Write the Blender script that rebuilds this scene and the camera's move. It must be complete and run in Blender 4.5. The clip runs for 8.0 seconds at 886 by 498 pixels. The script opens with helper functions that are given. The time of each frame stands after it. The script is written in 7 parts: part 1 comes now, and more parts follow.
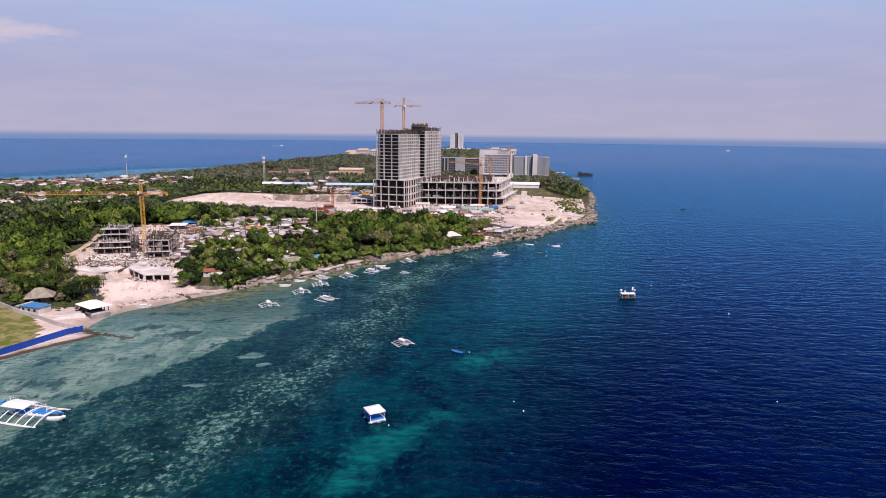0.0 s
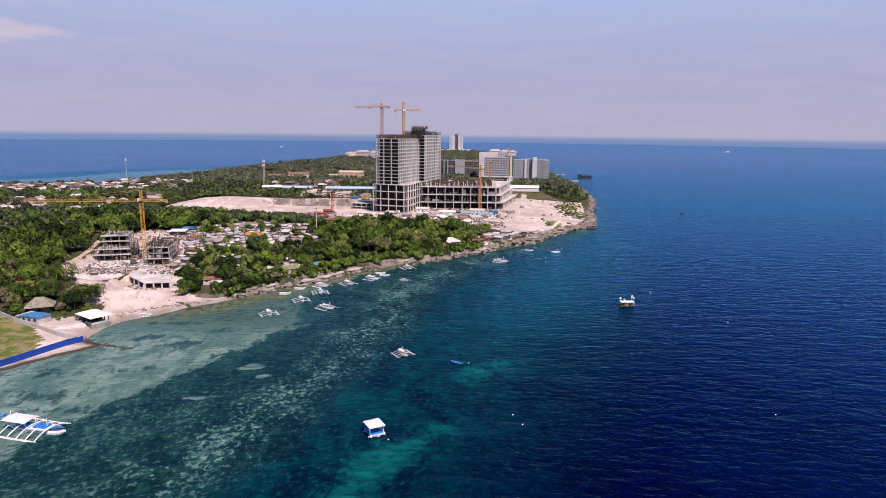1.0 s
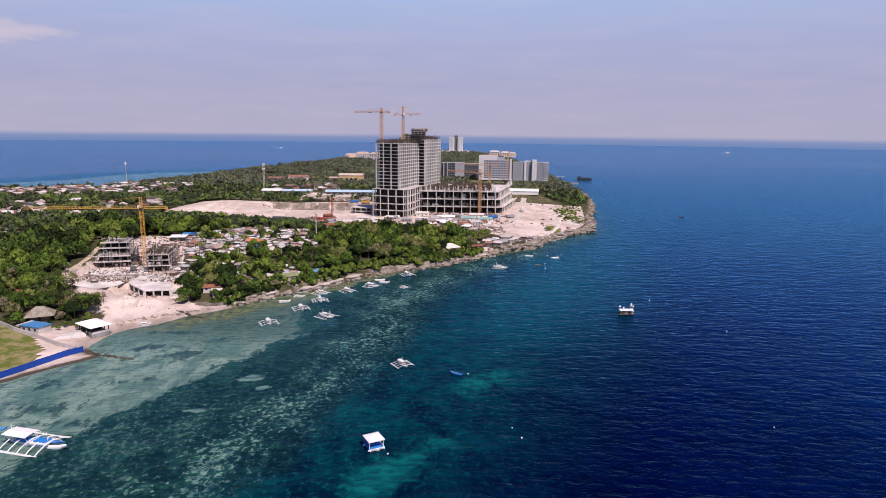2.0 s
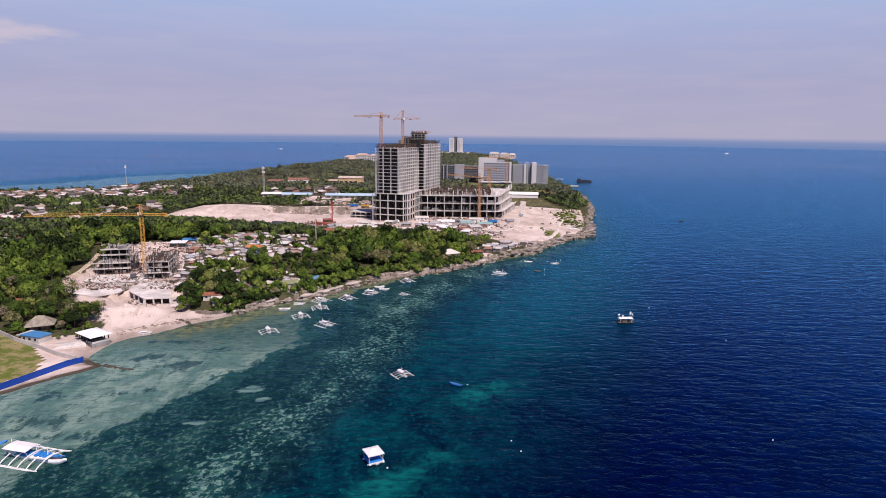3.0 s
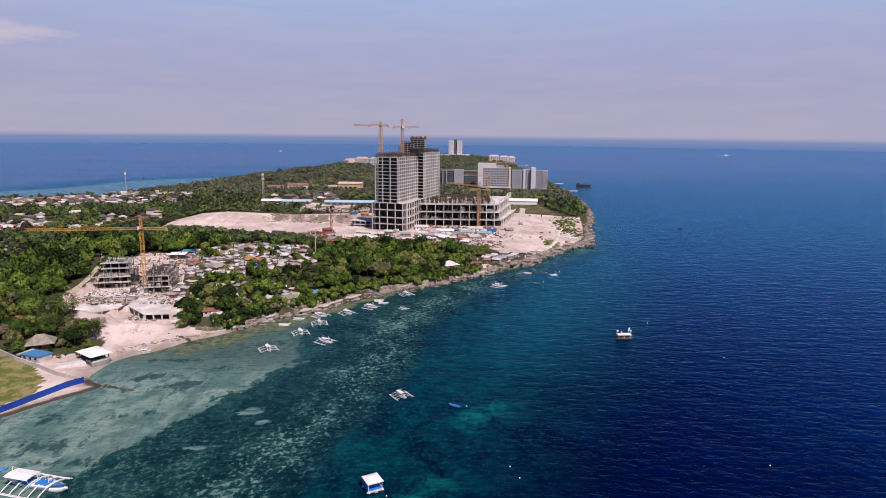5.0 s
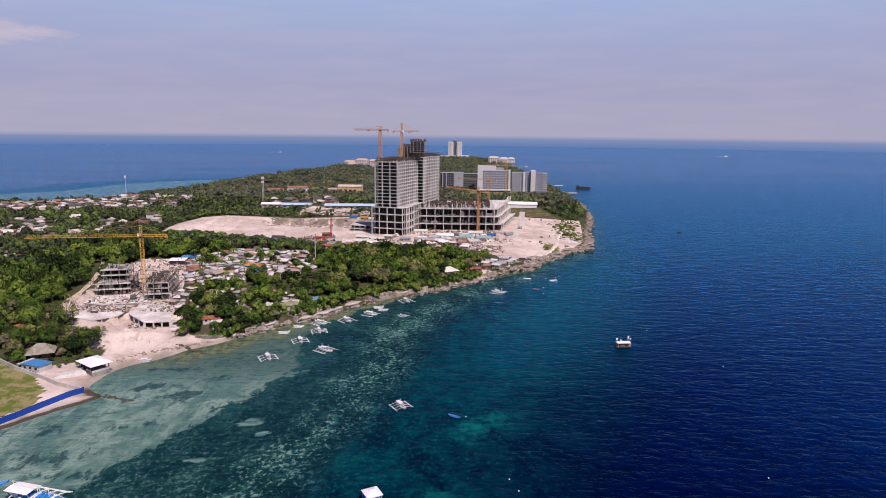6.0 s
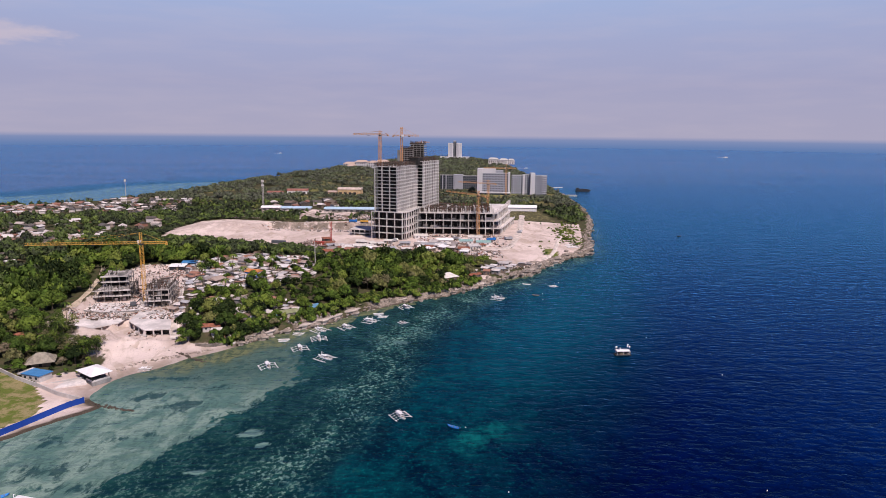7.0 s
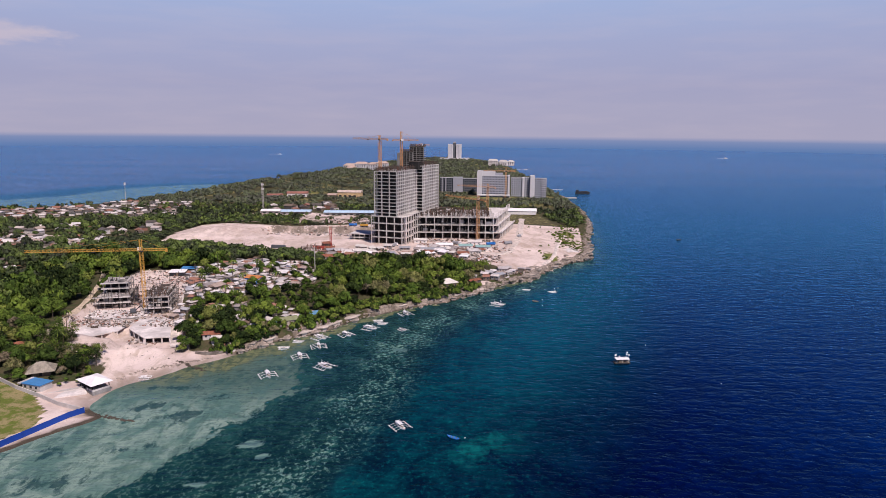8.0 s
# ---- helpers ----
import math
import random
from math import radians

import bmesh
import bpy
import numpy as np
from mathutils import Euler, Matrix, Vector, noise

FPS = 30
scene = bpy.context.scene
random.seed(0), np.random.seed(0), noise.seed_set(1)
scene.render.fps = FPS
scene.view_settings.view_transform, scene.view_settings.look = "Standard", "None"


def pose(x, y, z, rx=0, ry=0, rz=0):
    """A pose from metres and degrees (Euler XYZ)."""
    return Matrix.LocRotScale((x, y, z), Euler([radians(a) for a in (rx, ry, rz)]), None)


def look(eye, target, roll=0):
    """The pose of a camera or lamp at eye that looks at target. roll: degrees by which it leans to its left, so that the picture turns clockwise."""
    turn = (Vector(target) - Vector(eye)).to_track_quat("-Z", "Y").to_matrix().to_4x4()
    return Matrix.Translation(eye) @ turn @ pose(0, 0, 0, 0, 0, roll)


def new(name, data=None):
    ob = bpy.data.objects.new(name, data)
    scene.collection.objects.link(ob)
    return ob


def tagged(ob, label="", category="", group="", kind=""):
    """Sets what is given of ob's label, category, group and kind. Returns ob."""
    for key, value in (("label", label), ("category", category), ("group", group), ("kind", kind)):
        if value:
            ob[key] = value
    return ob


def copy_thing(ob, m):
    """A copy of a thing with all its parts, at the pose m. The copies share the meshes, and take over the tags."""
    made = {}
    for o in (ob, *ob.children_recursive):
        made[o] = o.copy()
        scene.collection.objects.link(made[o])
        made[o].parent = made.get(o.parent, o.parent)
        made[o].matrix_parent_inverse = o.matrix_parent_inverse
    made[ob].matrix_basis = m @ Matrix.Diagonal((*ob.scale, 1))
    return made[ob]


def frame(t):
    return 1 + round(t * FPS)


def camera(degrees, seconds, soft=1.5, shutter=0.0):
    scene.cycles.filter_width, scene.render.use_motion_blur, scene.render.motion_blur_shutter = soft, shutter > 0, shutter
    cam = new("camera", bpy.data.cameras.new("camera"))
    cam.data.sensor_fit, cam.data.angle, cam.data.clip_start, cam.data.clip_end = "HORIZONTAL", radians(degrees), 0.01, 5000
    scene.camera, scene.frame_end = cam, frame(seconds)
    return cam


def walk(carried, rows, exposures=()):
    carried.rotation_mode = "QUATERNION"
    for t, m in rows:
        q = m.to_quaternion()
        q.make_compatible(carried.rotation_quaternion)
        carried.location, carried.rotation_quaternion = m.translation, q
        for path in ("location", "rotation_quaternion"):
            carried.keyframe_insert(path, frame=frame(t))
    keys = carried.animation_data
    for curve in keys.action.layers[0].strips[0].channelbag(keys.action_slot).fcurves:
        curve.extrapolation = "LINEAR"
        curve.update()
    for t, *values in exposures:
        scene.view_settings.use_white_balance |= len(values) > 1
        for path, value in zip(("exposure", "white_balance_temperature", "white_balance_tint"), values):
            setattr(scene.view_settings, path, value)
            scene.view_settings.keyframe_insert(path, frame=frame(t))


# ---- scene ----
# The flight: a steady climb above the sea, looking along the coast.
cam = camera(70, 8.0, soft=0.65)


def station(t):
    yaw, pitch, roll = radians(0.007 + 0.0152 * t), radians(10.509 - 0.0159 * t), 0.674 - 0.0149 * t
    eye = Vector((0.0857 * t, 0.226 * t, 75.0 + 3.806 * t))
    ahead = Vector((math.sin(yaw) * math.cos(pitch), math.cos(yaw) * math.cos(pitch), -math.sin(pitch)))
    return (t, look(eye, eye + ahead * 100, roll))


walk(cam, [station(t) for t in (0, 1, 2, 3, 4, 5, 6, 7, 8)], exposures=[(0, 0.10), (3.5, 0.01), (8, -0.07)])

# ---- daylight ----
SUN_AZ, SUN_EL = 146.0, 54.0  # degrees, clockwise from +Y; above the horizon


def rgb(r, g, b):
    """Linear colour from 0-255 display values."""
    return tuple(((c / 255) / 12.92 if c <= 10 else ((c / 255 + 0.055) / 1.055) ** 2.4) for c in (r, g, b)) + (1,)


world = bpy.data.worlds.new("sky")
scene.world = world
world.use_nodes = True
wt = world.node_tree
for n in list(wt.nodes):
    wt.nodes.remove(n)


def wnode(kind, **values):
    n = wt.nodes.new(kind)
    for k, v in values.items():
        n.inputs[k].default_value = v
    return n


w_out, w_bg = wnode("ShaderNodeOutputWorld"), wnode("ShaderNodeBackground", Strength=1.0)
w_co = wnode("ShaderNodeTexCoord")
w_sep = wnode("ShaderNodeSeparateXYZ")
wt.links.new(w_co.outputs["Generated"], w_sep.inputs[0])
w_sky = wt.nodes.new("ShaderNodeTexSky")
w_sky.sky_type, w_sky.sun_disc = "NISHITA", False
w_sky.sun_elevation, w_sky.sun_rotation = radians(SUN_EL), radians(SUN_AZ)
w_sky.air_density, w_sky.dust_density, w_sky.ozone_density = 1.0, 2.0, 3.0
w_sc = wt.nodes.new("ShaderNodeVectorMath")
w_sc.operation = "SCALE"
w_sc.inputs["Scale"].default_value = 0.085
wt.links.new(w_sky.outputs[0], w_sc.inputs[0])
# hazy lavender air low over the sea, bluer above
w_ramp = wt.nodes.new("ShaderNodeValToRGB")
cr = w_ramp.color_ramp
stops = [(0.0, rgb(180, 176, 203)), (0.07, rgb(170, 169, 203)), (0.13, rgb(170, 175, 212)), (0.195, rgb(170, 186, 227)), (0.25, rgb(92, 126, 196)), (0.36, rgb(44, 78, 150)), (1.0, rgb(26, 54, 118))]
cr.elements[0].position, cr.elements[0].color = stops[0]
cr.elements[1].position, cr.elements[1].color = stops[-1]
for pos_, col_ in stops[1:-1]:
    cr.elements.new(pos_).color = col_
wt.links.new(w_sep.outputs["Z"], w_ramp.inputs[0])
w_mix = wt.nodes.new("ShaderNodeMix")
w_mix.data_type = "RGBA"
w_mix.inputs[0].default_value = 0.9
wt.links.new(w_sc.outputs[0], w_mix.inputs[6])
wt.links.new(w_ramp.outputs[0], w_mix.inputs[7])
# thin drifting cloud: one broken bank low to the west, faint veils elsewhere
w_map = wt.nodes.new("ShaderNodeMapping")
w_map.inputs["Scale"].default_value = (5, 5, 34)
w_map.inputs["Rotation"].default_value = (0, radians(3), 0)
wt.links.new(w_co.outputs["Generated"], w_map.inputs[0])
w_no = wnode("ShaderNodeTexNoise", Scale=1.6, Detail=6.0, Roughness=0.55)
wt.links.new(w_map.outputs[0], w_no.inputs["Vector"])
w_veil = wt.nodes.new("ShaderNodeMapRange")
for k, v in (("From Min", 0.42), ("From Max", 0.75), ("To Min", 0.0), ("To Max", 0.14)):
    w_veil.inputs[k].default_value = v
wt.links.new(w_no.outputs["Fac"], w_veil.inputs[0])
w_d = wt.nodes.new("ShaderNodeVectorMath")
w_d.operation = "SUBTRACT"
bank = Vector((-0.575, 0.80, 0.117)).normalized()
w_d.inputs[1].default_value = bank
wt.links.new(w_co.outputs["Generated"], w_d.inputs[0])
w_s2 = wt.nodes.new("ShaderNodeVectorMath")
w_s2.operation = "MULTIPLY"
w_s2.inputs[1].default_value = (9.0, 9.0, 62.0)
wt.links.new(w_d.outputs[0], w_s2.inputs[0])
w_len = wt.nodes.new("ShaderNodeVectorMath")
w_len.operation = "LENGTH"
wt.links.new(w_s2.outputs[0], w_len.inputs[0])
w_no2 = wnode("ShaderNodeTexNoise", Scale=9.0, Detail=5.0, Roughness=0.6)
w_map2 = wt.nodes.new("ShaderNodeMapping")
w_map2.inputs["Scale"].default_value = (2.2, 2.2, 7)
wt.links.new(w_co.outputs["Generated"], w_map2.inputs[0])
wt.links.new(w_map2.outputs[0], w_no2.inputs["Vector"])
w_add = wt.nodes.new("ShaderNodeMath")
w_add.operation = "MULTIPLY_ADD"
w_add.inputs[1].default_value = 1.9
wt.links.new(w_no2.outputs["Fac"], w_add.inputs[0])
wt.links.new(w_len.outputs["Value"], w_add.inputs[2])
w_bank = wt.nodes.new("ShaderNodeMapRange")
w_bank.interpolation_type = "SMOOTHSTEP"
for k, v in (("From Min", 2.1), ("From Max", 1.25), ("To Min", 0.0), ("To Max", 0.6)):
    w_bank.inputs[k].default_value = v
wt.links.new(w_add.outputs[0], w_bank.inputs[0])
w_mx = wt.nodes.new("ShaderNodeMath")
w_mx.operation = "MAXIMUM"
wt.links.new(w_veil.outputs[0], w_mx.inputs[0])
wt.links.new(w_bank.outputs[0], w_mx.inputs[1])
w_cl = wt.nodes.new("ShaderNodeMix")
w_cl.data_type = "RGBA"
w_cl.inputs[7].default_value = rgb(214, 198, 208)
wt.links.new(w_mx.outputs[0], w_cl.inputs[0])
wt.links.new(w_mix.outputs[2], w_cl.inputs[6])
# the open sea past the sheet of water, up to the true horizon
w_hz = wt.nodes.new("ShaderNodeMapRange")
for k, v in (("From Min", -0.0090), ("From Max", -0.0030), ("To Min", 1.0), ("To Max", 0.0)):
    w_hz.inputs[k].default_value = v
wt.links.new(w_sep.outputs["Z"], w_hz.inputs[0])
w_sea = wt.nodes.new("ShaderNodeMix")
w_sea.data_type = "RGBA"
# paler towards the horizon, the haze over the water put into the ramp
w_low = wt.nodes.new("ShaderNodeValToRGB")
w_low.color_ramp.elements[0].position, w_low.color_ramp.elements[0].color = 0.0055, rgb(138, 149, 188)
w_low.color_ramp.elements[1].position, w_low.color_ramp.elements[1].color = 0.021, rgb(96, 127, 178)
w_neg = wnode("ShaderNodeMath")
w_neg.operation = "MULTIPLY"
w_neg.inputs[1].default_value = -1.0
wt.links.new(w_sep.outputs["Z"], w_neg.inputs[0])
wt.links.new(w_neg.outputs[0], w_low.inputs[0])
wt.links.new(w_low.outputs[0], w_sea.inputs[7])
wt.links.new(w_hz.outputs[0], w_sea.inputs[0])
wt.links.new(w_cl.outputs[2], w_sea.inputs[6])
wt.links.new(w_sea.outputs[2], w_bg.inputs[0])
wt.links.new(w_bg.outputs[0], w_out.inputs[0])

sun = new("sun", bpy.data.lights.new("sun", "SUN"))
sun.data.energy, sun.data.angle, sun.data.color = 5.0, radians(0.53), (1.0, 0.875, 0.835)
to_sun = Vector((math.sin(radians(SUN_AZ)) * math.cos(radians(SUN_EL)), math.cos(radians(SUN_AZ)) * math.cos(radians(SUN_EL)), math.sin(radians(SUN_EL))))
sun.matrix_world = look(to_sun * 200, (0, 0, 0))

# ---- materials ----


class Nodes:
    """A node material with a few short-hands."""

    def __init__(self, name):
        self.m = bpy.data.materials.new(name)
        self.m.use_nodes = True
        self.t = self.m.node_tree
        self.p = self.t.nodes["Principled BSDF"]
        self.co = self.t.nodes.new("ShaderNodeTexCoord")

    def link(self, a, b):
        self.t.links.new(a, b)

    def put(self, socket, v):
        if isinstance(v, bpy.types.NodeSocket):
            self.link(v, socket)
        else:
            socket.default_value = v

    def noise(self, scale, detail=4.0, rough=0.55, vec=None, stretch=None, turn=0.0, distort=0.0):
        n = self.t.nodes.new("ShaderNodeTexNoise")
        n.inputs["Scale"].default_value, n.inputs["Detail"].default_value, n.inputs["Roughness"].default_value = scale, detail, rough
        n.inputs["Distortion"].default_value = distort
        v = vec or self.co.outputs["Object"]
        if stretch:
            mp = self.t.nodes.new("ShaderNodeMapping")
            mp.inputs["Scale"].default_value = stretch
            mp.inputs["Rotation"].default_value = (0, 0, radians(turn))
            self.link(v, mp.inputs[0])
            v = mp.outputs[0]
        self.link(v, n.inputs["Vector"])
        return n.outputs["Fac"]

    def math(self, op, a, b=0.0, c=0.0):
        n = self.t.nodes.new("ShaderNodeMath")
        n.operation = op
        for i, v in enumerate((a, b, c)):
            self.put(n.inputs[i], v)
        return n.outputs[0]

    def span(self, v, a, b, lo=0.0, hi=1.0, smooth=True):
        n = self.t.nodes.new("ShaderNodeMapRange")
        n.interpolation_type = "SMOOTHSTEP" if smooth else "LINEAR"
        self.put(n.inputs[0], v)
        for k, x in (("From Min", a), ("From Max", b), ("To Min", lo), ("To Max", hi)):
            n.inputs[k].default_value = x
        return n.outputs[0]

    def mix(self, f, a, b, blend="MIX"):
        n = self.t.nodes.new("ShaderNodeMix")
        n.data_type, n.blend_type = "RGBA", blend
        self.put(n.inputs[0], f)
        self.put(n.inputs[6], a)
        self.put(n.inputs[7], b)
        return n.outputs[2]

    def attr(self, name, out="Fac"):
        n = self.t.nodes.new("ShaderNodeAttribute")
        n.attribute_name = name
        return n.outputs[out]

    def bump(self, h, strength=0.5, dist=0.1):
        n = self.t.nodes.new("ShaderNodeBump")
        n.inputs["Strength"].default_value, n.inputs["Distance"].default_value = strength, dist
        self.put(n.inputs["Height"], h)
        self.link(n.outputs[0], self.p.inputs["Normal"])

    def object_random(self):
        return self.t.nodes.new("ShaderNodeObjectInfo").outputs["Random"]

    def done(self, color, rough=0.8, metal=0.0, spec=0.5):
        self.put(self.p.inputs["Base Color"], color)
        self.put(self.p.inputs["Roughness"], rough)
        self.p.inputs["Metallic"].default_value = metal
        self.p.inputs["Specular IOR Level"].default_value = spec
        return self.m


def tone(c, k):
    return tuple(min(1.0, x * k) for x in c[:3]) + (1,)


def plain(name, c, rough=0.8, var=0.2, scale=0.4, fine=6.0, metal=0.0, bump=0.0, streak=False):
    """A weathered surface: colour varied at two scales, a little relief."""
    n = Nodes(name)
    c = tuple(c[:3]) + (1,)
    big = n.noise(scale, 4.0, 0.6, stretch=(1, 1, 0.25) if streak else None)
    small = n.noise(fine, 3.0, 0.6)
    col = n.mix(n.span(big, 0.3, 0.7), tone(c, 1 - var), tone(c, 1 + var * 0.6))
    col = n.mix(n.span(small, 0.35, 0.75, 0.0, 0.5), col, tone(c, 1 - var * 0.9))
    if bump:
        n.bump(small, bump, 0.05)
    return n.done(col, rough, metal, 0.12 if rough > 0.65 else 0.4)


def choice(name, colors, rough=0.7, var=0.25, metal=0.0, rust=None, weights=None):
    """A surface that takes one of several colours, thing by thing."""
    n = Nodes(name)
    r = n.t.nodes.new("ShaderNodeValToRGB")
    r.color_ramp.interpolation = "CONSTANT"
    e = r.color_ramp.elements
    for i, c in enumerate(colors):
        pos = i / len(colors)
        if i == 0:
            e[0].position, e[0].color = 0.0, tuple(c[:3]) + (1,)
        elif i == 1:
            e[1].position, e[1].color = pos, tuple(c[:3]) + (1,)
        else:
            e.new(pos).color = tuple(c[:3]) + (1,)
    n.link(n.object_random(), r.inputs[0])
    big = n.noise(0.5, 5.0, 0.65, stretch=(1, 0.4, 1))
    col = n.mix(n.span(big, 0.35, 0.75, 0, var * 2), r.outputs[0], rust or (0.12, 0.085, 0.06, 1))
    return n.done(col, rough, metal, 0.15)


CONCRETE = plain("concrete", (0.53, 0.49, 0.47), 0.85, 0.3, 0.12, 1.2, bump=0.2, streak=True)
# near-black: the shade inside the open storeys is put into this colour
CONCRETE_DARK = plain("dark_concrete", (0.036, 0.034, 0.033), 0.9, 0.35, 0.2, 1.5, bump=0.3, streak=True)
CONCRETE_MID = plain("grey_concrete", (0.27, 0.255, 0.245), 0.9, 0.35, 0.25, 1.5, bump=0.3, streak=True)
SITE_CONCRETE = plain("site_concrete", (0.40, 0.355, 0.335), 0.9, 0.5, 0.3, 1.6, bump=0.3, streak=True)
CONCRETE_PALE = plain("pale_concrete", (0.68, 0.615, 0.59), 0.85, 0.3, 0.15, 0.8, bump=0.2)
FORMWORK = plain("formwork_timber", (0.095, 0.074, 0.062), 0.9, 0.4, 0.5, 3.0)
STEEL_RUST = plain("rusty_steel", (0.17, 0.075, 0.05), 0.7, 0.3, 1.0, 4.0)
CRANE_YELLOW = plain("crane_yellow", (0.62, 0.33, 0.06), 0.5, 0.2, 0.3, 3.0)
CRANE_ORANGE = plain("crane_orange", (0.60, 0.31, 0.13), 0.5, 0.2, 0.3, 3.0)
WHITE = plain("white_paint", (0.80, 0.76, 0.75), 0.5, 0.1, 0.5, 4.0)
WHITE_ROOF = plain("white_canvas", (0.80, 0.76, 0.76), 0.7, 0.08, 0.4, 3.0)
BLUE = plain("blue_paint", (0.02, 0.16, 0.50), 0.5, 0.2, 0.6, 5.0)
BLUE_DECK = plain("blue_deck", (0.03, 0.22, 0.62), 0.5, 0.15, 0.6, 5.0)
BLUE_FENCE = plain("blue_fence", (0.008, 0.05, 0.30), 0.55, 0.15, 0.2, 2.0)
DARK = plain("dark_paint", (0.03, 0.03, 0.035), 0.6, 0.3, 0.6, 5.0)
GLASS_DARK = plain("dark_glass", (0.035, 0.045, 0.06), 0.12, 0.2, 0.1, 1.0)
WOOD = plain("weathered_wood", (0.24, 0.18, 0.13), 0.85, 0.3, 0.5, 5.0)
THATCH = plain("thatch", (0.30, 0.26, 0.21), 0.95, 0.3, 0.6, 5.0, bump=0.5)
BARK = plain("bark", (0.14, 0.11, 0.085), 0.95, 0.3, 0.8, 6.0)
# greyed render: shade on the hotel fronts is put into this colour
HOTEL_WALL = plain("hotel_render", (0.36, 0.36, 0.40), 0.8, 0.08, 0.03, 0.6)
HOTEL_WHITE = plain("hotel_white", (0.58, 0.555, 0.57), 0.8, 0.06, 0.03, 0.6)
HOTEL_GREY = plain("hotel_grey", (0.11, 0.115, 0.13), 0.8, 0.15, 0.05, 0.6)
TILE_RED = plain("red_roof_tiles", (0.30, 0.14, 0.11), 0.8, 0.25, 0.2, 2.0)
TIN = choice("tin_roof", [(0.52, 0.48, 0.47), (0.30, 0.26, 0.25), (0.66, 0.60, 0.59), (0.20, 0.14, 0.11), (0.50, 0.45, 0.44), (0.34, 0.17, 0.12), (0.60, 0.54, 0.51), (0.44, 0.43, 0.45), (0.40, 0.31, 0.27), (0.74, 0.69, 0.68)], 0.55, 0.24)
SHACK_WALL = choice("shack_wall", [(0.45, 0.40, 0.36), (0.25, 0.20, 0.17), (0.55, 0.50, 0.45), (0.18, 0.14, 0.12), (0.35, 0.33, 0.33), (0.6, 0.55, 0.52)], 0.9, 0.3)
# ---- geometry helpers ----


class Shape:
    """Vertices and faces gathered piece by piece into one mesh."""

    def __init__(self):
        self.v, self.f = [], []

    def add(self, verts, faces):
        k = len(self.v)
        self.v += [tuple(p) for p in verts]
        self.f += [tuple(k + i for i in q) for q in faces]
        return self

    def box(self, x0, y0, z0, x1, y1, z1):
        return self.add([(x, y, z) for z in (z0, z1) for x, y in ((x0, y0), (x1, y0), (x1, y1), (x0, y1))],
                        [(3, 2, 1, 0), (4, 5, 6, 7), (0, 1, 5, 4), (1, 2, 6, 5), (2, 3, 7, 6), (3, 0, 4, 7)])

    def beam(self, p, q, w, h=None):
        """A square bar from p to q."""
        p, q = Vector(p), Vector(q)
        d = (q - p).normalized()
        s = d.cross(Vector((0, 0, 1)))
        s = Vector((1, 0, 0)) if s.length < 1e-3 else s.normalized()
        u = s.cross(d).normalized()
        s, u = s * w / 2, u * (h or w) / 2
        return self.add([e + a * s + b * u for e in (p, q) for a, b in ((-1, -1), (1, -1), (1, 1), (-1, 1))],
                        [(3, 2, 1, 0), (4, 5, 6, 7), (0, 1, 5, 4), (1, 2, 6, 5), (2, 3, 7, 6), (3, 0, 4, 7)])

    def tube(self, pts, radii, n=6, caps=True):
        rings = []
        pts = [Vector(p) for p in pts]
        for i, p in enumerate(pts):
            d = (pts[min(i + 1, len(pts) - 1)] - pts[max(i - 1, 0)]).normalized()
            s = d.cross(Vector((0, 0, 1)))
            s = Vector((1, 0, 0)) if s.length < 1e-2 else s.normalized()
            u = d.cross(s)
            rings.append([p + (s * math.cos(a) + u * math.sin(a)) * radii[i] for a in (2 * math.pi * j / n for j in range(n))])
        faces = [(i * n + j, i * n + (j + 1) % n, (i + 1) * n + (j + 1) % n, (i + 1) * n + j) for i in range(len(pts) - 1) for j in range(n)]
        if caps:
            faces += [tuple(reversed(range(n))), tuple((len(pts) - 1) * n + j for j in range(n))]
        return self.add([p for r in rings for p in r], faces)

    def loft(self, rings, close_ends=True, closed=True):
        n = len(rings[0])
        m = n if closed else n - 1
        faces = [(i * n + j, i * n + (j + 1) % n, (i + 1) * n + (j + 1) % n, (i + 1) * n + j) for i in range(len(rings) - 1) for j in range(m)]
        if close_ends:
            faces += [tuple(reversed(range(n))), tuple((len(rings) - 1) * n + j for j in range(n))]
        return self.add([p for r in rings for p in r], faces)

    def ball(self, c, r, n=8, rings=5):
        pts = [Vector(c) + Vector((r * math.cos(2 * math.pi * j / n) * math.sin(math.pi * i / rings), r * math.sin(2 * math.pi * j / n) * math.sin(math.pi * i / rings), r * math.cos(math.pi * i / rings))) for i in range(1, rings) for j in range(n)]
        k = len(pts)
        faces = [(i * n + j, i * n + (j + 1) % n, (i + 1) * n + (j + 1) % n, (i + 1) * n + j) for i in range(rings - 2) for j in range(n)]
        faces += [(k, (j + 1) % n, j) for j in range(n)] + [(k + 1, (rings - 2) * n + j, (rings - 2) * n + (j + 1) % n) for j in range(n)]
        return self.add(pts + [Vector(c) + Vector((0, 0, r)), Vector(c) - Vector((0, 0, r))], faces)

    def mesh(self, name, material, smooth=False):
        me = bpy.data.meshes.new(name)
        me.from_pydata(self.v, [], self.f)
        me.materials.append(material)
        if smooth:
            me.polygons.foreach_set("use_smooth", [True] * len(me.polygons))
        bm = bmesh.new()
        bm.from_mesh(me)
        bmesh.ops.recalc_face_normals(bm, faces=bm.faces)
        bm.to_mesh(me)
        bm.free()
        return me


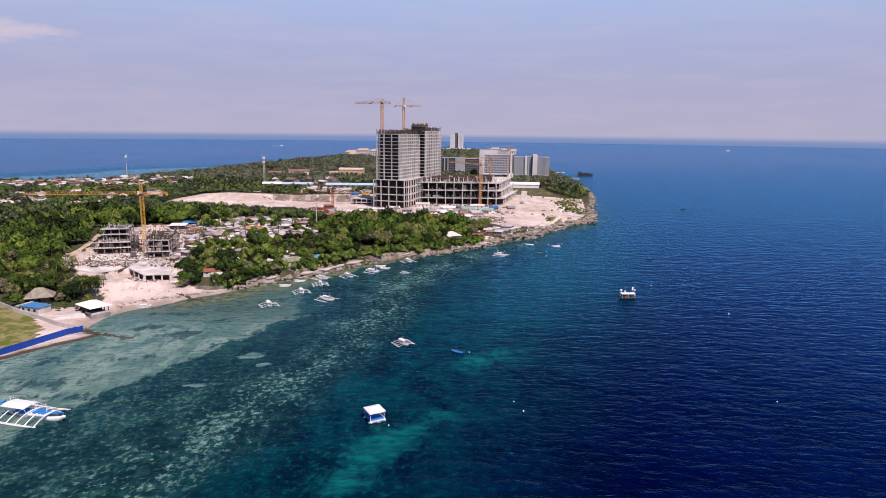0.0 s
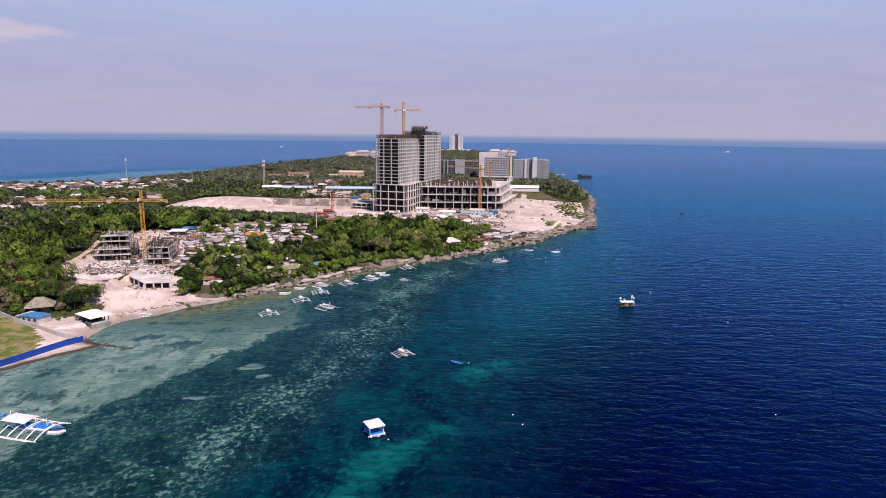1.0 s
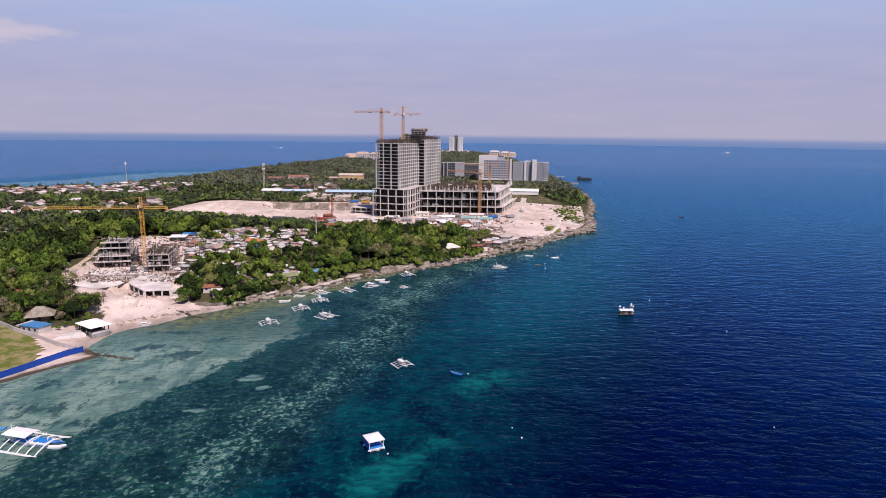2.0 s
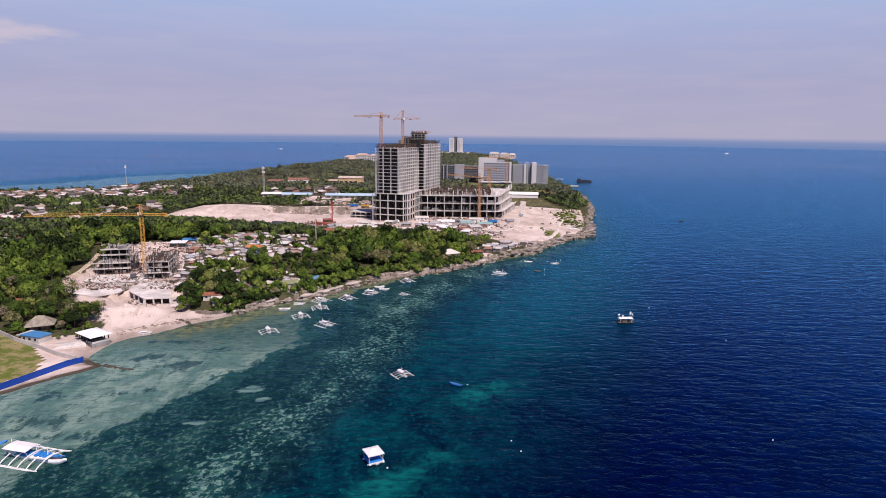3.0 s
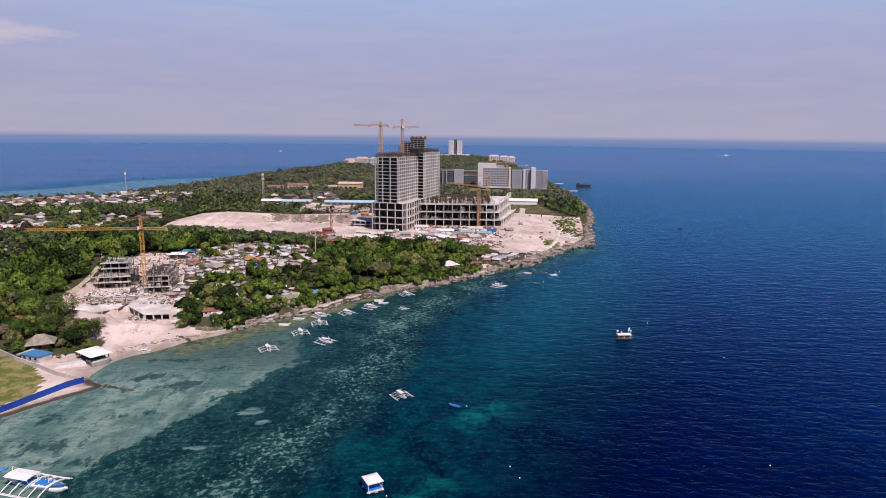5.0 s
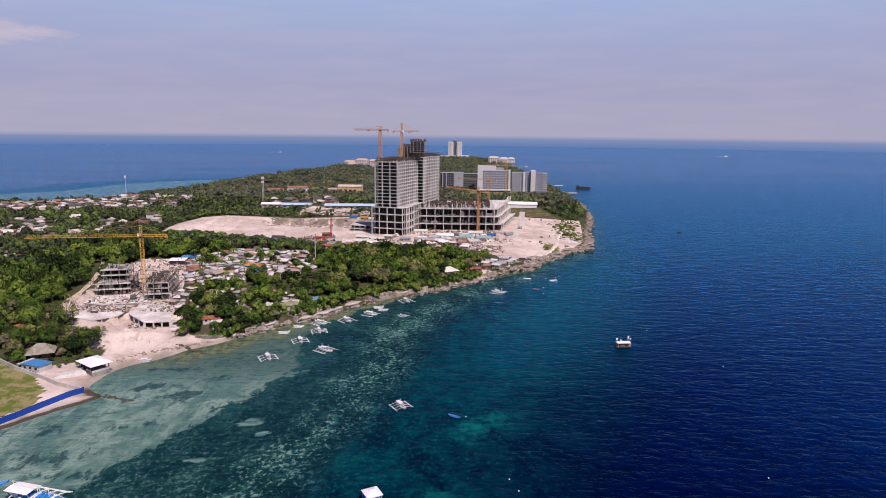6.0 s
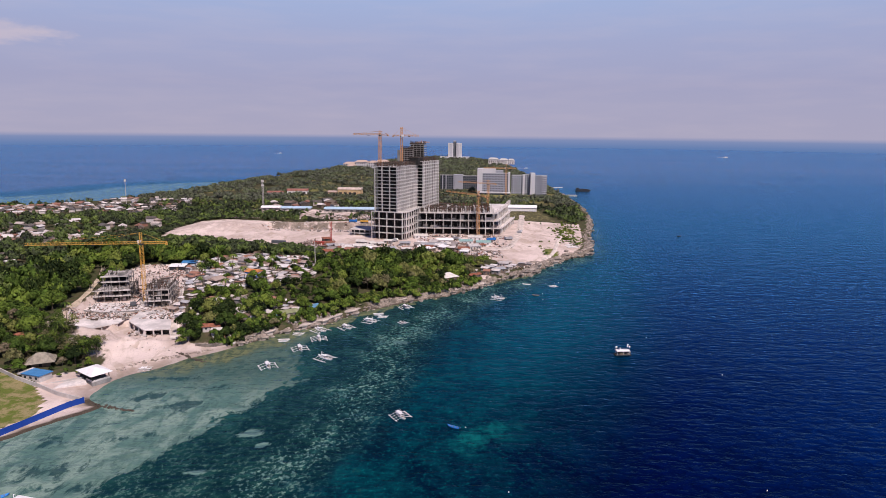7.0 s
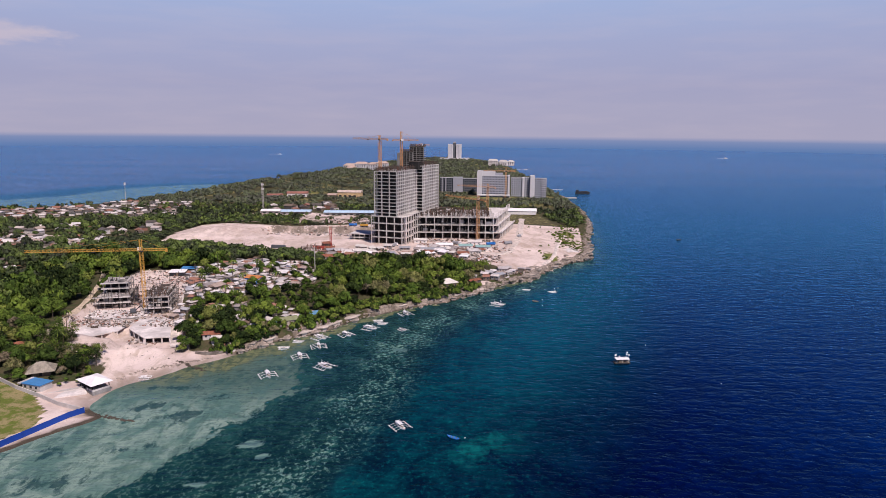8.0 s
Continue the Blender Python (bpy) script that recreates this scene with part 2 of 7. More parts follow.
def part(name, shape, material, parent, label="", smooth=False):
    """One mesh object under a thing or under a part."""
    ob = new(name, shape if isinstance(shape, bpy.types.Mesh) else shape.mesh(name, material, smooth))
    ob.parent = parent
    if label:
        ob["label"] = label
    return ob


def thing(name, label, category, group="", kind=""):
    return tagged(new(name), label, category, group, kind)


def raw_mesh(name, verts, quads, material, **attributes):
    """A large quad mesh from arrays, with point attributes."""
    me = bpy.data.meshes.new(name)
    me.vertices.add(len(verts))
    me.vertices.foreach_set("co", np.asarray(verts, np.float32).ravel())
    quads = np.asarray(quads, np.int32)
    me.loops.add(quads.size)
    me.loops.foreach_set("vertex_index", quads.ravel())
    me.polygons.add(len(quads))
    me.polygons.foreach_set("loop_start", np.arange(0, quads.size, quads.shape[1], dtype=np.int32))
    me.update(calc_edges=True)
    for k, a in attributes.items():
        me.attributes.new(k, "FLOAT", "POINT").data.foreach_set("value", np.asarray(a, np.float32).ravel())
    me.materials.append(material)
    return me


def smooth01(x, a, b):
    t = np.clip((np.asarray(x, float) - a) / (b - a), 0, 1)
    return t * t * (3 - 2 * t)


def wobble(x, y, size, seed=0.0):
    """Cheap smooth noise, -1 to 1."""
    x, y = np.asarray(x) / size + seed * 7.3, np.asarray(y) / size - seed * 3.1
    return (np.sin(x * 1.7 + 1.3 * np.sin(y * 1.1 + seed)) + np.sin(y * 2.1 - x * 0.7 + 1.1 * np.sin(x * 1.9)) + np.sin(x * 2.9 + y * 3.3 + seed) * 0.6) / 2.6


def rounded(points, times=2, closed=True):
    """Corner cutting, to turn a plan of a few points into a soft outline."""
    p = np.array(points, float)
    for _ in range(times):
        q = np.roll(p, -1, axis=0) if closed else p[1:]
        a = p if closed else p[:-1]
        n = np.empty((len(a) * 2, 2))
        n[0::2], n[1::2] = a * 0.75 + q * 0.25, a * 0.25 + q * 0.75
        p = n if closed else np.vstack([p[:1], n, p[-1:]])
    return p


def to_line(px, py, line, closed):
    """Distance to an outline and whether inside it (closed) or to the right of it (open)."""
    a = line
    b = np.roll(line, -1, axis=0) if closed else None
    if not closed:
        a, b = line[:-1], line[1:]
    best = np.full(px.shape, 1e12)
    side = np.zeros(px.shape)
    inside = np.zeros(px.shape, bool)
    for (ax, ay), (bx, by) in zip(a, b):
        dx, dy = bx - ax, by - ay
        t = np.clip(((px - ax) * dx + (py - ay) * dy) / (dx * dx + dy * dy + 1e-9), 0, 1)
        d = (px - ax - t * dx) ** 2 + (py - ay - t * dy) ** 2
        m = d < best
        best = np.where(m, d, best)
        if closed:
            c = (ay > py) != (by > py)
            inside ^= c & (px < (bx - ax) * (py - ay) / (by - ay + 1e-12) + ax)
        else:
            side = np.where(m, np.sign(dy * (px - ax) - dx * (py - ay)), side)
    best = np.sqrt(best)
    return np.where(inside, best, -best) if closed else best * np.where(side == 0, 1, side)


def axis(pieces):
    """Grid lines: (from, to, step) runs one after another."""
    out = []
    for a, b, s in pieces:
        n = max(1, round((b - a) / s))
        out += list(np.linspace(a, b, n, endpoint=False))
    return np.array(out + [pieces[-1][1]])


def grid_quads(nx, ny):
    i = np.arange(nx * ny).reshape(ny, nx)
    return np.stack([i[:-1, :-1], i[:-1, 1:], i[1:, 1:], i[1:, :-1]], -1).reshape(-1, 4)


# ---- the coast ----
COAST = rounded([(-900, -200), (-300, 60), (-156, 178), (-138.5, 205), (-128, 218), (-124, 223), (-133, 227.5), (-135.5, 234), (-134.5, 247), (-131, 254.5), (-122, 261), (-117.5, 269), (-113, 276), (-105.5, 281), (-100, 288), (-93, 297),
                 (-85, 310), (-75, 318.5), (-61, 329), (-52.5, 346), (-42, 356), (-27, 371), (-3, 386), (8, 396), (31, 418), (44, 438), (55, 448), (68, 452), (71, 473),
                 (93, 497), (106, 518), (126, 533), (138, 587), (149, 636), (170, 715), (189, 814), (200, 908), (205, 1071), (206, 1302), (207, 1900), (190, 2280), (110, 2500), (-80, 2540),
                 (-190, 2200), (-290, 1800), (-355, 1480), (-410, 1220), (-432, 990), (-480, 880), (-572, 800), (-900, 600), (-2200, 300)], 2)


def inland(x, y):
    """Metres inland from the shore; negative out at sea."""
    x, y = np.asarray(x, float), np.asarray(y, float)
    d = to_line(x, y, COAST, True)
    rough = smooth01(y, 285, 305)
    return d + (wobble(x, y, 5, 1) * 1.6 + wobble(x, y, 2.1, 2) * 0.7) * rough + wobble(x, y, 14, 3) * 2.5 * rough * smooth01(y, 440, 470) + wobble(x, y, 4, 4) * 0.5


EARTHWORKS = [(-243, 540), (-252, 600), (-246, 652), (-228, 668), (-152, 650), (-84, 668), (0, 660), (70, 655), (80, 684), (150, 690), (137, 612), (123, 550), (98, 494), (64, 464), (44, 478), (30, 491), (-10, 497), (-35, 488), (-60, 491), (-84, 496), (-112, 514), (-196, 540)]
# inland edge of the wood between the village and the high-rise
WOOD_EDGE = [(-400, 600), (-180, 524), (-140, 508), (-104, 500), (-80, 478), (-56, 472), (-35, 469), (-10, 486), (18, 480), (33, 452), (60, 440)]
SITE = [(-189, 303), (-176, 299), (-159, 297), (-152, 282), (-145, 262), (-134, 264), (-117, 284), (-124, 300), (-136, 326), (-152, 362), (-160, 400), (-172, 438), (-210, 434), (-201, 376), (-196, 335)]
FIELD = [(72, 688), (72, 784), (122, 784), (126, 740), (134, 692)]
LAWN = [(-190, 252), (-163, 240), (-147, 224), (-144, 212), (-152, 200), (-200, 190)]
VILLAGE = [(-176, 436), (-142, 478), (-100, 462), (-82, 412), (-92, 394), (-112, 377), (-140, 358), (-148, 362), (-160, 389)]
YARD = [(-235, 676), (-70, 676), (-70, 705), (-120, 770), (-225, 775)]
SITE_ROAD = [(-129, 296), (-132, 303), (-140, 325), (-148, 348.5), (-157, 376), (-165, 403)]
TRACK = [(-233, 430), (-222, 408), (-209, 374), (-199, 343), (-194.5, 320), (-191, 306), (-187, 292)]


def inside_plan(x, y, plan):
    return to_line(np.asarray(x, float), np.asarray(y, float), np.array(plan, float), True)


def land_height(x, y, d=None):
    x, y = np.asarray(x, float), np.asarray(y, float)
    d = inland(x, y) if d is None else d
    cliff = smooth01(y, 288, 306)
    edge = 3.3 * smooth01(d, -0.7, 1.1) + 1.2 * smooth01(d, 1.1, 10) - 1.6 * smooth01(-d, 0.5, 6)
    beach = 2.2 * smooth01(d, -8, 22) + 1.0 * smooth01(d, 16, 40) - 0.39
    low = cliff * edge + (1 - cliff) * beach
    up = (9.2 - low) * smooth01(d, 14 - 4 * cliff, 95)
    h = np.where(d > -12, low + np.where(d > 10, up, 0), -2.5)
    rock = smooth01(d, -1, 2) * smooth01(-d, -14, -5) * cliff
    h = h + rock * (wobble(x, y, 3.2, 5) * 0.7 + wobble(x, y, 1.4, 6) * 0.5)
    h = h + smooth01(d, 12, 30) * (wobble(x, y, 30, 7) * 0.35) * (1 - smooth01(y, 480, 520))
    # excavation beside the tower, with a bank towards the camera
    pit = smooth01(x, -182, -172) * smooth01(-x, 62, 72) * smooth01(y, 588, 612) * smooth01(-y, -652, -646)
    h = h - 6.5 * pit * smooth01(d, 40, 60)
    # levelled terrace of the low building site above its beach
    site = smooth01(inside_plan(x, y, SITE), -1.0, 2.5)
    h = h * (1 - site) + site * np.where(y > np.where(x > -164, 319.0, 309.0), 4.62 + 3.6 * smooth01(y, 356, 430), 0.9 + 0.3 * smooth01(y, 285, 301))
    # spoil heaps
    for hx, hy, r, a in ((-205, 600, 34, 4.0), (-228, 560, 24, 2.5), (-150, 560, 22, 1.6), (-150, 289, 5.0, 1.9), (-138, 288, 5.0, 1.8), (-146, 283, 8.0, 1.2), (-153, 279, 7.0, 1.0), (-144, 287, 8, 1.5), (-130, 288, 6, 1.3), (-134, 276, 7, 0.8), (-50, 520, 14, 1.5), (88, 560, 30, 1.2)):
        h = h + a * np.exp(-((x - hx) ** 2 + (y - hy) ** 2) / (r * r)) * (1 + 0.6 * wobble(x, y, 3.4, 9))
    return h


def ground_z(x, y):
    return float(land_height(np.array([x]), np.array([y]))[0])


def ground_material():
    n = Nodes("ground")
    big, mid, fine = n.noise(0.03, 5.0, 0.6), n.noise(0.25, 5.0, 0.6), n.noise(1.6, 4.0, 0.6)
    soil = n.mix(n.span(mid, 0.35, 0.7), (0.085, 0.07, 0.042, 1), (0.04, 0.055, 0.02, 1))
    soil = n.mix(n.span(fine, 0.55, 0.8, 0, 0.5), soil, (0.16, 0.135, 0.095, 1))
    tracks = n.noise(0.07, 6.0, 0.68, stretch=(1.0, 0.55, 1), turn=35, distort=1.6)
    sand = n.mix(n.span(big, 0.38, 0.62), (0.50, 0.395, 0.355, 1), (0.69, 0.565, 0.52, 1))
    sand = n.mix(n.span(tracks, 0.47, 0.62, 0, 0.65), sand, (0.40, 0.31, 0.245, 1))
    sand = n.mix(n.span(mid, 0.52, 0.70, 0, 0.6), sand, (0.68, 0.575, 0.52, 1))
    sand = n.mix(n.span(fine, 0.52, 0.75, 0, 0.5), sand, (0.34, 0.28, 0.22, 1))
    grass = n.mix(n.span(mid, 0.4, 0.6), (0.115, 0.14, 0.03, 1), (0.27, 0.22, 0.11, 1))
    grass = n.mix(n.span(fine, 0.45, 0.75, 0, 0.6), grass, (0.07, 0.10, 0.025, 1))
    rock = n.mix(n.span(mid, 0.3, 0.7), (0.13, 0.105, 0.085, 1), (0.38, 0.31, 0.26, 1))
    rock = n.mix(n.span(fine, 0.42, 0.62, 0, 0.8), rock, (0.10, 0.085, 0.07, 1))
    edge = n.math("MULTIPLY_ADD", n.math("SUBTRACT", mid, 0.5), 1.0, 0.0)
    col = n.mix(n.span(n.math("ADD", n.attr("grass"), edge), 0.35, 0.6), soil, grass)
    col = n.mix(n.span(n.math("ADD", n.attr("sand"), edge), 0.35, 0.6), col, sand)
    col = n.mix(n.span(n.math("ADD", n.attr("rock"), edge), 0.35, 0.65), col, rock)
    # wet foot of the shore; the same dark band also paints the undercut's shade
    geo = n.t.nodes.new("ShaderNodeNewGeometry")
    sep = n.t.nodes.new("ShaderNodeSeparateXYZ")
    n.link(geo.outputs["Position"], sep.inputs[0])
    wet = n.span(n.math("MULTIPLY_ADD", mid, 0.5, sep.outputs["Z"]), 0.35, 1.25, 1.0, 0.0)
    col = n.mix(n.math("MULTIPLY", wet, n.span(n.attr("rock"), 0.0, 0.6, 0.38, 0.85)), col, (0.055, 0.042, 0.03, 1))
    n.bump(n.math("MULTIPLY_ADD", fine, 0.5, mid), 0.7, 0.6)
    return n.done(col, 0.95, 0.0, 0.06)


def build_ground():
    xs = axis([(-2300, -700, 80), (-700, -330, 12), (-330, -240, 6), (-240, 165, 2.0), (165, 240, 5), (240, 400, 40)])
    ys = axis([(-210, 150, 30), (150, 180, 5), (180, 560, 2.0), (560, 630, 4), (630, 660, 1.5), (660, 720, 4), (720, 1100, 10), (1100, 3050, 40)])
    X, Y = np.meshgrid(xs, ys)
    x, y = X.ravel(), Y.ravel()
    d = inland(x, y)
    z = land_height(x, y, d)
    sand = np.maximum.reduce([smooth01(inside_plan(x, y, EARTHWORKS), -4, 3), smooth01(inside_plan(x, y, SITE), -3, 2), (1 - smooth01(y, 284, 300)) * smooth01(-d, -20 - 8 * (1 - smooth01(y, 246, 256)), -12 - 8 * (1 - smooth01(y, 246, 256)))])
    sand = np.maximum(sand, 0.55 * smooth01(inside_plan(x, y, YARD), -3, 6) + 0.25 * wobble(x, y, 12, 8) * smooth01(inside_plan(x, y, YARD), -3, 6))
    for sx, sy, ra, rb in ((30, 428, 8, 3), (50, 462, 12, 7)):
        u, v = (x - sx) * 0.72 + (y - sy) * 0.69, (y - sy) * 0.72 - (x - sx) * 0.69
        sand = np.maximum(sand, 0.8 * np.exp(-((u / ra) ** 4 + (v / rb) ** 4)))
    sand = np.maximum(sand, 0.62 * smooth01(x, -182, -172) * smooth01(-x, 146, 152) * smooth01(y, 262, 272) * smooth01(-y, -304, -298))
    lawn = np.maximum(smooth01(inside_plan(x, y, LAWN), -3, 3), 0.42 * smooth01(inside_plan(x, y, FIELD), -6, 6))
    patch = np.exp(-((x - 114) ** 2 / 36 + (y - 592) ** 2 / 300)) + np.exp(-((x - 130) ** 2 / 40 + (y - 642) ** 2 / 700)) + 0.9 * np.exp(-((x - 92) ** 2 / 60 + (y - 520) ** 2 / 500)) + 0.8 * np.exp(-((x + 150) ** 2 / 500 + (y - 622) ** 2 / 80))
    sand = sand * (1 - np.clip(patch, 0, 1))
    grass = np.maximum(lawn, np.clip(patch, 0, 1)) * (1 - (1 - smooth01(y, 284, 300)) * smooth01(-d, -9, -6))
    sand = np.where(lawn > 0.5, sand * (1 - smooth01(d, 6, 9)), sand)
    rock = smooth01(-d, -4.6, -2.6) * smooth01(y, 284, 300) * (1 - 0.8 * smooth01(wobble(x, y, 9, 11), 0.35, 0.7))
    rock = np.maximum(rock, (1 - smooth01(y, 226, 234)) * smooth01(-d, -3.6, -1.6) * 0.9)
    bank = smooth01(x, -180, -172) * smooth01(-x, 62, 70) * smooth01(y, 641, 645) * smooth01(-y, -655, -651)
    rock = np.maximum(rock, bank * (0.62 + 0.2 * wobble(x, y, 6, 12)))
    grass = np.maximum(grass, (0.5 + 0.35 * wobble(x, y, 45, 14)) * smooth01(y, 800, 900) * smooth01(d, 4, 12))
    quads = grid_quads(len(xs), len(ys))
    quads = quads[(d[quads] > -13).any(axis=1)]
    used, quads = np.unique(quads, return_inverse=True)
    quads = quads.reshape(-1, 4)
    x, y, z, sand, grass, rock = (v[used] for v in (x, y, z, sand, grass, rock))
    me = raw_mesh("ground", np.stack([x, y, z], -1), quads, ground_material(), sand=sand, grass=grass, rock=rock)
    me.polygons.foreach_set("use_smooth", [True] * len(me.polygons))
    tagged(new("ground", me), "coral headland with cream sand earthworks, scrub and a rocky shore", "ground", kind="structure")


build_ground()

# ---- the sea ----
SAND_EDGE = rounded([(-130, 60), (-104, 150), (-98, 170), (-92, 183), (-79, 209), (-72, 221), (-66, 237), (-56, 252), (-60, 268), (-68, 285), (-66, 300), (-56, 318), (-46, 338), (-24, 368), (6, 394), (44, 434), (66, 448), (90, 505), (124, 530), (146, 640), (180, 800), (196, 1070), (196, 2000), (150, 2800)], 1, False)
REEF_EDGE = rounded([(-90, 60), (-52, 160), (-41, 198), (-30, 234), (-23, 284), (-14, 317), (7, 359), (30, 398), (62, 434), (76, 464), (100, 498), (128, 524), (152, 640), (186, 800), (210, 1070), (212, 2000), (160, 2900)], 1, False)
DROP_OFF = rounded([(-70, 30), (-22, 110), (0, 160), (19, 200), (36, 230), (56, 275), (76, 330), (100, 400), (128, 475), (146, 560), (180, 738), (216, 1000), (225, 1500), (225, 2600)], 1, False)


def sea_material():
    n = Nodes("sea_water")
    s1, s2, s3, bright, dim, near = (n.attr(k) for k in ("past_sand", "past_reef", "past_drop", "bright", "dim", "shore"))
    flow = (1.0, 0.62, 1.0)
    wide, mid = n.noise(0.022, 4.0, 0.6), n.noise(0.075, 5.0, 0.62, stretch=flow, turn=-35, distort=0.6)
    small, fine = n.noise(0.28, 5.0, 0.65, stretch=flow, turn=-35, distort=0.5), n.noise(0.9, 3.0, 0.6, stretch=(0.7, 1.3, 1))
    c = lambda v, k: n.math("MULTIPLY", n.math("SUBTRACT", v, 0.5), k)
    pos = n.t.nodes.new("ShaderNodeSeparateXYZ")
    n.link(n.co.outputs["Object"], pos.inputs[0])
    ragged = n.math("ADD", c(mid, 26.0), c(small, 14.0))
    speck = n.noise(0.62, 6.0, 0.68, stretch=(1.0, 0.8, 1), turn=-30, distort=0.2)
    # pale sand flat with weed streaks
    flat = n.mix(n.span(mid, 0.40, 0.62), (0.09, 0.165, 0.14, 1), (0.205, 0.285, 0.235, 1))
    flat = n.mix(n.span(small, 0.48, 0.60, 0, 0.5), flat, (0.055, 0.105, 0.088, 1))
    flat = n.mix(n.span(speck, 0.53, 0.66, 0, 0.45), flat, (0.05, 0.095, 0.08, 1))
    weedy = n.math("MULTIPLY", n.span(n.math("MULTIPLY_ADD", c(mid, 1.0), 60.0, pos.outputs["Y"]), 226.0, 264.0), n.span(pos.outputs["X"], -230.0, -190.0))
    flat = n.mix(n.math("MULTIPLY", weedy, 0.74), flat, n.mix(n.span(small, 0.42, 0.62), (0.016, 0.05, 0.045, 1), (0.075, 0.12, 0.09, 1)))
    # olive shallows over the rock shelf
    shelf = n.span(n.math("ADD", near, n.math("ADD", c(mid, 26.0), c(small, 14.0))), 8.0, 20.0, 0.85, 0.0)
    shelf = n.math("MULTIPLY", shelf, n.span(pos.outputs["Y"], 238.0, 272.0))
    flat = n.mix(shelf, flat, n.mix(n.span(small, 0.42, 0.6), (0.175, 0.18, 0.085, 1), (0.07, 0.09, 0.05, 1)))
    # weed and coral heads
    weed = n.mix(n.span(mid, 0.38, 0.66), (0.005, 0.028, 0.030, 1), (0.014, 0.058, 0.052, 1))
    weed = n.mix(n.span(speck, 0.46, 0.68, 0, 0.5), weed, (0.032, 0.088, 0.070, 1))
    band = n.span(n.math("ABSOLUTE", n.math("ADD", s2, n.math("ADD", c(wide, 26.0), c(mid, 16.0)))), 19.0, 3.0)
    apart = n.math("ADD", n.math("MULTIPLY", speck, 0.72), n.math("MULTIPLY", mid, 0.36))
    near_field = n.span(pos.outputs["Y"], 205.0, 165.0, 0.08, 0.34)
    heads = n.math("MULTIPLY", n.span(apart, 0.555, 0.63), n.math("MAXIMUM", band, n.math("MULTIPLY", near_field, n.span(s2, 12.0, -4.0))))
    # clear water over the reef slope
    slope = n.mix(n.span(mid, 0.35, 0.66), (0.0005, 0.011, 0.026, 1), (0.0010, 0.044, 0.058, 1))
    slope = n.mix(n.span(speck, 0.5, 0.7, 0, 0.6), slope, (0.003, 0.12, 0.125, 1))
    slope = n.mix(n.math("MULTIPLY", n.span(pos.outputs["Y"], 185.0, 330.0, 0, 0.8), n.span(n.math("MULTIPLY_ADD", c(wide, 1.0), 40.0, s3), -66.0, -16.0)), slope, (0.0010, 0.072, 0.112, 1))
    deep = n.mix(n.span(wide, 0.35, 0.65), (0.0001, 0.0008, 0.024, 1), (0.0001, 0.0013, 0.032, 1))
    # brighter eastward, paler far off: sky reflection and haze put into the colour
    deep = n.mix(n.span(n.math("MULTIPLY_ADD", c(wide, 1.0), 60.0, pos.outputs["X"]), 30.0, 190.0, 0, 0.9), deep, (0.0002, 0.0125, 0.085, 1))
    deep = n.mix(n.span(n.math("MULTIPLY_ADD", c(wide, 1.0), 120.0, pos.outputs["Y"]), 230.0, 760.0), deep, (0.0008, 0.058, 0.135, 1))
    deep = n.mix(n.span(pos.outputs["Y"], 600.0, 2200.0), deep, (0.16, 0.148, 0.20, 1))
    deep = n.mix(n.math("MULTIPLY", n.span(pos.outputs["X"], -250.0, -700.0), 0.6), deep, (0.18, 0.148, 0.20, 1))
    streak = n.noise(0.006, 4.0, 0.6, stretch=(0.22, 1.0, 1), turn=6)
    deep = n.mix(n.math("MULTIPLY", n.span(streak, 0.42, 0.66), n.span(pos.outputs["Y"], 500.0, 1300.0, 0, 0.55)), deep, (0.006, 0.065, 0.16, 1))
    col = n.mix(n.span(n.math("ADD", s1, n.math("MULTIPLY", ragged, 0.95)), -1.3, 1.3), flat, weed)
    col = n.mix(n.span(n.math("ADD", s2, ragged), -4.0, 26.0), col, slope)
    col = n.mix(n.math("MULTIPLY", heads, n.span(s1, -2.0, 6.0)), col, (0.16, 0.27, 0.22, 1))
    col = n.mix(n.math("MULTIPLY", n.span(small, 0.5, 0.66), n.math("MULTIPLY", band, 0.4)), col, (0.05, 0.16, 0.13, 1))
    col = n.mix(n.span(n.math("ADD", bright, n.math("ADD", c(mid, 1.6), c(small, 1.6))), 0.2, 0.95, 0, 0.75), col, (0.005, 0.155, 0.145, 1))
    col = n.mix(n.span(n.math("ADD", n.attr("pale"), c(small, 1.2)), 0.35, 0.6, 0, 0.8), col, (0.15, 0.25, 0.22, 1))
    col = n.mix(n.span(n.math("ADD", dim, n.math("ADD", c(mid, 1.8), c(small, 2.4))), 0.36, 0.85, 0, 0.8), col, (0.012, 0.045, 0.048, 1))
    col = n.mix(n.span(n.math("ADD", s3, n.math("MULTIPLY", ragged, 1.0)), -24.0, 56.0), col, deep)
    chop = n.noise(0.33, 2.5, 0.5, stretch=(0.62, 1.25, 1), turn=14, distort=0.3)
    swell = n.noise(0.12, 2.0, 0.5, stretch=(0.5, 1.3, 1), turn=-6)
    ripple = n.noise(1.5, 1.0, 0.4, stretch=(0.7, 1.3, 1), turn=-8)
    h = n.math("MULTIPLY_ADD", chop, 1.0, n.math("MULTIPLY_ADD", swell, 1.2, n.math("MULTIPLY", ripple, 0.14)))
    # shade of the wave troughs, multiplied into the body colour
    trough_shade = n.math("MULTIPLY", n.span(n.math("MULTIPLY_ADD", swell, 0.5, chop), 0.62, 0.92, 1.0, 0.0), n.span(s1, -6.0, 16.0, 0.10, 0.70))
    col = n.mix(trough_shade, col, n.mix(1.0, col, (0.30, 0.42, 0.55, 1), "MULTIPLY"))
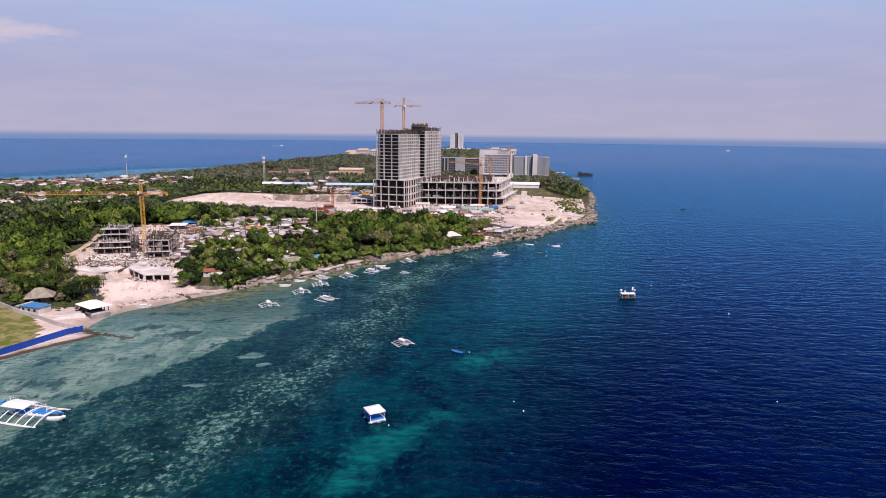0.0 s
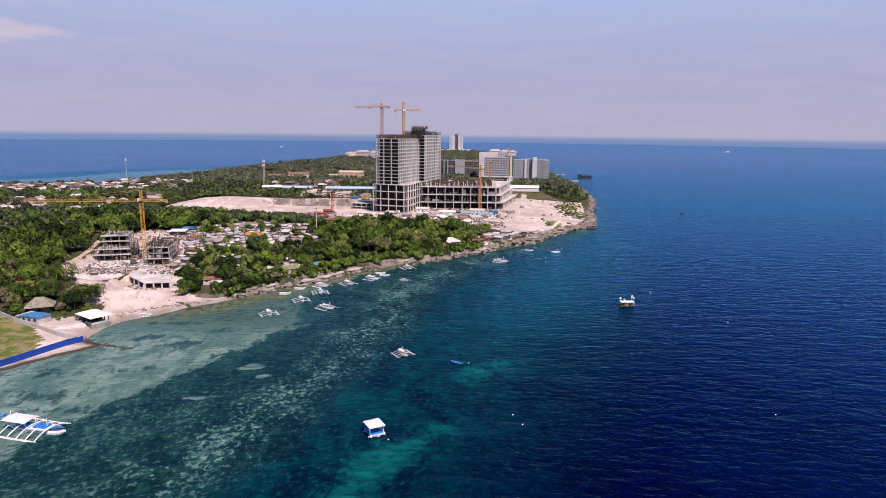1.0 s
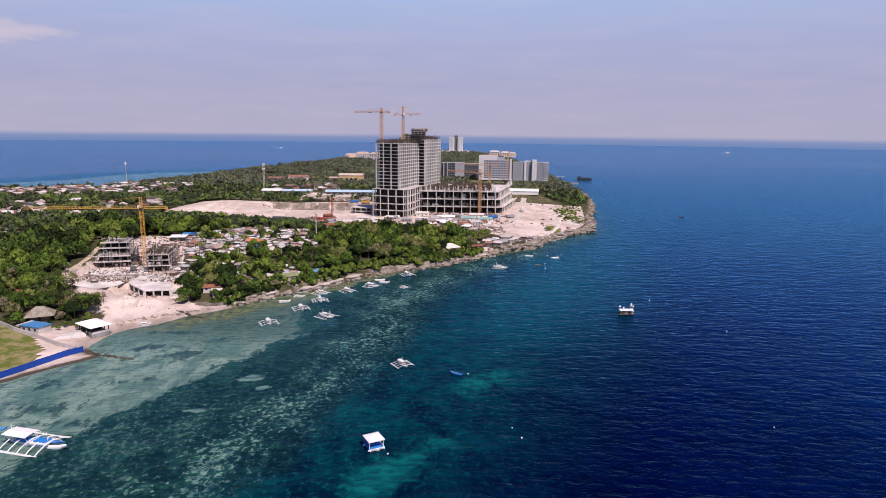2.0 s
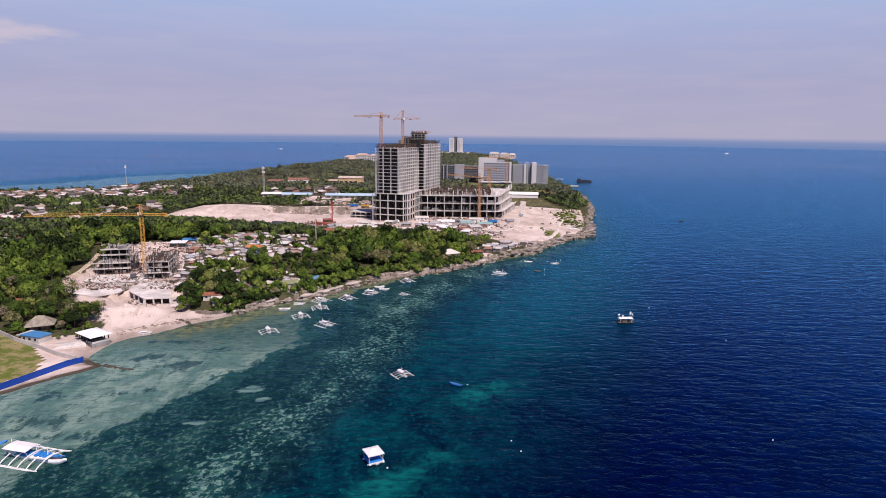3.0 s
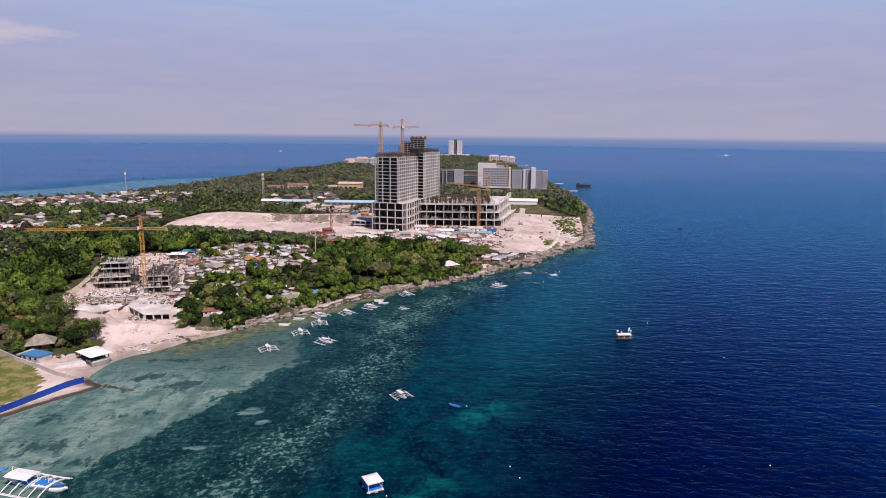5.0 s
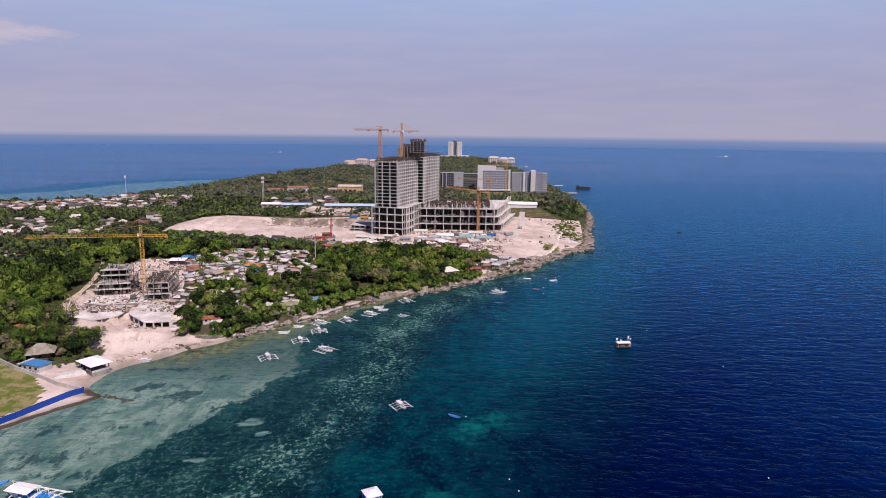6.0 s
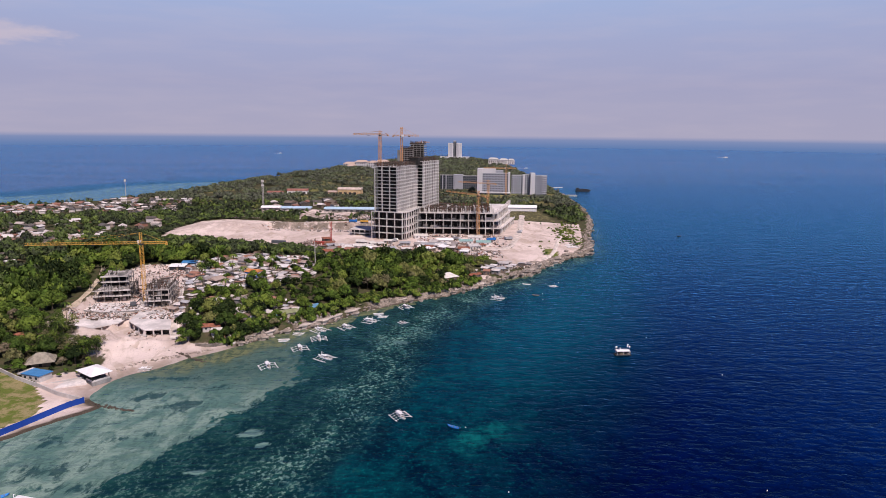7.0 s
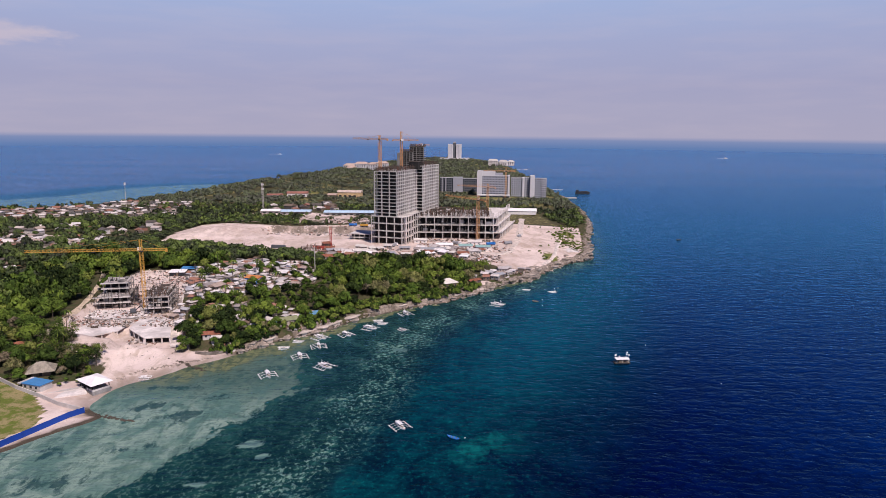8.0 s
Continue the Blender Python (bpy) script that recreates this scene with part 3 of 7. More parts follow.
    bp, soft_bp = n.t.nodes.new("ShaderNodeBump"), n.t.nodes.new("ShaderNodeBump")
    for node, dist in ((bp, 1.9), (soft_bp, 0.6)):
        node.inputs["Strength"].default_value, node.inputs["Distance"].default_value = 1.0, dist
        n.link(h, node.inputs["Height"])
    # calmer over the sheltered flat
    n.link(n.span(s1, -8.0, 18.0, 0.5, 1.0), bp.inputs["Strength"])
    body, gloss, fres, both = (n.t.nodes.new("ShaderNode" + k) for k in ("BsdfDiffuse", "BsdfGlossy", "Fresnel", "MixShader"))
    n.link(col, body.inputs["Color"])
    gloss.inputs["Color"].default_value = (0.30, 0.65, 0.95, 1)
    gloss.inputs["Roughness"].default_value, fres.inputs["IOR"].default_value = 0.2, 1.33
    for node, src in ((body, bp), (gloss, soft_bp), (fres, soft_bp)):
        n.link(src.outputs[0], node.inputs["Normal"])
    n.link(n.math("MULTIPLY", n.math("POWER", fres.outputs[0], 1.45), 1.15), both.inputs[0])
    n.link(body.outputs[0], both.inputs[1])
    n.link(gloss.outputs[0], both.inputs[2])
    n.link(both.outputs[0], n.t.nodes["Material Output"].inputs["Surface"])
    return n.m


def build_sea():
    R = 4950
    xs = axis([(-R, -1600, 500), (-1600, -600, 100), (-600, -240, 30), (-240, 260, 3.5), (260, 500, 30), (500, 1600, 100), (1600, R, 500)])
    ys = axis([(-R, -300, 400), (-300, 90, 30), (90, 520, 3.5), (520, 760, 8), (760, 1500, 40), (1500, 3000, 150), (3000, R, 500)])
    X, Y = np.meshgrid(xs, ys)
    x, y = X.ravel(), Y.ravel()
    r = np.hypot(x, y)
    k = np.where(r > R, R / np.maximum(r, 1), 1)
    x, y = x * k, y * k
    coast = -to_line(x, y, COAST, True)
    s1, s2, s3 = (to_line(x, y, line, False) for line in (SAND_EDGE, REEF_EDGE, DROP_OFF))
    lagoon = (x < -200) & (y > 300)
    s1, s2, s3 = np.where(lagoon, coast - 170, s1), np.where(lagoon, coast - 180, s2), np.where(lagoon, coast - 250, s3)

    north = smooth01(y, 1100, 1500)
    s1, s2, s3 = (v * (1 - north) + 150 * north for v in (s1, s2, s3))

    def blobs(rows):
        out = np.zeros(len(x))
        for bx, by, rx, ry, turn in rows:
            ct, st = math.cos(radians(turn)), math.sin(radians(turn))
            u, w = (x - bx) * ct + (y - by) * st, -(x - bx) * st + (y - by) * ct
            out = np.maximum(out, np.exp(-((u / rx) ** 2 + (w / ry) ** 2)))
        return out

    bright = blobs([(-13, 142, 17, 8, 62), (-22, 126, 7, 6, 10), (13, 201, 9, 7, 30), (20, 209, 6, 5, 30), (0, 160, 6, 5, 0)])
    pale = blobs([(-64, 203, 5.0, 3.0, 20), (-58, 195, 2.6, 1.8, 0), (-73, 177, 3.5, 2.2, 0), (-70, 169, 2.0, 1.6, 0), (-78, 210, 3.0, 2.0, 0), (-19, 300, 6, 3, -30)])
    dim = blobs([(-95, 225, 11, 4.5, 12), (-118, 178, 10, 5, 10), (-110, 250, 14, 3.0, 0), (-128, 196, 4, 9, 10), (-112, 232, 9, 3.5, 20), (-88, 242, 8, 4, 15), (-100, 200, 7, 3, 30), (-104, 168, 6, 3.5, 10)])
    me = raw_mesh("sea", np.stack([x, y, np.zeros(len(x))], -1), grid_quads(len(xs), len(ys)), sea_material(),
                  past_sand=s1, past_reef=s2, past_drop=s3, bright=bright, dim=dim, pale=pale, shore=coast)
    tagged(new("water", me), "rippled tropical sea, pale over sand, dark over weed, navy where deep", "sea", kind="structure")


build_sea()
# ---- the large buildings ----
GRADE = 9.2


def frame_block(owner, a0, a1, b0, b1, levels, bays_a, bays_b, col=0.9, slab=0.45, name="", spandrel_sides=(), walls=True, top_slab=True, mat=None):
    """One concrete frame: a slab a storey, columns round the edge, spandrels and mullions on the given sides."""
    mat = mat or CONCRETE
    z0, z1 = levels[0], levels[-1]
    for k, z in enumerate(levels[1:] if top_slab else levels[1:-1]):
        part("floor_slab", Shape().box(a0, b0, z - slab, a1, b1, z), mat, owner)
    As, Bs = np.linspace(a0, a1, bays_a + 1), np.linspace(b0, b1, bays_b + 1)
    h = col / 2
    spots = {(round(a, 2), b0) for a in As} | {(round(a, 2), b1) for a in As} | {(a0, round(b, 2)) for b in Bs} | {(a1, round(b, 2)) for b in Bs}
    for a, b in sorted(spots):
        pa, pb = min(max(a, a0 + h - 0.08), a1 - h + 0.08), min(max(b, b0 + h - 0.08), b1 - h + 0.08)
        part("column", Shape().box(pa - h, pb - h, z0, pa + h, pb + h, z1 + 0.01), mat, owner)
    if walls:
        # inner walls close off the bays, with shade in their colour
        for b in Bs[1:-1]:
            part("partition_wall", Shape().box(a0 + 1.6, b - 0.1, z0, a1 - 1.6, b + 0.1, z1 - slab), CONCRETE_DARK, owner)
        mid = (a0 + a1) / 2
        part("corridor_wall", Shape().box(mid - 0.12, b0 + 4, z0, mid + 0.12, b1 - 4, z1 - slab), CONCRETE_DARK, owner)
    for side in spandrel_sides:
        for z, zt in zip(levels[:-1], levels[1:]):
            s = Shape()
            if side == "a1":
                s.box(a1 - 0.22, b0 + h, z, a1 + 0.03, b1 - h, z + 0.55)
            elif side == "b0":
                s.box(a0 + h, b0 - 0.03, z, a1 - h, b0 + 0.2, z + 0.12)
            part("spandrel", s, CONCRETE, owner)
        if side == "a1":
            for p, q in zip(Bs[:-1], Bs[1:]):
                m = (p + q) / 2
                part("mullion", Shape().box(a1 - 0.25, m - 0.16, z0, a1 + 0.05, m + 0.16, z1 - slab), CONCRETE, owner)


def formwork_deck(owner, a0, a1, b0, b1, z, h, seed):
    """Timber props, boards and starter bars on the storey that is being cast."""
    rnd = random.Random(seed)
    for k in range(3):
        s = Shape()
        n = int((a1 - a0) * (b1 - b0) / 14)
        for _ in range(n):
            a, b = rnd.uniform(a0, a1), rnd.uniform(b0, b1)
            s.beam((a, b, z), (a + rnd.uniform(-0.3, 0.3), b + rnd.uniform(-0.3, 0.3), z + h * rnd.uniform(0.5, 1.1)), 0.22)
        part("propping", s, FORMWORK if k < 2 else STEEL_RUST, owner, "timber props" if k < 2 else "rusty starter bars")["kind"] = "stuff"
    s = Shape()
    for b in np.arange(b0, b1, 1.9):
        if rnd.random() < 0.75:
            aa = rnd.uniform(a0, a0 + (a1 - a0) * 0.5)
            s.box(aa, b, z + h * 0.72, aa + rnd.uniform(4, (a1 - a0) * 0.5), b + 1.5, z + h * 0.72 + 0.2)
    part("shuttering", s, FORMWORK, owner, "dark shuttering boards")["kind"] = "stuff"
    for aa, bb, ca, cb in ((a0, b0, a1, b0), (a1, b0, a1, b1), (a0, b0, a0, b1)):
        s = Shape()
        n = int(math.hypot(ca - aa, cb - bb) / 1.3)
        for i in range(n + 1):
            t = i / n
            x, y = aa + (ca - aa) * t, bb + (cb - bb) * t
            s.beam((x, y, z), (x, y, z + h * rnd.uniform(0.75, 1.25)), 0.16)
        for q in (0.35, 0.7):
            s.beam((aa, bb, z + h * q), (ca, cb, z + h * q), 0.16, 0.22)
        part("edge_scaffold", s, FORMWORK, owner, "brown edge scaffold")["kind"] = "stuff"


def build_tower():
    tower = thing("apartment_tower", "bare grey concrete high-rise frame under construction with dark openings", "building")
    tower.matrix_world = pose(-58.7, 554.0, GRADE, 0, 0, -19.1)
    low = [0, 5.9, 11.6, 18.2, 24.3]
    up = [24.3 + 3.0 * k for k in range(14)]
    frame_block(tower, -2.6, 27.0, -1.5, 52, low, 4, 10, col=0.72, slab=0.5)
    # dark sheets added behind the lower bays to give them shade
    part("shade_screen", Shape().box(-1.2, 4.4, 0, 22, 4.55, 23.4), CONCRETE_DARK, tower, "dark sheet added for the shade in the open bays")
    part("shade_screen", Shape().box(22, 4.5, 0, 22.15, 50, 23.4), CONCRETE_DARK, tower, "dark sheet added for the shade in the open bays")
    frame_block(tower, 0, 21.5, 0, 48, up, 3, 10, col=0.82, slab=0.42, spandrel_sides=("a1", "b0"))
    up2 = [18.2 + 3.0 * k for k in range(17)]
    frame_block(tower, 14, 27.2, 48.2, 92, up2, 2, 9, col=0.85, slab=0.45, spandrel_sides=("a1", "b0"))
    formwork_deck(tower, 0.3, 21.2, 0.3, 47.5, up[-1], 3.6, 3)
    formwork_deck(tower, 14.3, 26.8, 48.5, 91.5, up2[-1], 3.4, 4)
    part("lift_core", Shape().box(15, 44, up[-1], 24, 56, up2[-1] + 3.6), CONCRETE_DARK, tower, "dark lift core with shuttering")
    part("core_roof", Shape().box(14.6, 43.6, up2[-1] + 3.6, 24.4, 56.4, up2[-1] + 4.1), FORMWORK, tower)
    rnd = random.Random(44)
    for z in low[:-1]:
        s = Shape()
        for _ in range(26):
            a, hh = rnd.uniform(-2, 26), rnd.uniform(2.5, 5.4)
            s.beam((a, rnd.uniform(-0.6, 3.6), z), (a + rnd.uniform(-1.5, 1.5), rnd.uniform(-0.6, 3.6), z + hh), rnd.uniform(0.12, 0.26))
        for _ in range(12):
            b, hh = rnd.uniform(0, 48), rnd.uniform(2.5, 5.4)
            s.beam((rnd.uniform(22.6, 26), b, z), (rnd.uniform(22.6, 26), b + rnd.uniform(-1.5, 1.5), z + hh), rnd.uniform(0.12, 0.26))
        part("propping", s, FORMWORK, tower, "props and braces in the open bays")["kind"] = "stuff"
    # balcony screen on the lower flank
    for k, z in enumerate(low[1:]):
        part("balcony_slab", Shape().box(27.0, 2, z - 0.35, 29.5, 20, z), CONCRETE_PALE, tower)
    for b in (2.4, 8, 14, 19.6):
        part("balcony_post", Shape().box(28.7, b - 0.4, 0, 29.5, b + 0.4, low[-1]), CONCRETE_PALE, tower)


def build_podium():
    pod = thing("podium_block", "wide open concrete podium frame with raking beams, still being built", "building")
    pod.matrix_world = pose(-29.5, 578.5, GRADE, 0, 0, -0.5)
    lv = [0, 6.2, 13.2, 20.2]
    frame_block(pod, 0, 78, 0, 60, lv, 10, 7, col=0.7, slab=0.5, walls=False, top_slab=True)
    rnd = random.Random(12)
    # near-black wall added close behind the front, for the shade in its bays
    part("dark_backing", Shape().box(2, 8.5, 0, 76, 8.8, 19), CONCRETE_DARK, pod)
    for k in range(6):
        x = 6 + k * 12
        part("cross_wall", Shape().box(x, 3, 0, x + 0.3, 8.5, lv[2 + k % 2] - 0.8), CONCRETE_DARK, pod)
    # uneven columns of the next storey and the dark decking over them
    for i in range(10):
        for j in range(4):
            x, y = 0.7 + i * 8.5, 1.0 + j * 11
            part("upper_column", Shape().box(x - 0.5, y - 0.5, lv[-1], x + 0.5, y + 0.5, lv[-1] + rnd.uniform(2.8, 5.2)), CONCRETE, pod)
    for i in range(9):
        for j in range(7):
            x, y = 1 + i * 8.4 + rnd.uniform(-0.5, 0.5), 12 + j * 6.5
            if rnd.random() < 0.6:
                z = lv[-1] + rnd.uniform(1.6, 4.4)
                part("decking", Shape().box(x, y, z, x + rnd.uniform(2.0, 6.5), y + rnd.uniform(1.2, 4.5), z + 0.3), rnd.choice((FORMWORK, FORMWORK, CONCRETE_MID, CONCRETE_PALE)), pod)
    formwork_deck(pod, 2, 74, 6, 56, lv[-1], 4.6, 21)
    # splayed wing at the seaward end: each floor reaches less far, the lowest one out over an open bay
    for z, out in ((6.2, 6.5), (13.2, 2.5), (20.2, 0.0)):
        far = 21.0 + out
        plan = [(78.2, 1.5), (81.0 + out * 0.6, 1.5), (78.2 + far, 82.0), (78.2, 82.0)]
        n = len(plan)
        part("end_slab", Shape().add([(x, y, z - 0.6) for x, y in plan] + [(x, y, z) for x, y in plan], [tuple(reversed(range(n))), tuple(range(n, 2 * n))] + [(i, (i + 1) % n, n + (i + 1) % n, n + i) for i in range(n)]), CONCRETE_PALE, pod)
        (x0, y0), (x1, y1) = plan[1], plan[2]
        for j in range(9):
            x, y = x0 + (x1 - x0) * (j + 0.3) / 9 - 0.7, y0 + (y1 - y0) * (j + 0.3) / 9
            part("end_column", Shape().box(x - 0.45, y - 0.45, z - 7.0 if z > 7 else 0, x + 0.45, y + 0.45, z - 0.6), CONCRETE, pod)
        part("upstand", Shape().beam((x0 - 0.25, y0, z + 0.5), (x1 - 0.25, y1, z + 0.5), 0.35, 1.0), CONCRETE_PALE, pod)
        # near-black wall inside the wing, coloured for the shade behind its columns
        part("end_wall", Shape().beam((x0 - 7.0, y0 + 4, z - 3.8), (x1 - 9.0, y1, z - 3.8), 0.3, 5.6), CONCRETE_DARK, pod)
    for j in range(9):
        x, y = 80.4 + 20.5 * (j + 0.3) / 9, 2 + 80.0 * (j + 0.3) / 9
        part("upper_column", Shape().box(x - 0.5, y - 0.4, lv[-1], x + 0.5, y + 0.4, lv[-1] + rnd.uniform(2.5, 5.5)), CONCRETE_PALE, pod)
    for i in range(18):
        x = 1.5 + i * 4.2
        part("upper_column", Shape().box(x - 0.28, 0.6, lv[-1], x + 0.28, 1.2, lv[-1] + rnd.uniform(1.5, 5.6)), CONCRETE_PALE, pod)
    for lz in (0, 6.2, 13.2):
        s = Shape()
        for _ in range(70):
            x, y, hh = rnd.uniform(1, 77), rnd.uniform(1.2, 7.5), rnd.uniform(2.0, 6.0)
            s.beam((x, y, lz), (x + rnd.uniform(-1.2, 1.2), y, lz + hh), rnd.uniform(0.12, 0.3))
        for _ in range(22):
            x, y = rnd.uniform(1, 72), rnd.uniform(1.5, 7)
            s.box(x, y, lz, x + rnd.uniform(0.8, 3.5), y + 0.6, lz + rnd.uniform(0.4, 1.8))
        part("propping", s, CONCRETE_MID if lz else FORMWORK, pod, "props, stacked boards and braces in the open bays")["kind"] = "stuff"
    for i in range(9):
        x, z = rnd.uniform(4, 74), rnd.choice((6.2, 13.2))
        part("infill_panel", Shape().box(x, 2.0 + rnd.random() * 3, z, x + rnd.uniform(2, 5), 2.3 + 3, z + rnd.uniform(1.5, 4.5)), rnd.choice((CONCRETE_PALE, CONCRETE, CONCRETE)), pod)


build_tower()
build_podium()


def build_rear_tower():
    t = thing("rear_tower", "distant unfinished grey tower with open storeys behind the high-rise", "building")
    t.matrix_world = pose(-67, 1040, GRADE, 0, 0, -12)
    for a0, a1, top, n in ((0, 20, 66, 20), (13, 37, 74, 22)):
        b0 = 0 if a0 == 0 else 5
        for k in range(1, n + 1):
            z = top * k / n
            part("floor_slab", Shape().box(a0, b0, z - 0.7, a1, b0 + 18, z), CONCRETE_MID, t)
        for a in np.linspace(a0 + 0.4, a1 - 0.4, 5):
            part("column", Shape().box(a - 0.4, b0 + 0.1, 0, a + 0.4, b0 + 0.9, top), CONCRETE_MID, t)
        part("inner_wall", Shape().box(a0 + 0.5, b0 + 4, 0, a1 - 0.5, b0 + 4.4, top - 0.8), CONCRETE_DARK, t)
        part("edge_scaffold", Shape().box(a0, b0, top, a1, b0 + 0.3, top + 1.6), FORMWORK, t)
    part("stair_core", Shape().box(-7, 3, 0, -1, 14, 64), CONCRETE_MID, t, "grey plain stair core")
    formwork_deck(t, 0.5, 19.5, 1, 17, 66, 4.5, 31)
    formwork_deck(t, 13.5, 36.5, 6, 22, 74, 4.5, 32)


def slab_hotel(owner, x0, x1, y0, y1, h, floors, bays, wall, window_w=0.55, proud=0.0, end_white=True):
    """A hotel wing: body, a window at each bay of each storey, parapet."""
    body = part("wall", Shape().box(x0, y0, 0, x1, y1, h), wall, owner)
    part("parapet", Shape().box(x0 - 0.2, y0 - 0.2, h, x1 + 0.2, y0 + 0.5, h + 0.9), HOTEL_WHITE, owner)
    bw, fh = (x1 - x0) / bays, h / floors
    pane = Shape().box(-bw * window_w / 2, -0.12, 0, bw * window_w / 2, 0.5, fh * 0.5).mesh("window", GLASS_DARK)
    for k in range(floors):
        for i in range(bays):
            w = part("window", pane, None, owner)
            w.location = (x0 + bw * (i + 0.5), y0, fh * k + fh * 0.3)
    return body


TILE_FADED = plain("faded_tiles", (0.50, 0.37, 0.31), 0.8, 0.2, 0.3, 2.0)


def build_hotels():
    h = thing("seaside_hotel", "long white seaside hotel with rows of small dark windows", "building")
    h.matrix_world = pose(57, 992, GRADE - 1.5, 0, 0, -6)
    slab_hotel(h, 6, 46, 0, 20, 33, 9, 17, HOTEL_WALL)
    part("end_wall", Shape().box(-2, -1, 0, 6, 22, 40), HOTEL_WHITE, h, "tall white end wall")
    part("penthouse", Shape().box(6, 4, 33, 26, 18, 40), HOTEL_WHITE, h)
    part("penthouse", Shape().box(26, 6, 33, 38, 18, 37), HOTEL_WALL, h)
    part("end_wall", Shape().box(46, -1.5, 0, 49, 20, 34), HOTEL_WHITE, h, "tall white end wall")
    part("canopy", Shape().box(0, -18, 0, 50, -6, 5), HOTEL_WHITE, h, "low white entrance hall")
    part("hall_glass", Shape().box(1, -18.3, 1, 49, -17.9, 3.6), GLASS_DARK, h)
    w = thing("hotel_wing", "grey and white hotel wing with white fin walls", "building")
    w.matrix_world = pose(108, 985, GRADE - 1.5, 0, 0, -4)
    slab_hotel(w, 0, 17, 2, 18, 30, 9, 5, HOTEL_WALL, 0.5)
    part("end_wall", Shape().box(17, 0, 0, 20, 18, 31), HOTEL_WHITE, w)
    slab_hotel(w, 20, 29, 5, 18, 31, 9, 3, HOTEL_WALL, 0.5)
    part("end_wall", Shape().box(29, -1, 0, 36, 18, 34), HOTEL_WHITE, w)
    slab_hotel(w, 36, 54, 3, 18, 30, 9, 7, HOTEL_WALL, 0.6)
    for k in range(9):
        part("balcony", Shape().box(47, 1.4, 30 * k / 9 + 2.2, 54.5, 3, 30 * k / 9 + 3.3), HOTEL_WHITE, w)
    g = thing("grey_hotel_block", "dark grey hotel block still being fitted out", "building")
    g.matrix_world = pose(-3, 1062, GRADE, 0, 0, -3)
    slab_hotel(g, 0, 22, 0, 16, 23, 6, 8, HOTEL_GREY, 0.6)
    part("end_wall", Shape().box(22, -2, 0, 38, 16, 24), HOTEL_WALL, g)
    slab_hotel(g, 38, 62, 2, 16, 22, 6, 8, HOTEL_GREY, 0.6)
    for x in (3, 9, 24, 30):
        part("fin", Shape().box(x, -2.6, 0, x + 1.4, 0, 23.5), HOTEL_WALL, g)
    f = thing("far_white_tower", "distant tall white tower block with a dark recess", "building")
    f.matrix_world = pose(21, 2400, 5, 0, 0, 0)
    part("wing", Shape().box(0, 0, 0, 19, 30, 60), HOTEL_WHITE, f)
    part("wing", Shape().box(31, 0, 0, 51, 30, 60), HOTEL_WHITE, f)
    part("recess", Shape().box(19, 6, 0, 31, 30, 65), HOTEL_GREY, f, "dark glazed recess")
    part("plant_room", Shape().box(19.5, 8, 65, 30, 24, 69), HOTEL_WALL, f)
    part("annex", Shape().box(-30, -10, 0, 80, 30, 9), HOTEL_WHITE, f)
    for i, (x, z) in enumerate(((3, 0), (7.5, 0), (12, 0), (34, 0), (39, 0), (44, 0))):
        part("window_strip", Shape().box(x, -0.3, 3, x + 1.6, 0.5, 57), HOTEL_WALL, f)
    for x, y, wd, hh, c in ((-258, 1665, 34, 13, HOTEL_WHITE), (-228, 1660, 32, 18, HOTEL_WHITE), (-192, 1655, 26, 17, HOTEL_WHITE), (-172, 1650, 30, 20, HOTEL_WHITE), (-246, 1640, 20, 9, HOTEL_WHITE), (140, 1950, 30, 17, CONCRETE_PALE), (172, 1940, 26, 15, CONCRETE_PALE), (205, 2000, 20, 12, CONCRETE_PALE)):
        r = thing("resort_building", "distant pale resort building with a faded tiled roof among trees", "building", "resort buildings")
        r.matrix_world = pose(x, y, 7, 0, 0, -8)
        part("wall", Shape().box(0, 0, 0, wd, 24, hh), c, r)
        part("roof", Shape().add([(-1, -1, hh), (wd + 1, -1, hh), (wd + 1, 25, hh), (-1, 25, hh), (5, 12, hh + 5), (wd - 5, 12, hh + 5)], [(0, 1, 5, 4), (1, 2, 5), (2, 3, 4, 5), (3, 0, 4), (3, 2, 1, 0)]), TILE_FADED if c is HOTEL_WHITE else CONCRETE, r, "faded tiled roof" if c is HOTEL_WHITE else "grey roof")
        pane = Shape().box(-1.2, -0.2, 0, 1.2, 0.3, 1.8).mesh("window", GLASS_DARK)
        for k in range(int(hh // 4)):
            for i in range(int(wd // 6)):
                part("window", pane, None, r).location = (3 + i * 6, 0, 1.5 + k * 4)


build_rear_tower()
build_hotels()


TAKEN = []  # footprints (x, y, r) that trees keep clear of


def long_shed(x, y, rz, l, w, h, roof, label, wall=WHITE, group="", closed=False):
    s = thing("shed", label, "shed", group)
    s.matrix_world = pose(x, y, ground_z(x, y) - 0.1, 0, 0, rz)
    for k in range(3):
        TAKEN.append((x + l * (k + 0.5) / 3, y - 4, l * 0.24))
    part("wall", Shape().box(0, 0, 0, l, w, h), wall, s)
    r = Shape()
    n = 8
    rings = []
    for t in (-0.6, l + 0.6):
        rings.append([(t, w / 2 - (w / 2 + 0.7) * math.cos(math.pi * i / n), h + 0.02 + w * 0.16 * math.sin(math.pi * i / n)) for i in range(n + 1)])
    r.loft(rings, True, True)
    part("roof", r, roof, s)
    for i in range(0 if closed else int(l // 7)):
        part("opening", Shape().box(2 + i * 7, -0.08, 0.4, 6 + i * 7, 0.1, h * 0.6), DARK, s)
    return s


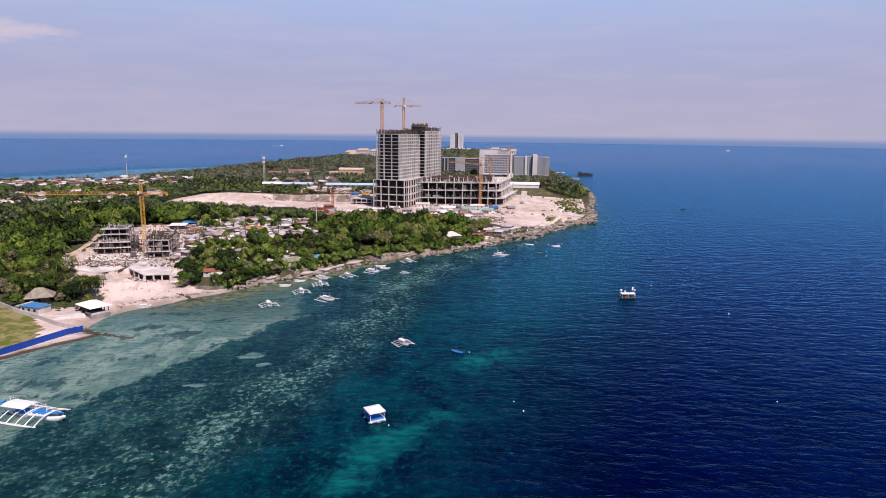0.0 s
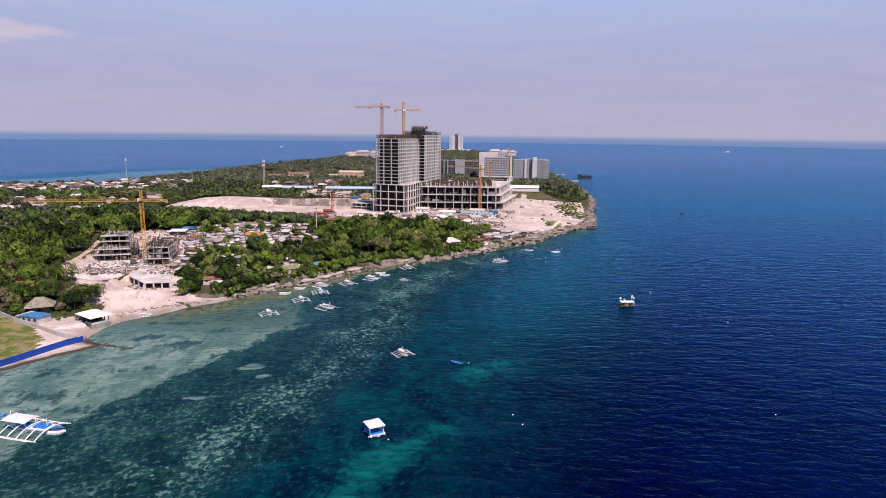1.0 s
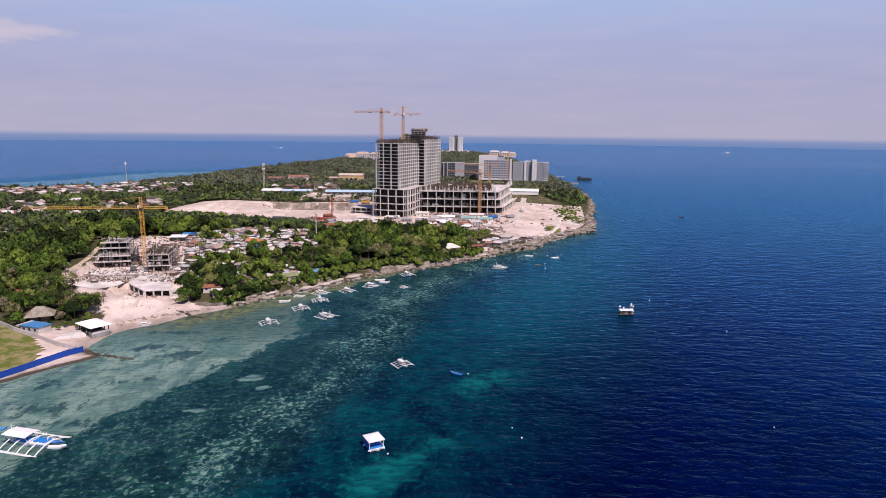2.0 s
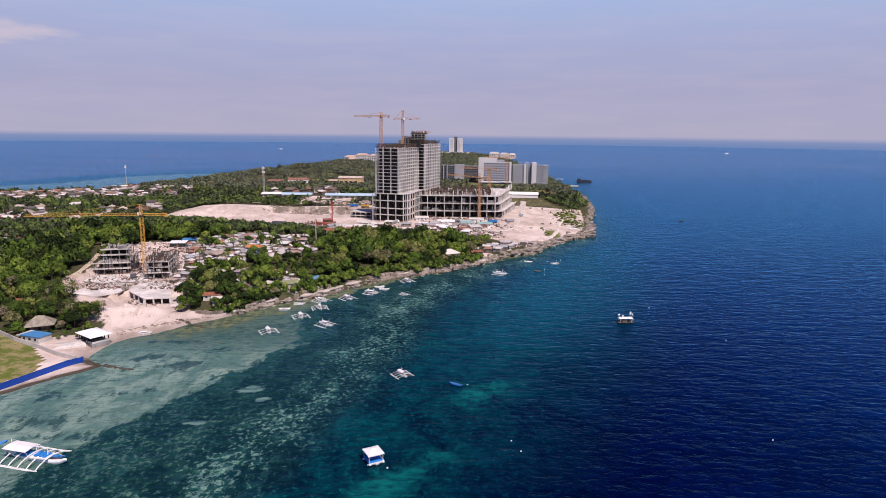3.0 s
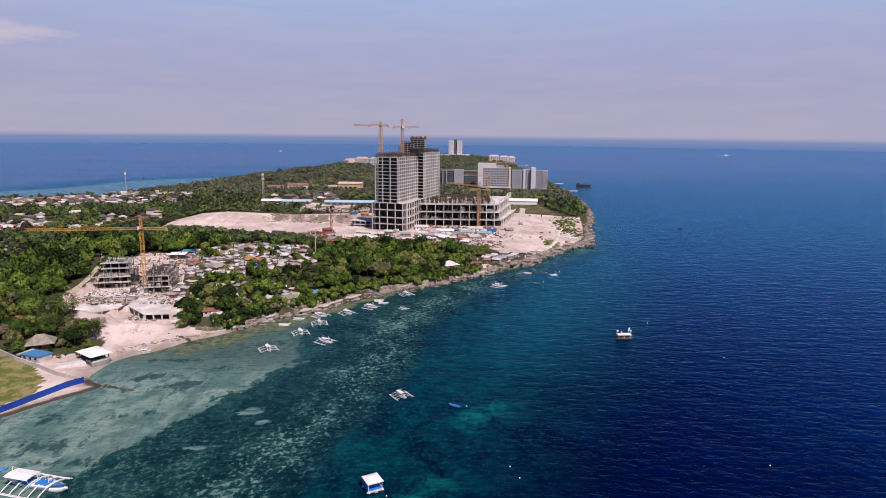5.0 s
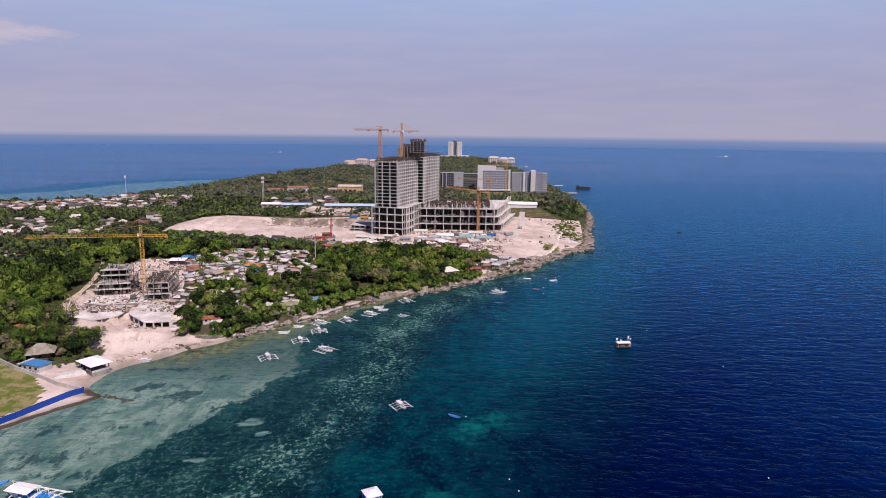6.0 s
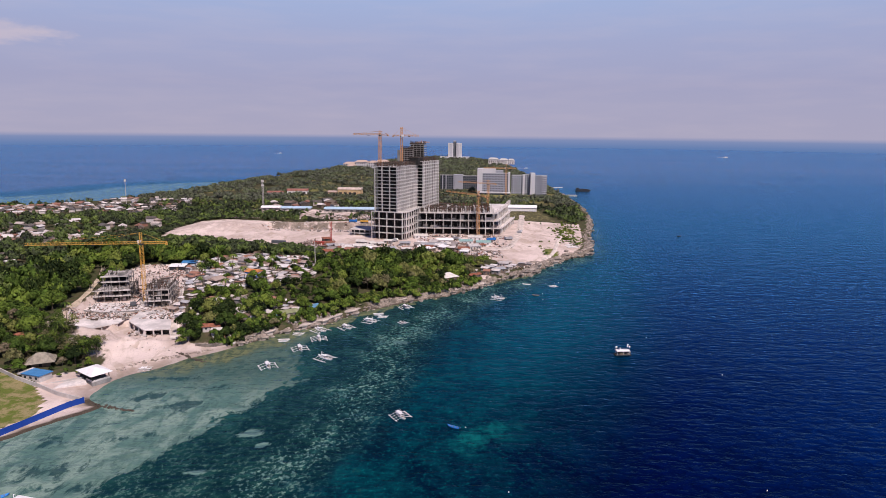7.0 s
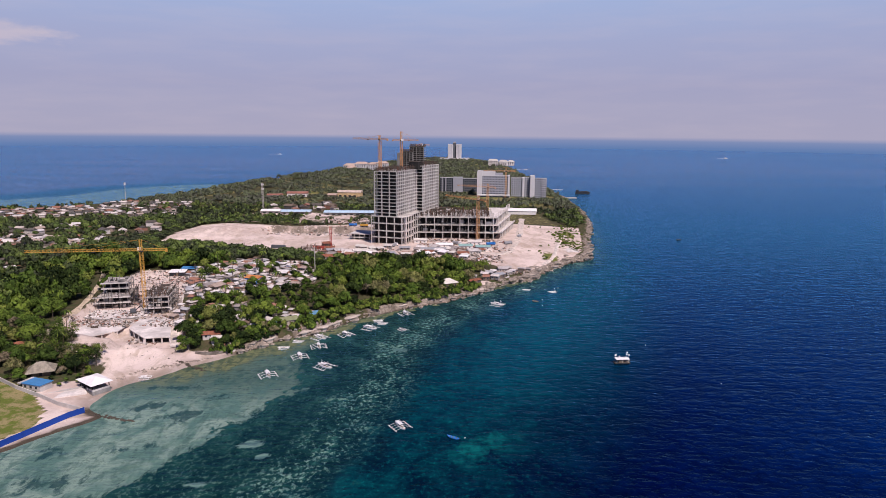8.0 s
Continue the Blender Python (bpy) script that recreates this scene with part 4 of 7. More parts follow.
SKY_ROOF = plain("pale_blue_roof", (0.42, 0.55, 0.68), 0.5, 0.12, 0.2, 2.0)
long_shed(-138, 742, 0.5, 60, 13, 3.0, SKY_ROOF, "long low shed with a pale blue roof", CONCRETE_MID)
long_shed(-190, 748, 2, 34, 12, 2.8, SKY_ROOF, "low shed with a pale blue roof", CONCRETE_MID, group="site sheds")
long_shed(-215, 752, 2, 22, 12, 2.8, WHITE_ROOF, "low pale shed beside the earthworks", CONCRETE_MID, group="site sheds")
long_shed(79, 766, -5, 36, 16, 4.2, WHITE_ROOF, "white-roofed hall beside a grass field", closed=True)
long_shed(-232, 950, 6, 30, 16, 5, TILE_RED, "villa with red roofs among trees")
long_shed(-255, 925, 10, 22, 12, 4.5, TILE_RED, "villa with red roofs among trees")
long_shed(-152, 925, -4, 34, 16, 10, plain("faded_orange_roof", (0.58, 0.46, 0.40), 0.8, 0.25, 0.2, 1.5), "ochre building with a faded roof among trees", plain("ochre_wall", (0.60, 0.42, 0.24), 0.8, 0.2, 0.2, 1.5))
long_shed(-168, 934, -4, 14, 12, 5, TILE_FADED, "low ochre building among trees", plain("ochre_render", (0.60, 0.45, 0.30), 0.8))


# ---- tower cranes ----


def lattice(s, p, q, w, step, chord=0.16, brace=0.09, three=False):
    """A square lattice girder from p to q."""
    p, q = Vector(p), Vector(q)
    d = q - p
    n = max(2, round(d.length / step))
    ax = d.normalized()
    u = ax.cross(Vector((0, 0, 1)))
    u = Vector((1, 0, 0)) if u.length < 0.01 else u.normalized()
    v = u.cross(ax).normalized()
    offs = [(-1, -1), (1, -1), (0, 1)] if three else [(-1, -1), (1, -1), (1, 1), (-1, 1)]
    pts = [[p + d * (i / n) + (u * a + v * b) * w / 2 for a, b in offs] for i in range(n + 1)]
    for k in range(len(offs)):
        s.beam(pts[0][k], pts[-1][k], chord)
    for i in range(n):
        for k in range(len(offs)):
            j = (k + 1) % len(offs)
            s.beam(pts[i][k], pts[i + 1][j] if i % 2 else pts[i + 1][j], brace)
            s.beam(pts[i][k], pts[i][j], brace)
    return s


def tower_crane(x, y, z, height, jib, counter, turn, paint, label, w=1.8, apex=6.5, thick=1.0, scale_step=2.2):
    c = thing("tower_crane", label, "crane", "tower cranes")
    c.matrix_world = pose(x, y, z, 0, 0, turn)
    part("base_block", Shape().box(-2.4, -2.4, -0.3, 2.4, 2.4, 0.8), CONCRETE, c, "concrete base")
    part("mast", lattice(Shape(), (0, 0, 0.8), (0, 0, height), w, scale_step, 0.28 * thick, 0.16 * thick), paint, c)
    part("slewing_ring", Shape().tube([(0, 0, height), (0, 0, height + 0.9)], [1.3, 1.3], 12), DARK, c)
    part("cab", Shape().box(0.6, -2.6, height + 0.2, 2.4, -1.1, height + 2.2), WHITE, c, "small operator's cab")
    part("apex", lattice(Shape(), (0, 0, height + 0.9), (0, 0, height + apex), w * 0.7, 1.8, 0.24 * thick, 0.14 * thick), paint, c)
    part("jib", lattice(Shape(), (1, 0, height + 1.4), (jib, 0, height + 1.4), 1.3, 1.9, 0.2 * thick, 0.12 * thick, True), paint, c)
    part("counter_jib", lattice(Shape(), (-1, 0, height + 1.2), (-counter, 0, height + 1.2), 1.2, 1.9, 0.22 * thick, 0.12 * thick), paint, c)
    part("counterweight", Shape().box(-counter, -0.6, height - 0.2, -counter + 1.1, 0.6, height + 1.1), paint, c, "painted counterweight")
    for t in (0.45, 0.85):
        part("tie_bar", Shape().beam((0, 0, height + apex), (jib * t, 0, height + 2.0), 0.12 * thick), paint, c)
    part("tie_bar", Shape().beam((0, 0, height + apex), (-counter + 1, 0, height + 1.6), 0.12 * thick), paint, c)
    part("trolley", Shape().box(jib * 0.4, -0.7, height + 0.2, jib * 0.4 + 1.6, 0.7, height + 0.7), DARK, c)
    return c


tower_crane(-168, 351, 5.2, 33, 60, 14, 189, CRANE_YELLOW, "yellow tower crane over the low building site", w=1.7, apex=7, thick=0.6)
tower_crane(-55.5, 575, 72.5, 26, 30, 9, 150, CRANE_ORANGE, "orange tower crane on the unfinished high-rise", w=2.2, apex=4.5, thick=0.95)
tower_crane(-39, 618, 72.5, 25, 17, 9, -12, CRANE_ORANGE, "orange tower crane on the unfinished high-rise", w=2.0, apex=9, thick=1.1)
tower_crane(33.5, 575, 9.2, 36, 48, 10, 128, CRANE_ORANGE, "orange tower crane in front of the podium frame", w=2.0, apex=5, thick=0.85)
tower_crane(52, 712, 9.2, 36, 40, 10, 148, CRANE_ORANGE, "orange tower crane behind the podium frame", w=2.0, apex=5, thick=0.85)
tower_crane(97, 962, 8, 41, 34, 14, 180, CRANE_ORANGE, "far orange tower crane beside the hotel", w=2.0, apex=7, thick=1.1)
tower_crane(-34, 1045, 9, 76, 14, 8, 10, CRANE_ORANGE, "small far crane over the rear tower", w=1.8, apex=4, thick=0.95)
# ---- houses and the low building site ----
def scrap_material():
    n = Nodes("scrap")
    geo = n.t.nodes.new("ShaderNodeNewGeometry")
    r = n.t.nodes.new("ShaderNodeValToRGB")
    r.color_ramp.interpolation = "CONSTANT"
    e = r.color_ramp.elements
    cs = [(0.06, 0.05, 0.045), (0.36, 0.28, 0.24), (0.68, 0.61, 0.58), (0.14, 0.10, 0.075), (0.50, 0.42, 0.39), (0.26, 0.11, 0.075), (0.10, 0.09, 0.085), (0.60, 0.55, 0.55)]
    e[0].position, e[0].color = 0.0, cs[0] + (1,)
    e[1].position, e[1].color = 1 / 8, cs[1] + (1,)
    for i in range(2, 8):
        e.new(i / 8).color = cs[i] + (1,)
    n.link(geo.outputs["Random Per Island"], r.inputs[0])
    col = n.mix(n.span(n.noise(1.5), 0.4, 0.7, 0, 0.5), r.outputs[0], (0.2, 0.17, 0.14, 1))
    return n.done(col, 0.9)


SCRAP = scrap_material()


def gable_house(name, label, w, d, h, rise, roof_mat, wall_mat, over=0.5, group="", category="house", hip=False, shed_roof=False):
    """A small house: walls, door, windows, a sheet roof with thickness."""
    t = thing(name, label, category, group)
    part("wall", Shape().box(-w / 2, -d / 2, -0.6, w / 2, d / 2, h), wall_mat, t)
    x, y, o = w / 2 + over, d / 2 + over, 0.12
    r = Shape()
    if shed_roof:
        v = [(-x, -y, h), (x, -y, h), (x, y, h + rise), (-x, y, h + rise)]
        r.add(v + [(a, b, c + o) for a, b, c in v], [(3, 2, 1, 0), (4, 5, 6, 7), (0, 1, 5, 4), (1, 2, 6, 5), (2, 3, 7, 6), (3, 0, 4, 7)])
    else:
        q = x * (0.25 if hip else 1.0)
        v = [(-x, -y, h - 0.1), (x, -y, h - 0.1), (x, y, h - 0.1), (-x, y, h - 0.1), (-q, 0, h + rise), (q, 0, h + rise)]
        r.add(v, [(0, 1, 5, 4), (1, 2, 5), (2, 3, 4, 5), (3, 0, 4), (3, 2, 1, 0)])
        # ridge cap
        r.beam((-q, 0, h + rise + 0.02), (q, 0, h + rise + 0.02), 0.3, 0.12)
    part("roof", r, roof_mat, t)
    part("door", Shape().box(-0.5, -d / 2 - 0.06, -0.5, 0.5, -d / 2 + 0.02, min(2.0, h - 0.2)), WOOD, t)
    for xx in (-w * 0.3, w * 0.3):
        part("window", Shape().box(xx - 0.5, -d / 2 - 0.05, 0.9, xx + 0.5, -d / 2 + 0.02, min(1.9, h - 0.2)), GLASS_DARK, t)
    return t


def put_house(proto, x, y, rz, z=None, s=1.0, room=4.2):
    TAKEN.append((x, y, room * s))
    z = ground_z(x, y) if z is None else z
    return copy_thing(proto, pose(x, y, z + 0.05, 0, 0, rz) @ Matrix.Scale(s, 4))


rnd = random.Random(5)
LABEL_SHACK = "small village house with a weathered tin roof among trees"
shacks = []
for i, (w, d, h, rise, sr) in enumerate(((6, 5, 2.6, 1.1, False), (7.5, 5.5, 2.7, 0.8, True), (5, 4.2, 2.4, 0.7, True), (8.5, 6, 2.9, 1.5, False), (6.5, 6, 2.5, 0.5, True), (5.5, 7, 3.2, 1.3, False))):
    p = gable_house("village_house", LABEL_SHACK, w, d, h, rise, TIN, SHACK_WALL, 0.6, "village houses", shed_roof=sr)
    shacks.append(p)
first = list(shacks)


def settle(plan, n, gap, seed, smin=0.8, smax=1.2, keep=0.0, room=4.2):
    """Scatter houses inside a plan with at least a gap between them."""
    r, done = random.Random(seed), []
    xs, ys = [p[0] for p in plan], [p[1] for p in plan]
    tries = 0
    while len(done) < n and tries < 6000:
        tries += 1
        x, y = r.uniform(min(xs), max(xs)), r.uniform(min(ys), max(ys))
        if inside_plan(np.array([x]), np.array([y]), plan)[0] < keep or any((x - a) ** 2 + (y - b) ** 2 < gap * gap for a, b in done):
            continue
        done.append((x, y))
        rz, s = r.choice((-18, -18, 72, 70, 160, 25)) + r.uniform(-12, 12), r.uniform(smin, smax)
        if first:
            p = first.pop()
            p.matrix_world = pose(x, y, ground_z(x, y) + 0.05, 0, 0, rz)
            TAKEN.append((x, y, 4))
        else:
            put_house(r.choice(shacks), x, y, rz, s=s, room=room)


settle(VILLAGE, 290, 3.6, 31, 0.40, 0.68, room=3.4)
settle([(-156, 350), (-104, 356), (-70, 346), (-92, 318), (-124, 304)], 60, 5.2, 32, 0.45, 0.75, room=3.6)  # uphill of the shore trees


def far_settle(name, label, plans):
    """Crowded roofs too far off to pick apart: walls and gabled roofs joined."""
    r, sh = random.Random(77), Shape()
    for plan, n, gap, smin, smax in plans:
        done, tries = [], 0
        xs, ys = [p[0] for p in plan], [p[1] for p in plan]
        while len(done) < n and tries < 3000:
            tries += 1
            x, y = r.uniform(min(xs), max(xs)), r.uniform(min(ys), max(ys))
            if inside_plan(np.array([x]), np.array([y]), plan)[0] < 0 or any((x - a) ** 2 + (y - b) ** 2 < gap * gap for a, b in done):
                continue
            done.append((x, y))
            TAKEN.append((x, y, gap * 0.55))
            s, a, z = r.uniform(smin, smax), r.uniform(0, math.pi), ground_z(x, y)
            w, d, h = 2.6 * s, 2.1 * s, 2.4 * s
            m = Matrix.Translation((x, y, z)) @ Matrix.Rotation(a, 4, "Z")
            sh.add([m @ Vector(p) for p in [(-w, -d, -0.5), (w, -d, -0.5), (w, d, -0.5), (-w, d, -0.5), (-w, -d, h), (w, -d, h), (w, d, h), (-w, d, h)]], [(3, 2, 1, 0), (0, 1, 5, 4), (1, 2, 6, 5), (2, 3, 7, 6), (3, 0, 4, 7), (4, 5, 6, 7)])
            o, rise = 0.5, 1.1 * s
            sh.add([m @ Vector(p) for p in [(-w - o, -d - o, h), (w + o, -d - o, h), (w + o, d + o, h), (-w - o, d + o, h), (-w - o, 0, h + rise), (w + o, 0, h + rise)]], [(0, 1, 5, 4), (1, 2, 5), (2, 3, 4, 5), (3, 0, 4), (3, 2, 1, 0)])
    tagged(new(name, sh.mesh(name, SCRAP)), label, "houses", kind="stuff")


FAR_PLANS = [([(-385, 512), (-300, 510), (-296, 562), (-390, 570)], 90, 5.0, 0.8, 1.25), ([(-540, 735), (-455, 800), (-395, 735), (-475, 660)], 120, 6, 0.8, 1.3), ([(-455, 860), (-340, 860), (-290, 715), (-390, 685)], 100, 7, 0.8, 1.4),
             ([(-335, 460), (-285, 455), (-288, 408), (-345, 420)], 12, 6, 0.8, 1.2), ([(-215, 800), (-150, 830), (-130, 780), (-200, 760)], 14, 13, 1.4, 2.2), ([(-262, 608), (-300, 650), (-330, 600), (-290, 570)], 10, 13, 1.2, 1.7), ([(-420, 600), (-360, 640), (-340, 600), (-400, 570)], 14, 10, 1.2, 1.6)]
far_settle("far_rooftops", "crowded pale and rusty roofs of the villages across the island", FAR_PLANS)
settle([(22, 440), (46, 470), (70, 470), (52, 452), (34, 432)], 15, 5.5, 39, 0.6, 0.9)  # huts on the rocks by the headland
settle([(-35, 520), (0, 525), (30, 520), (26, 508), (-20, 512)], 9, 7, 40, 0.8, 1.2)
settle([(-100, 500), (-66, 512), (-60, 490), (-95, 482)], 7, 8, 41, 0.8, 1.2)


def one_house(x, y, rz, label, w, d, h, rise, roof, wall, **k):
    t = gable_house("house", label, w, d, h, rise, roof, wall, **k)
    t.matrix_world = pose(x, y, ground_z(x, y) + 0.05, 0, 0, rz)
    TAKEN.append((x, y, max(w, d) * 0.62))
    return t


RUST_ROOF = plain("rusty_red_roof", (0.28, 0.11, 0.07), 0.8, 0.35, 0.6, 3.0)
ORANGE_ROOF = plain("orange_roof", (0.55, 0.22, 0.08), 0.7, 0.2, 0.6, 3.0)
FADED_BLUE = plain("faded_blue_roof", (0.14, 0.30, 0.46), 0.6, 0.25, 0.5, 3.0)
BLUE_ROOF = plain("blue_roof", (0.06, 0.22, 0.46), 0.5, 0.15, 0.4, 2.0)
GREEN_ROOF = plain("mossy_roof", (0.24, 0.25, 0.14), 0.9, 0.25, 0.5, 3.0)
TEAL_ROOF = plain("teal_roof", (0.26, 0.40, 0.38), 0.6, 0.2, 0.4, 3.0)
PALE_ROOF = plain("pale_roof", (0.62, 0.57, 0.53), 0.7, 0.15, 0.4, 2.0)
GREY_ROOF = plain("grey_roof", (0.33, 0.33, 0.35), 0.6, 0.2, 0.4, 2.0)
one_house(-113, 303, 12, "house with a rusty red roof above the shore rocks", 8, 4, 2.3, 1.1, RUST_ROOF, SHACK_WALL)
one_house(-109.5, 299.5, 12, "small lean-to with a pale tin roof", 4.5, 3, 2.0, 0.5, PALE_ROOF, SHACK_WALL, shed_roof=True)
one_house(-81, 328, 35, "shore house with a mossy green roof", 9, 6, 2.6, 1.2, GREEN_ROOF, SHACK_WALL)
one_house(-69, 340, 40, "shore hut with a faded blue roof", 6, 4, 2.2, 0.6, FADED_BLUE, SHACK_WALL, shed_roof=True)
one_house(-88, 322, 35, "small shore hut with a blue and white tarpaulin", 3, 3, 2.0, 0.9, FADED_BLUE, WHITE)
one_house(5, 414, 32, "shore house with a broad pale hipped roof", 11, 9, 3.2, 2.4, PALE_ROOF, WOOD, hip=True)
one_house(23, 425, 35, "low shore house with a dull red roof", 9, 4.5, 2.2, 0.7, RUST_ROOF, SHACK_WALL)
one_house(41, 444, 35, "shore house with a grey sheet roof", 9, 6, 2.8, 1.0, GREY_ROOF, SHACK_WALL)
one_house(-121, 402, -20, "village house with an orange roof", 9, 6, 3.2, 1.4, ORANGE_ROOF, BLUE)
one_house(-179, 424, 6, "site shelter with a white and blue tarpaulin roof", 10, 6, 2.6, 0.8, WHITE_ROOF, DARK, shed_roof=True)
one_house(-175, 433, 6, "site shelter with a blue sheet roof", 9, 5, 3.0, 0.7, BLUE_ROOF, DARK, shed_roof=True)
for x, y, w, d, roof, lab in ((-18, 558, 11, 6, PALE_ROOF, "site hut with a pale roof"), (-10, 513, 12, 5, GREY_ROOF, "long grey site hut"), (3, 535, 14, 5, WHITE_ROOF, "white site cabin"), (21, 533, 11, 7, TEAL_ROOF, "site hut with a teal roof"),
                              (36, 533, 12, 7, TEAL_ROOF, "site hut with a teal roof"), (-2, 514, 12, 5, GREY_ROOF, "long grey site hut"), (-62, 503, 14, 9, PALE_ROOF, "site hut with a pale roof"), (30, 552, 12, 5, PALE_ROOF, "site hut with a pale roof"), (-86, 478, 9, 6, RUST_ROOF, "rusty site hut")):
    one_house(x, y, rnd.uniform(-14, 6), lab + " on pale sand", w, d, 2.8, 1.2, roof, WHITE if roof is not RUST_ROOF else SHACK_WALL, group="site huts")
for x, y in ((-104, 522), (-98, 521), (-136, 524)):
    s = thing("shipping_container", "red steel shipping container on the sand" if x > -120 else "dark steel shipping container on the sand", "container", "containers")
    s.matrix_world = pose(x, y, ground_z(x, y), 0, 0, -10)
    m = plain("container_red", (0.42, 0.07, 0.05), 0.6) if x > -120 else HOTEL_GREY
    part("body", Shape().box(-2.6 if x > -120 else -6, -1.2, 0, 2.6 if x > -120 else 6, 1.2, 2.6), m, s)
    for k in range(7):
        part("rib", Shape().box(-2.4 + k * 0.8, -1.28, 0.1, -2.2 + k * 0.8, -1.2, 2.5), m, s)
# sheet shelters and a timber frame between the wood and the tower
r2 = random.Random(91)
for k in range(34):
    x = r2.uniform(-100, 34)
    y = 486 + r2.uniform(0, 40) + 20 * max(0.0, -x - 70) / 30
    w, d = r2.uniform(4, 9), r2.uniform(3.5, 6.5)
    one_house(x, y, r2.uniform(-40, 40), "low site shelter with a tilted sheet roof on pale sand", w, d, r2.uniform(1.8, 2.6), r2.uniform(0.3, 1.1), r2.choice((PALE_ROOF, PALE_ROOF, WHITE_ROOF, GREY_ROOF, RUST_ROOF)), SHACK_WALL, group="site shelters", shed_roof=True)
for x0, y0, nx, ny in ((-116, 512, 6, 3), (-96, 503, 5, 3), (-100, 528, 4, 2), (-80, 494, 4, 3), (-112, 522, 5, 2)):
    o = thing("pavilion_skeleton", "brown timber posts and rails of an unfinished frame", "frame", "timber frames")
    o.matrix_world = pose(x0, y0, ground_z(x0, y0) - 0.2, 0, 0, r2.uniform(-15, 15))
    for i in range(nx):
        for j in range(ny):
            part("post", Shape().beam((i * 3.2, j * 3.4, -0.5), (i * 3.2 + r2.uniform(-0.2, 0.2), j * 3.4, r2.uniform(2.2, 4.6)), 0.3), STEEL_RUST if (i + j) % 2 else FORMWORK, o)
    for j in range(ny):
        part("rail", Shape().beam((0, j * 3.4, 2.6), (nx * 3.2 - 3.2, j * 3.4, 2.6), 0.22), FORMWORK, o)
# red lattice mast on the sand
mast = thing("drill_mast", "red lattice drilling mast on the earthworks", "mast")
mast.matrix_world = pose(-92, 523, ground_z(-92, 523))
part("mast", lattice(Shape(), (0, 0, 0), (0, 0, 19), 1.3, 1.6, 0.2, 0.12), plain("mast_red", (0.4, 0.06, 0.05), 0.6), mast)
part("skid", Shape().box(-2, -1.4, -0.3, 3, 1.4, 1.4), DARK, mast)

# trucks and vans on the earthworks


def truck(x, y, rz, cab_mat, label):
    t = thing("truck", label, "truck", "site vehicles")
    t.matrix_world = pose(x, y, ground_z(x, y) + 0.05, 0, 0, rz)
    part("cab", Shape().loft([[(2.2, -1.15, 0.7), (4.2, -1.15, 0.7), (4.2, -1.15, 1.9), (3.8, -1.1, 2.8), (2.2, -1.1, 2.8)], [(2.2, 1.15, 0.7), (4.2, 1.15, 0.7), (4.2, 1.15, 1.9), (3.8, 1.1, 2.8), (2.2, 1.1, 2.8)]]), cab_mat, t)
    part("windscreen", Shape().box(3.95, -0.95, 1.95, 4.15, 0.95, 2.6), GLASS_DARK, t)
    part("bed", Shape().box(-4, -1.25, 0.9, 2.0, 1.25, 2.6), cab_mat if cab_mat is not WHITE else GREY_ROOF, t)
    part("chassis", Shape().box(-4, -0.6, 0.5, 4, 0.6, 0.9), DARK, t)
    for wx in (-3, -1.6, 3):
        for wy in (-1.15, 1.15):
            part("wheel", Shape().tube([(wx, wy - 0.2, 0.5), (wx, wy + 0.2, 0.5)], [0.5, 0.5], 10), DARK, t)


for x, y, rz, m, l in ((-92, 655, 10, BLUE, "blue dump truck on pale sand"), (-80, 652, 0, CRANE_YELLOW, "yellow site truck on pale sand"), (2, 545, 20, WHITE, "white truck beside the site huts"), (14, 550, -30, WHITE, "white truck beside the site huts"),
                       (44, 552, 15, BLUE, "blue truck beside the site huts"), (-40, 536, 60, WHITE, "white truck beside the tower"), (60, 560, 35, GREY_ROOF, "grey truck on the sand"), (75, 600, 70, WHITE, "white truck on the sand track")):
    truck(x, y, rz, m, l)


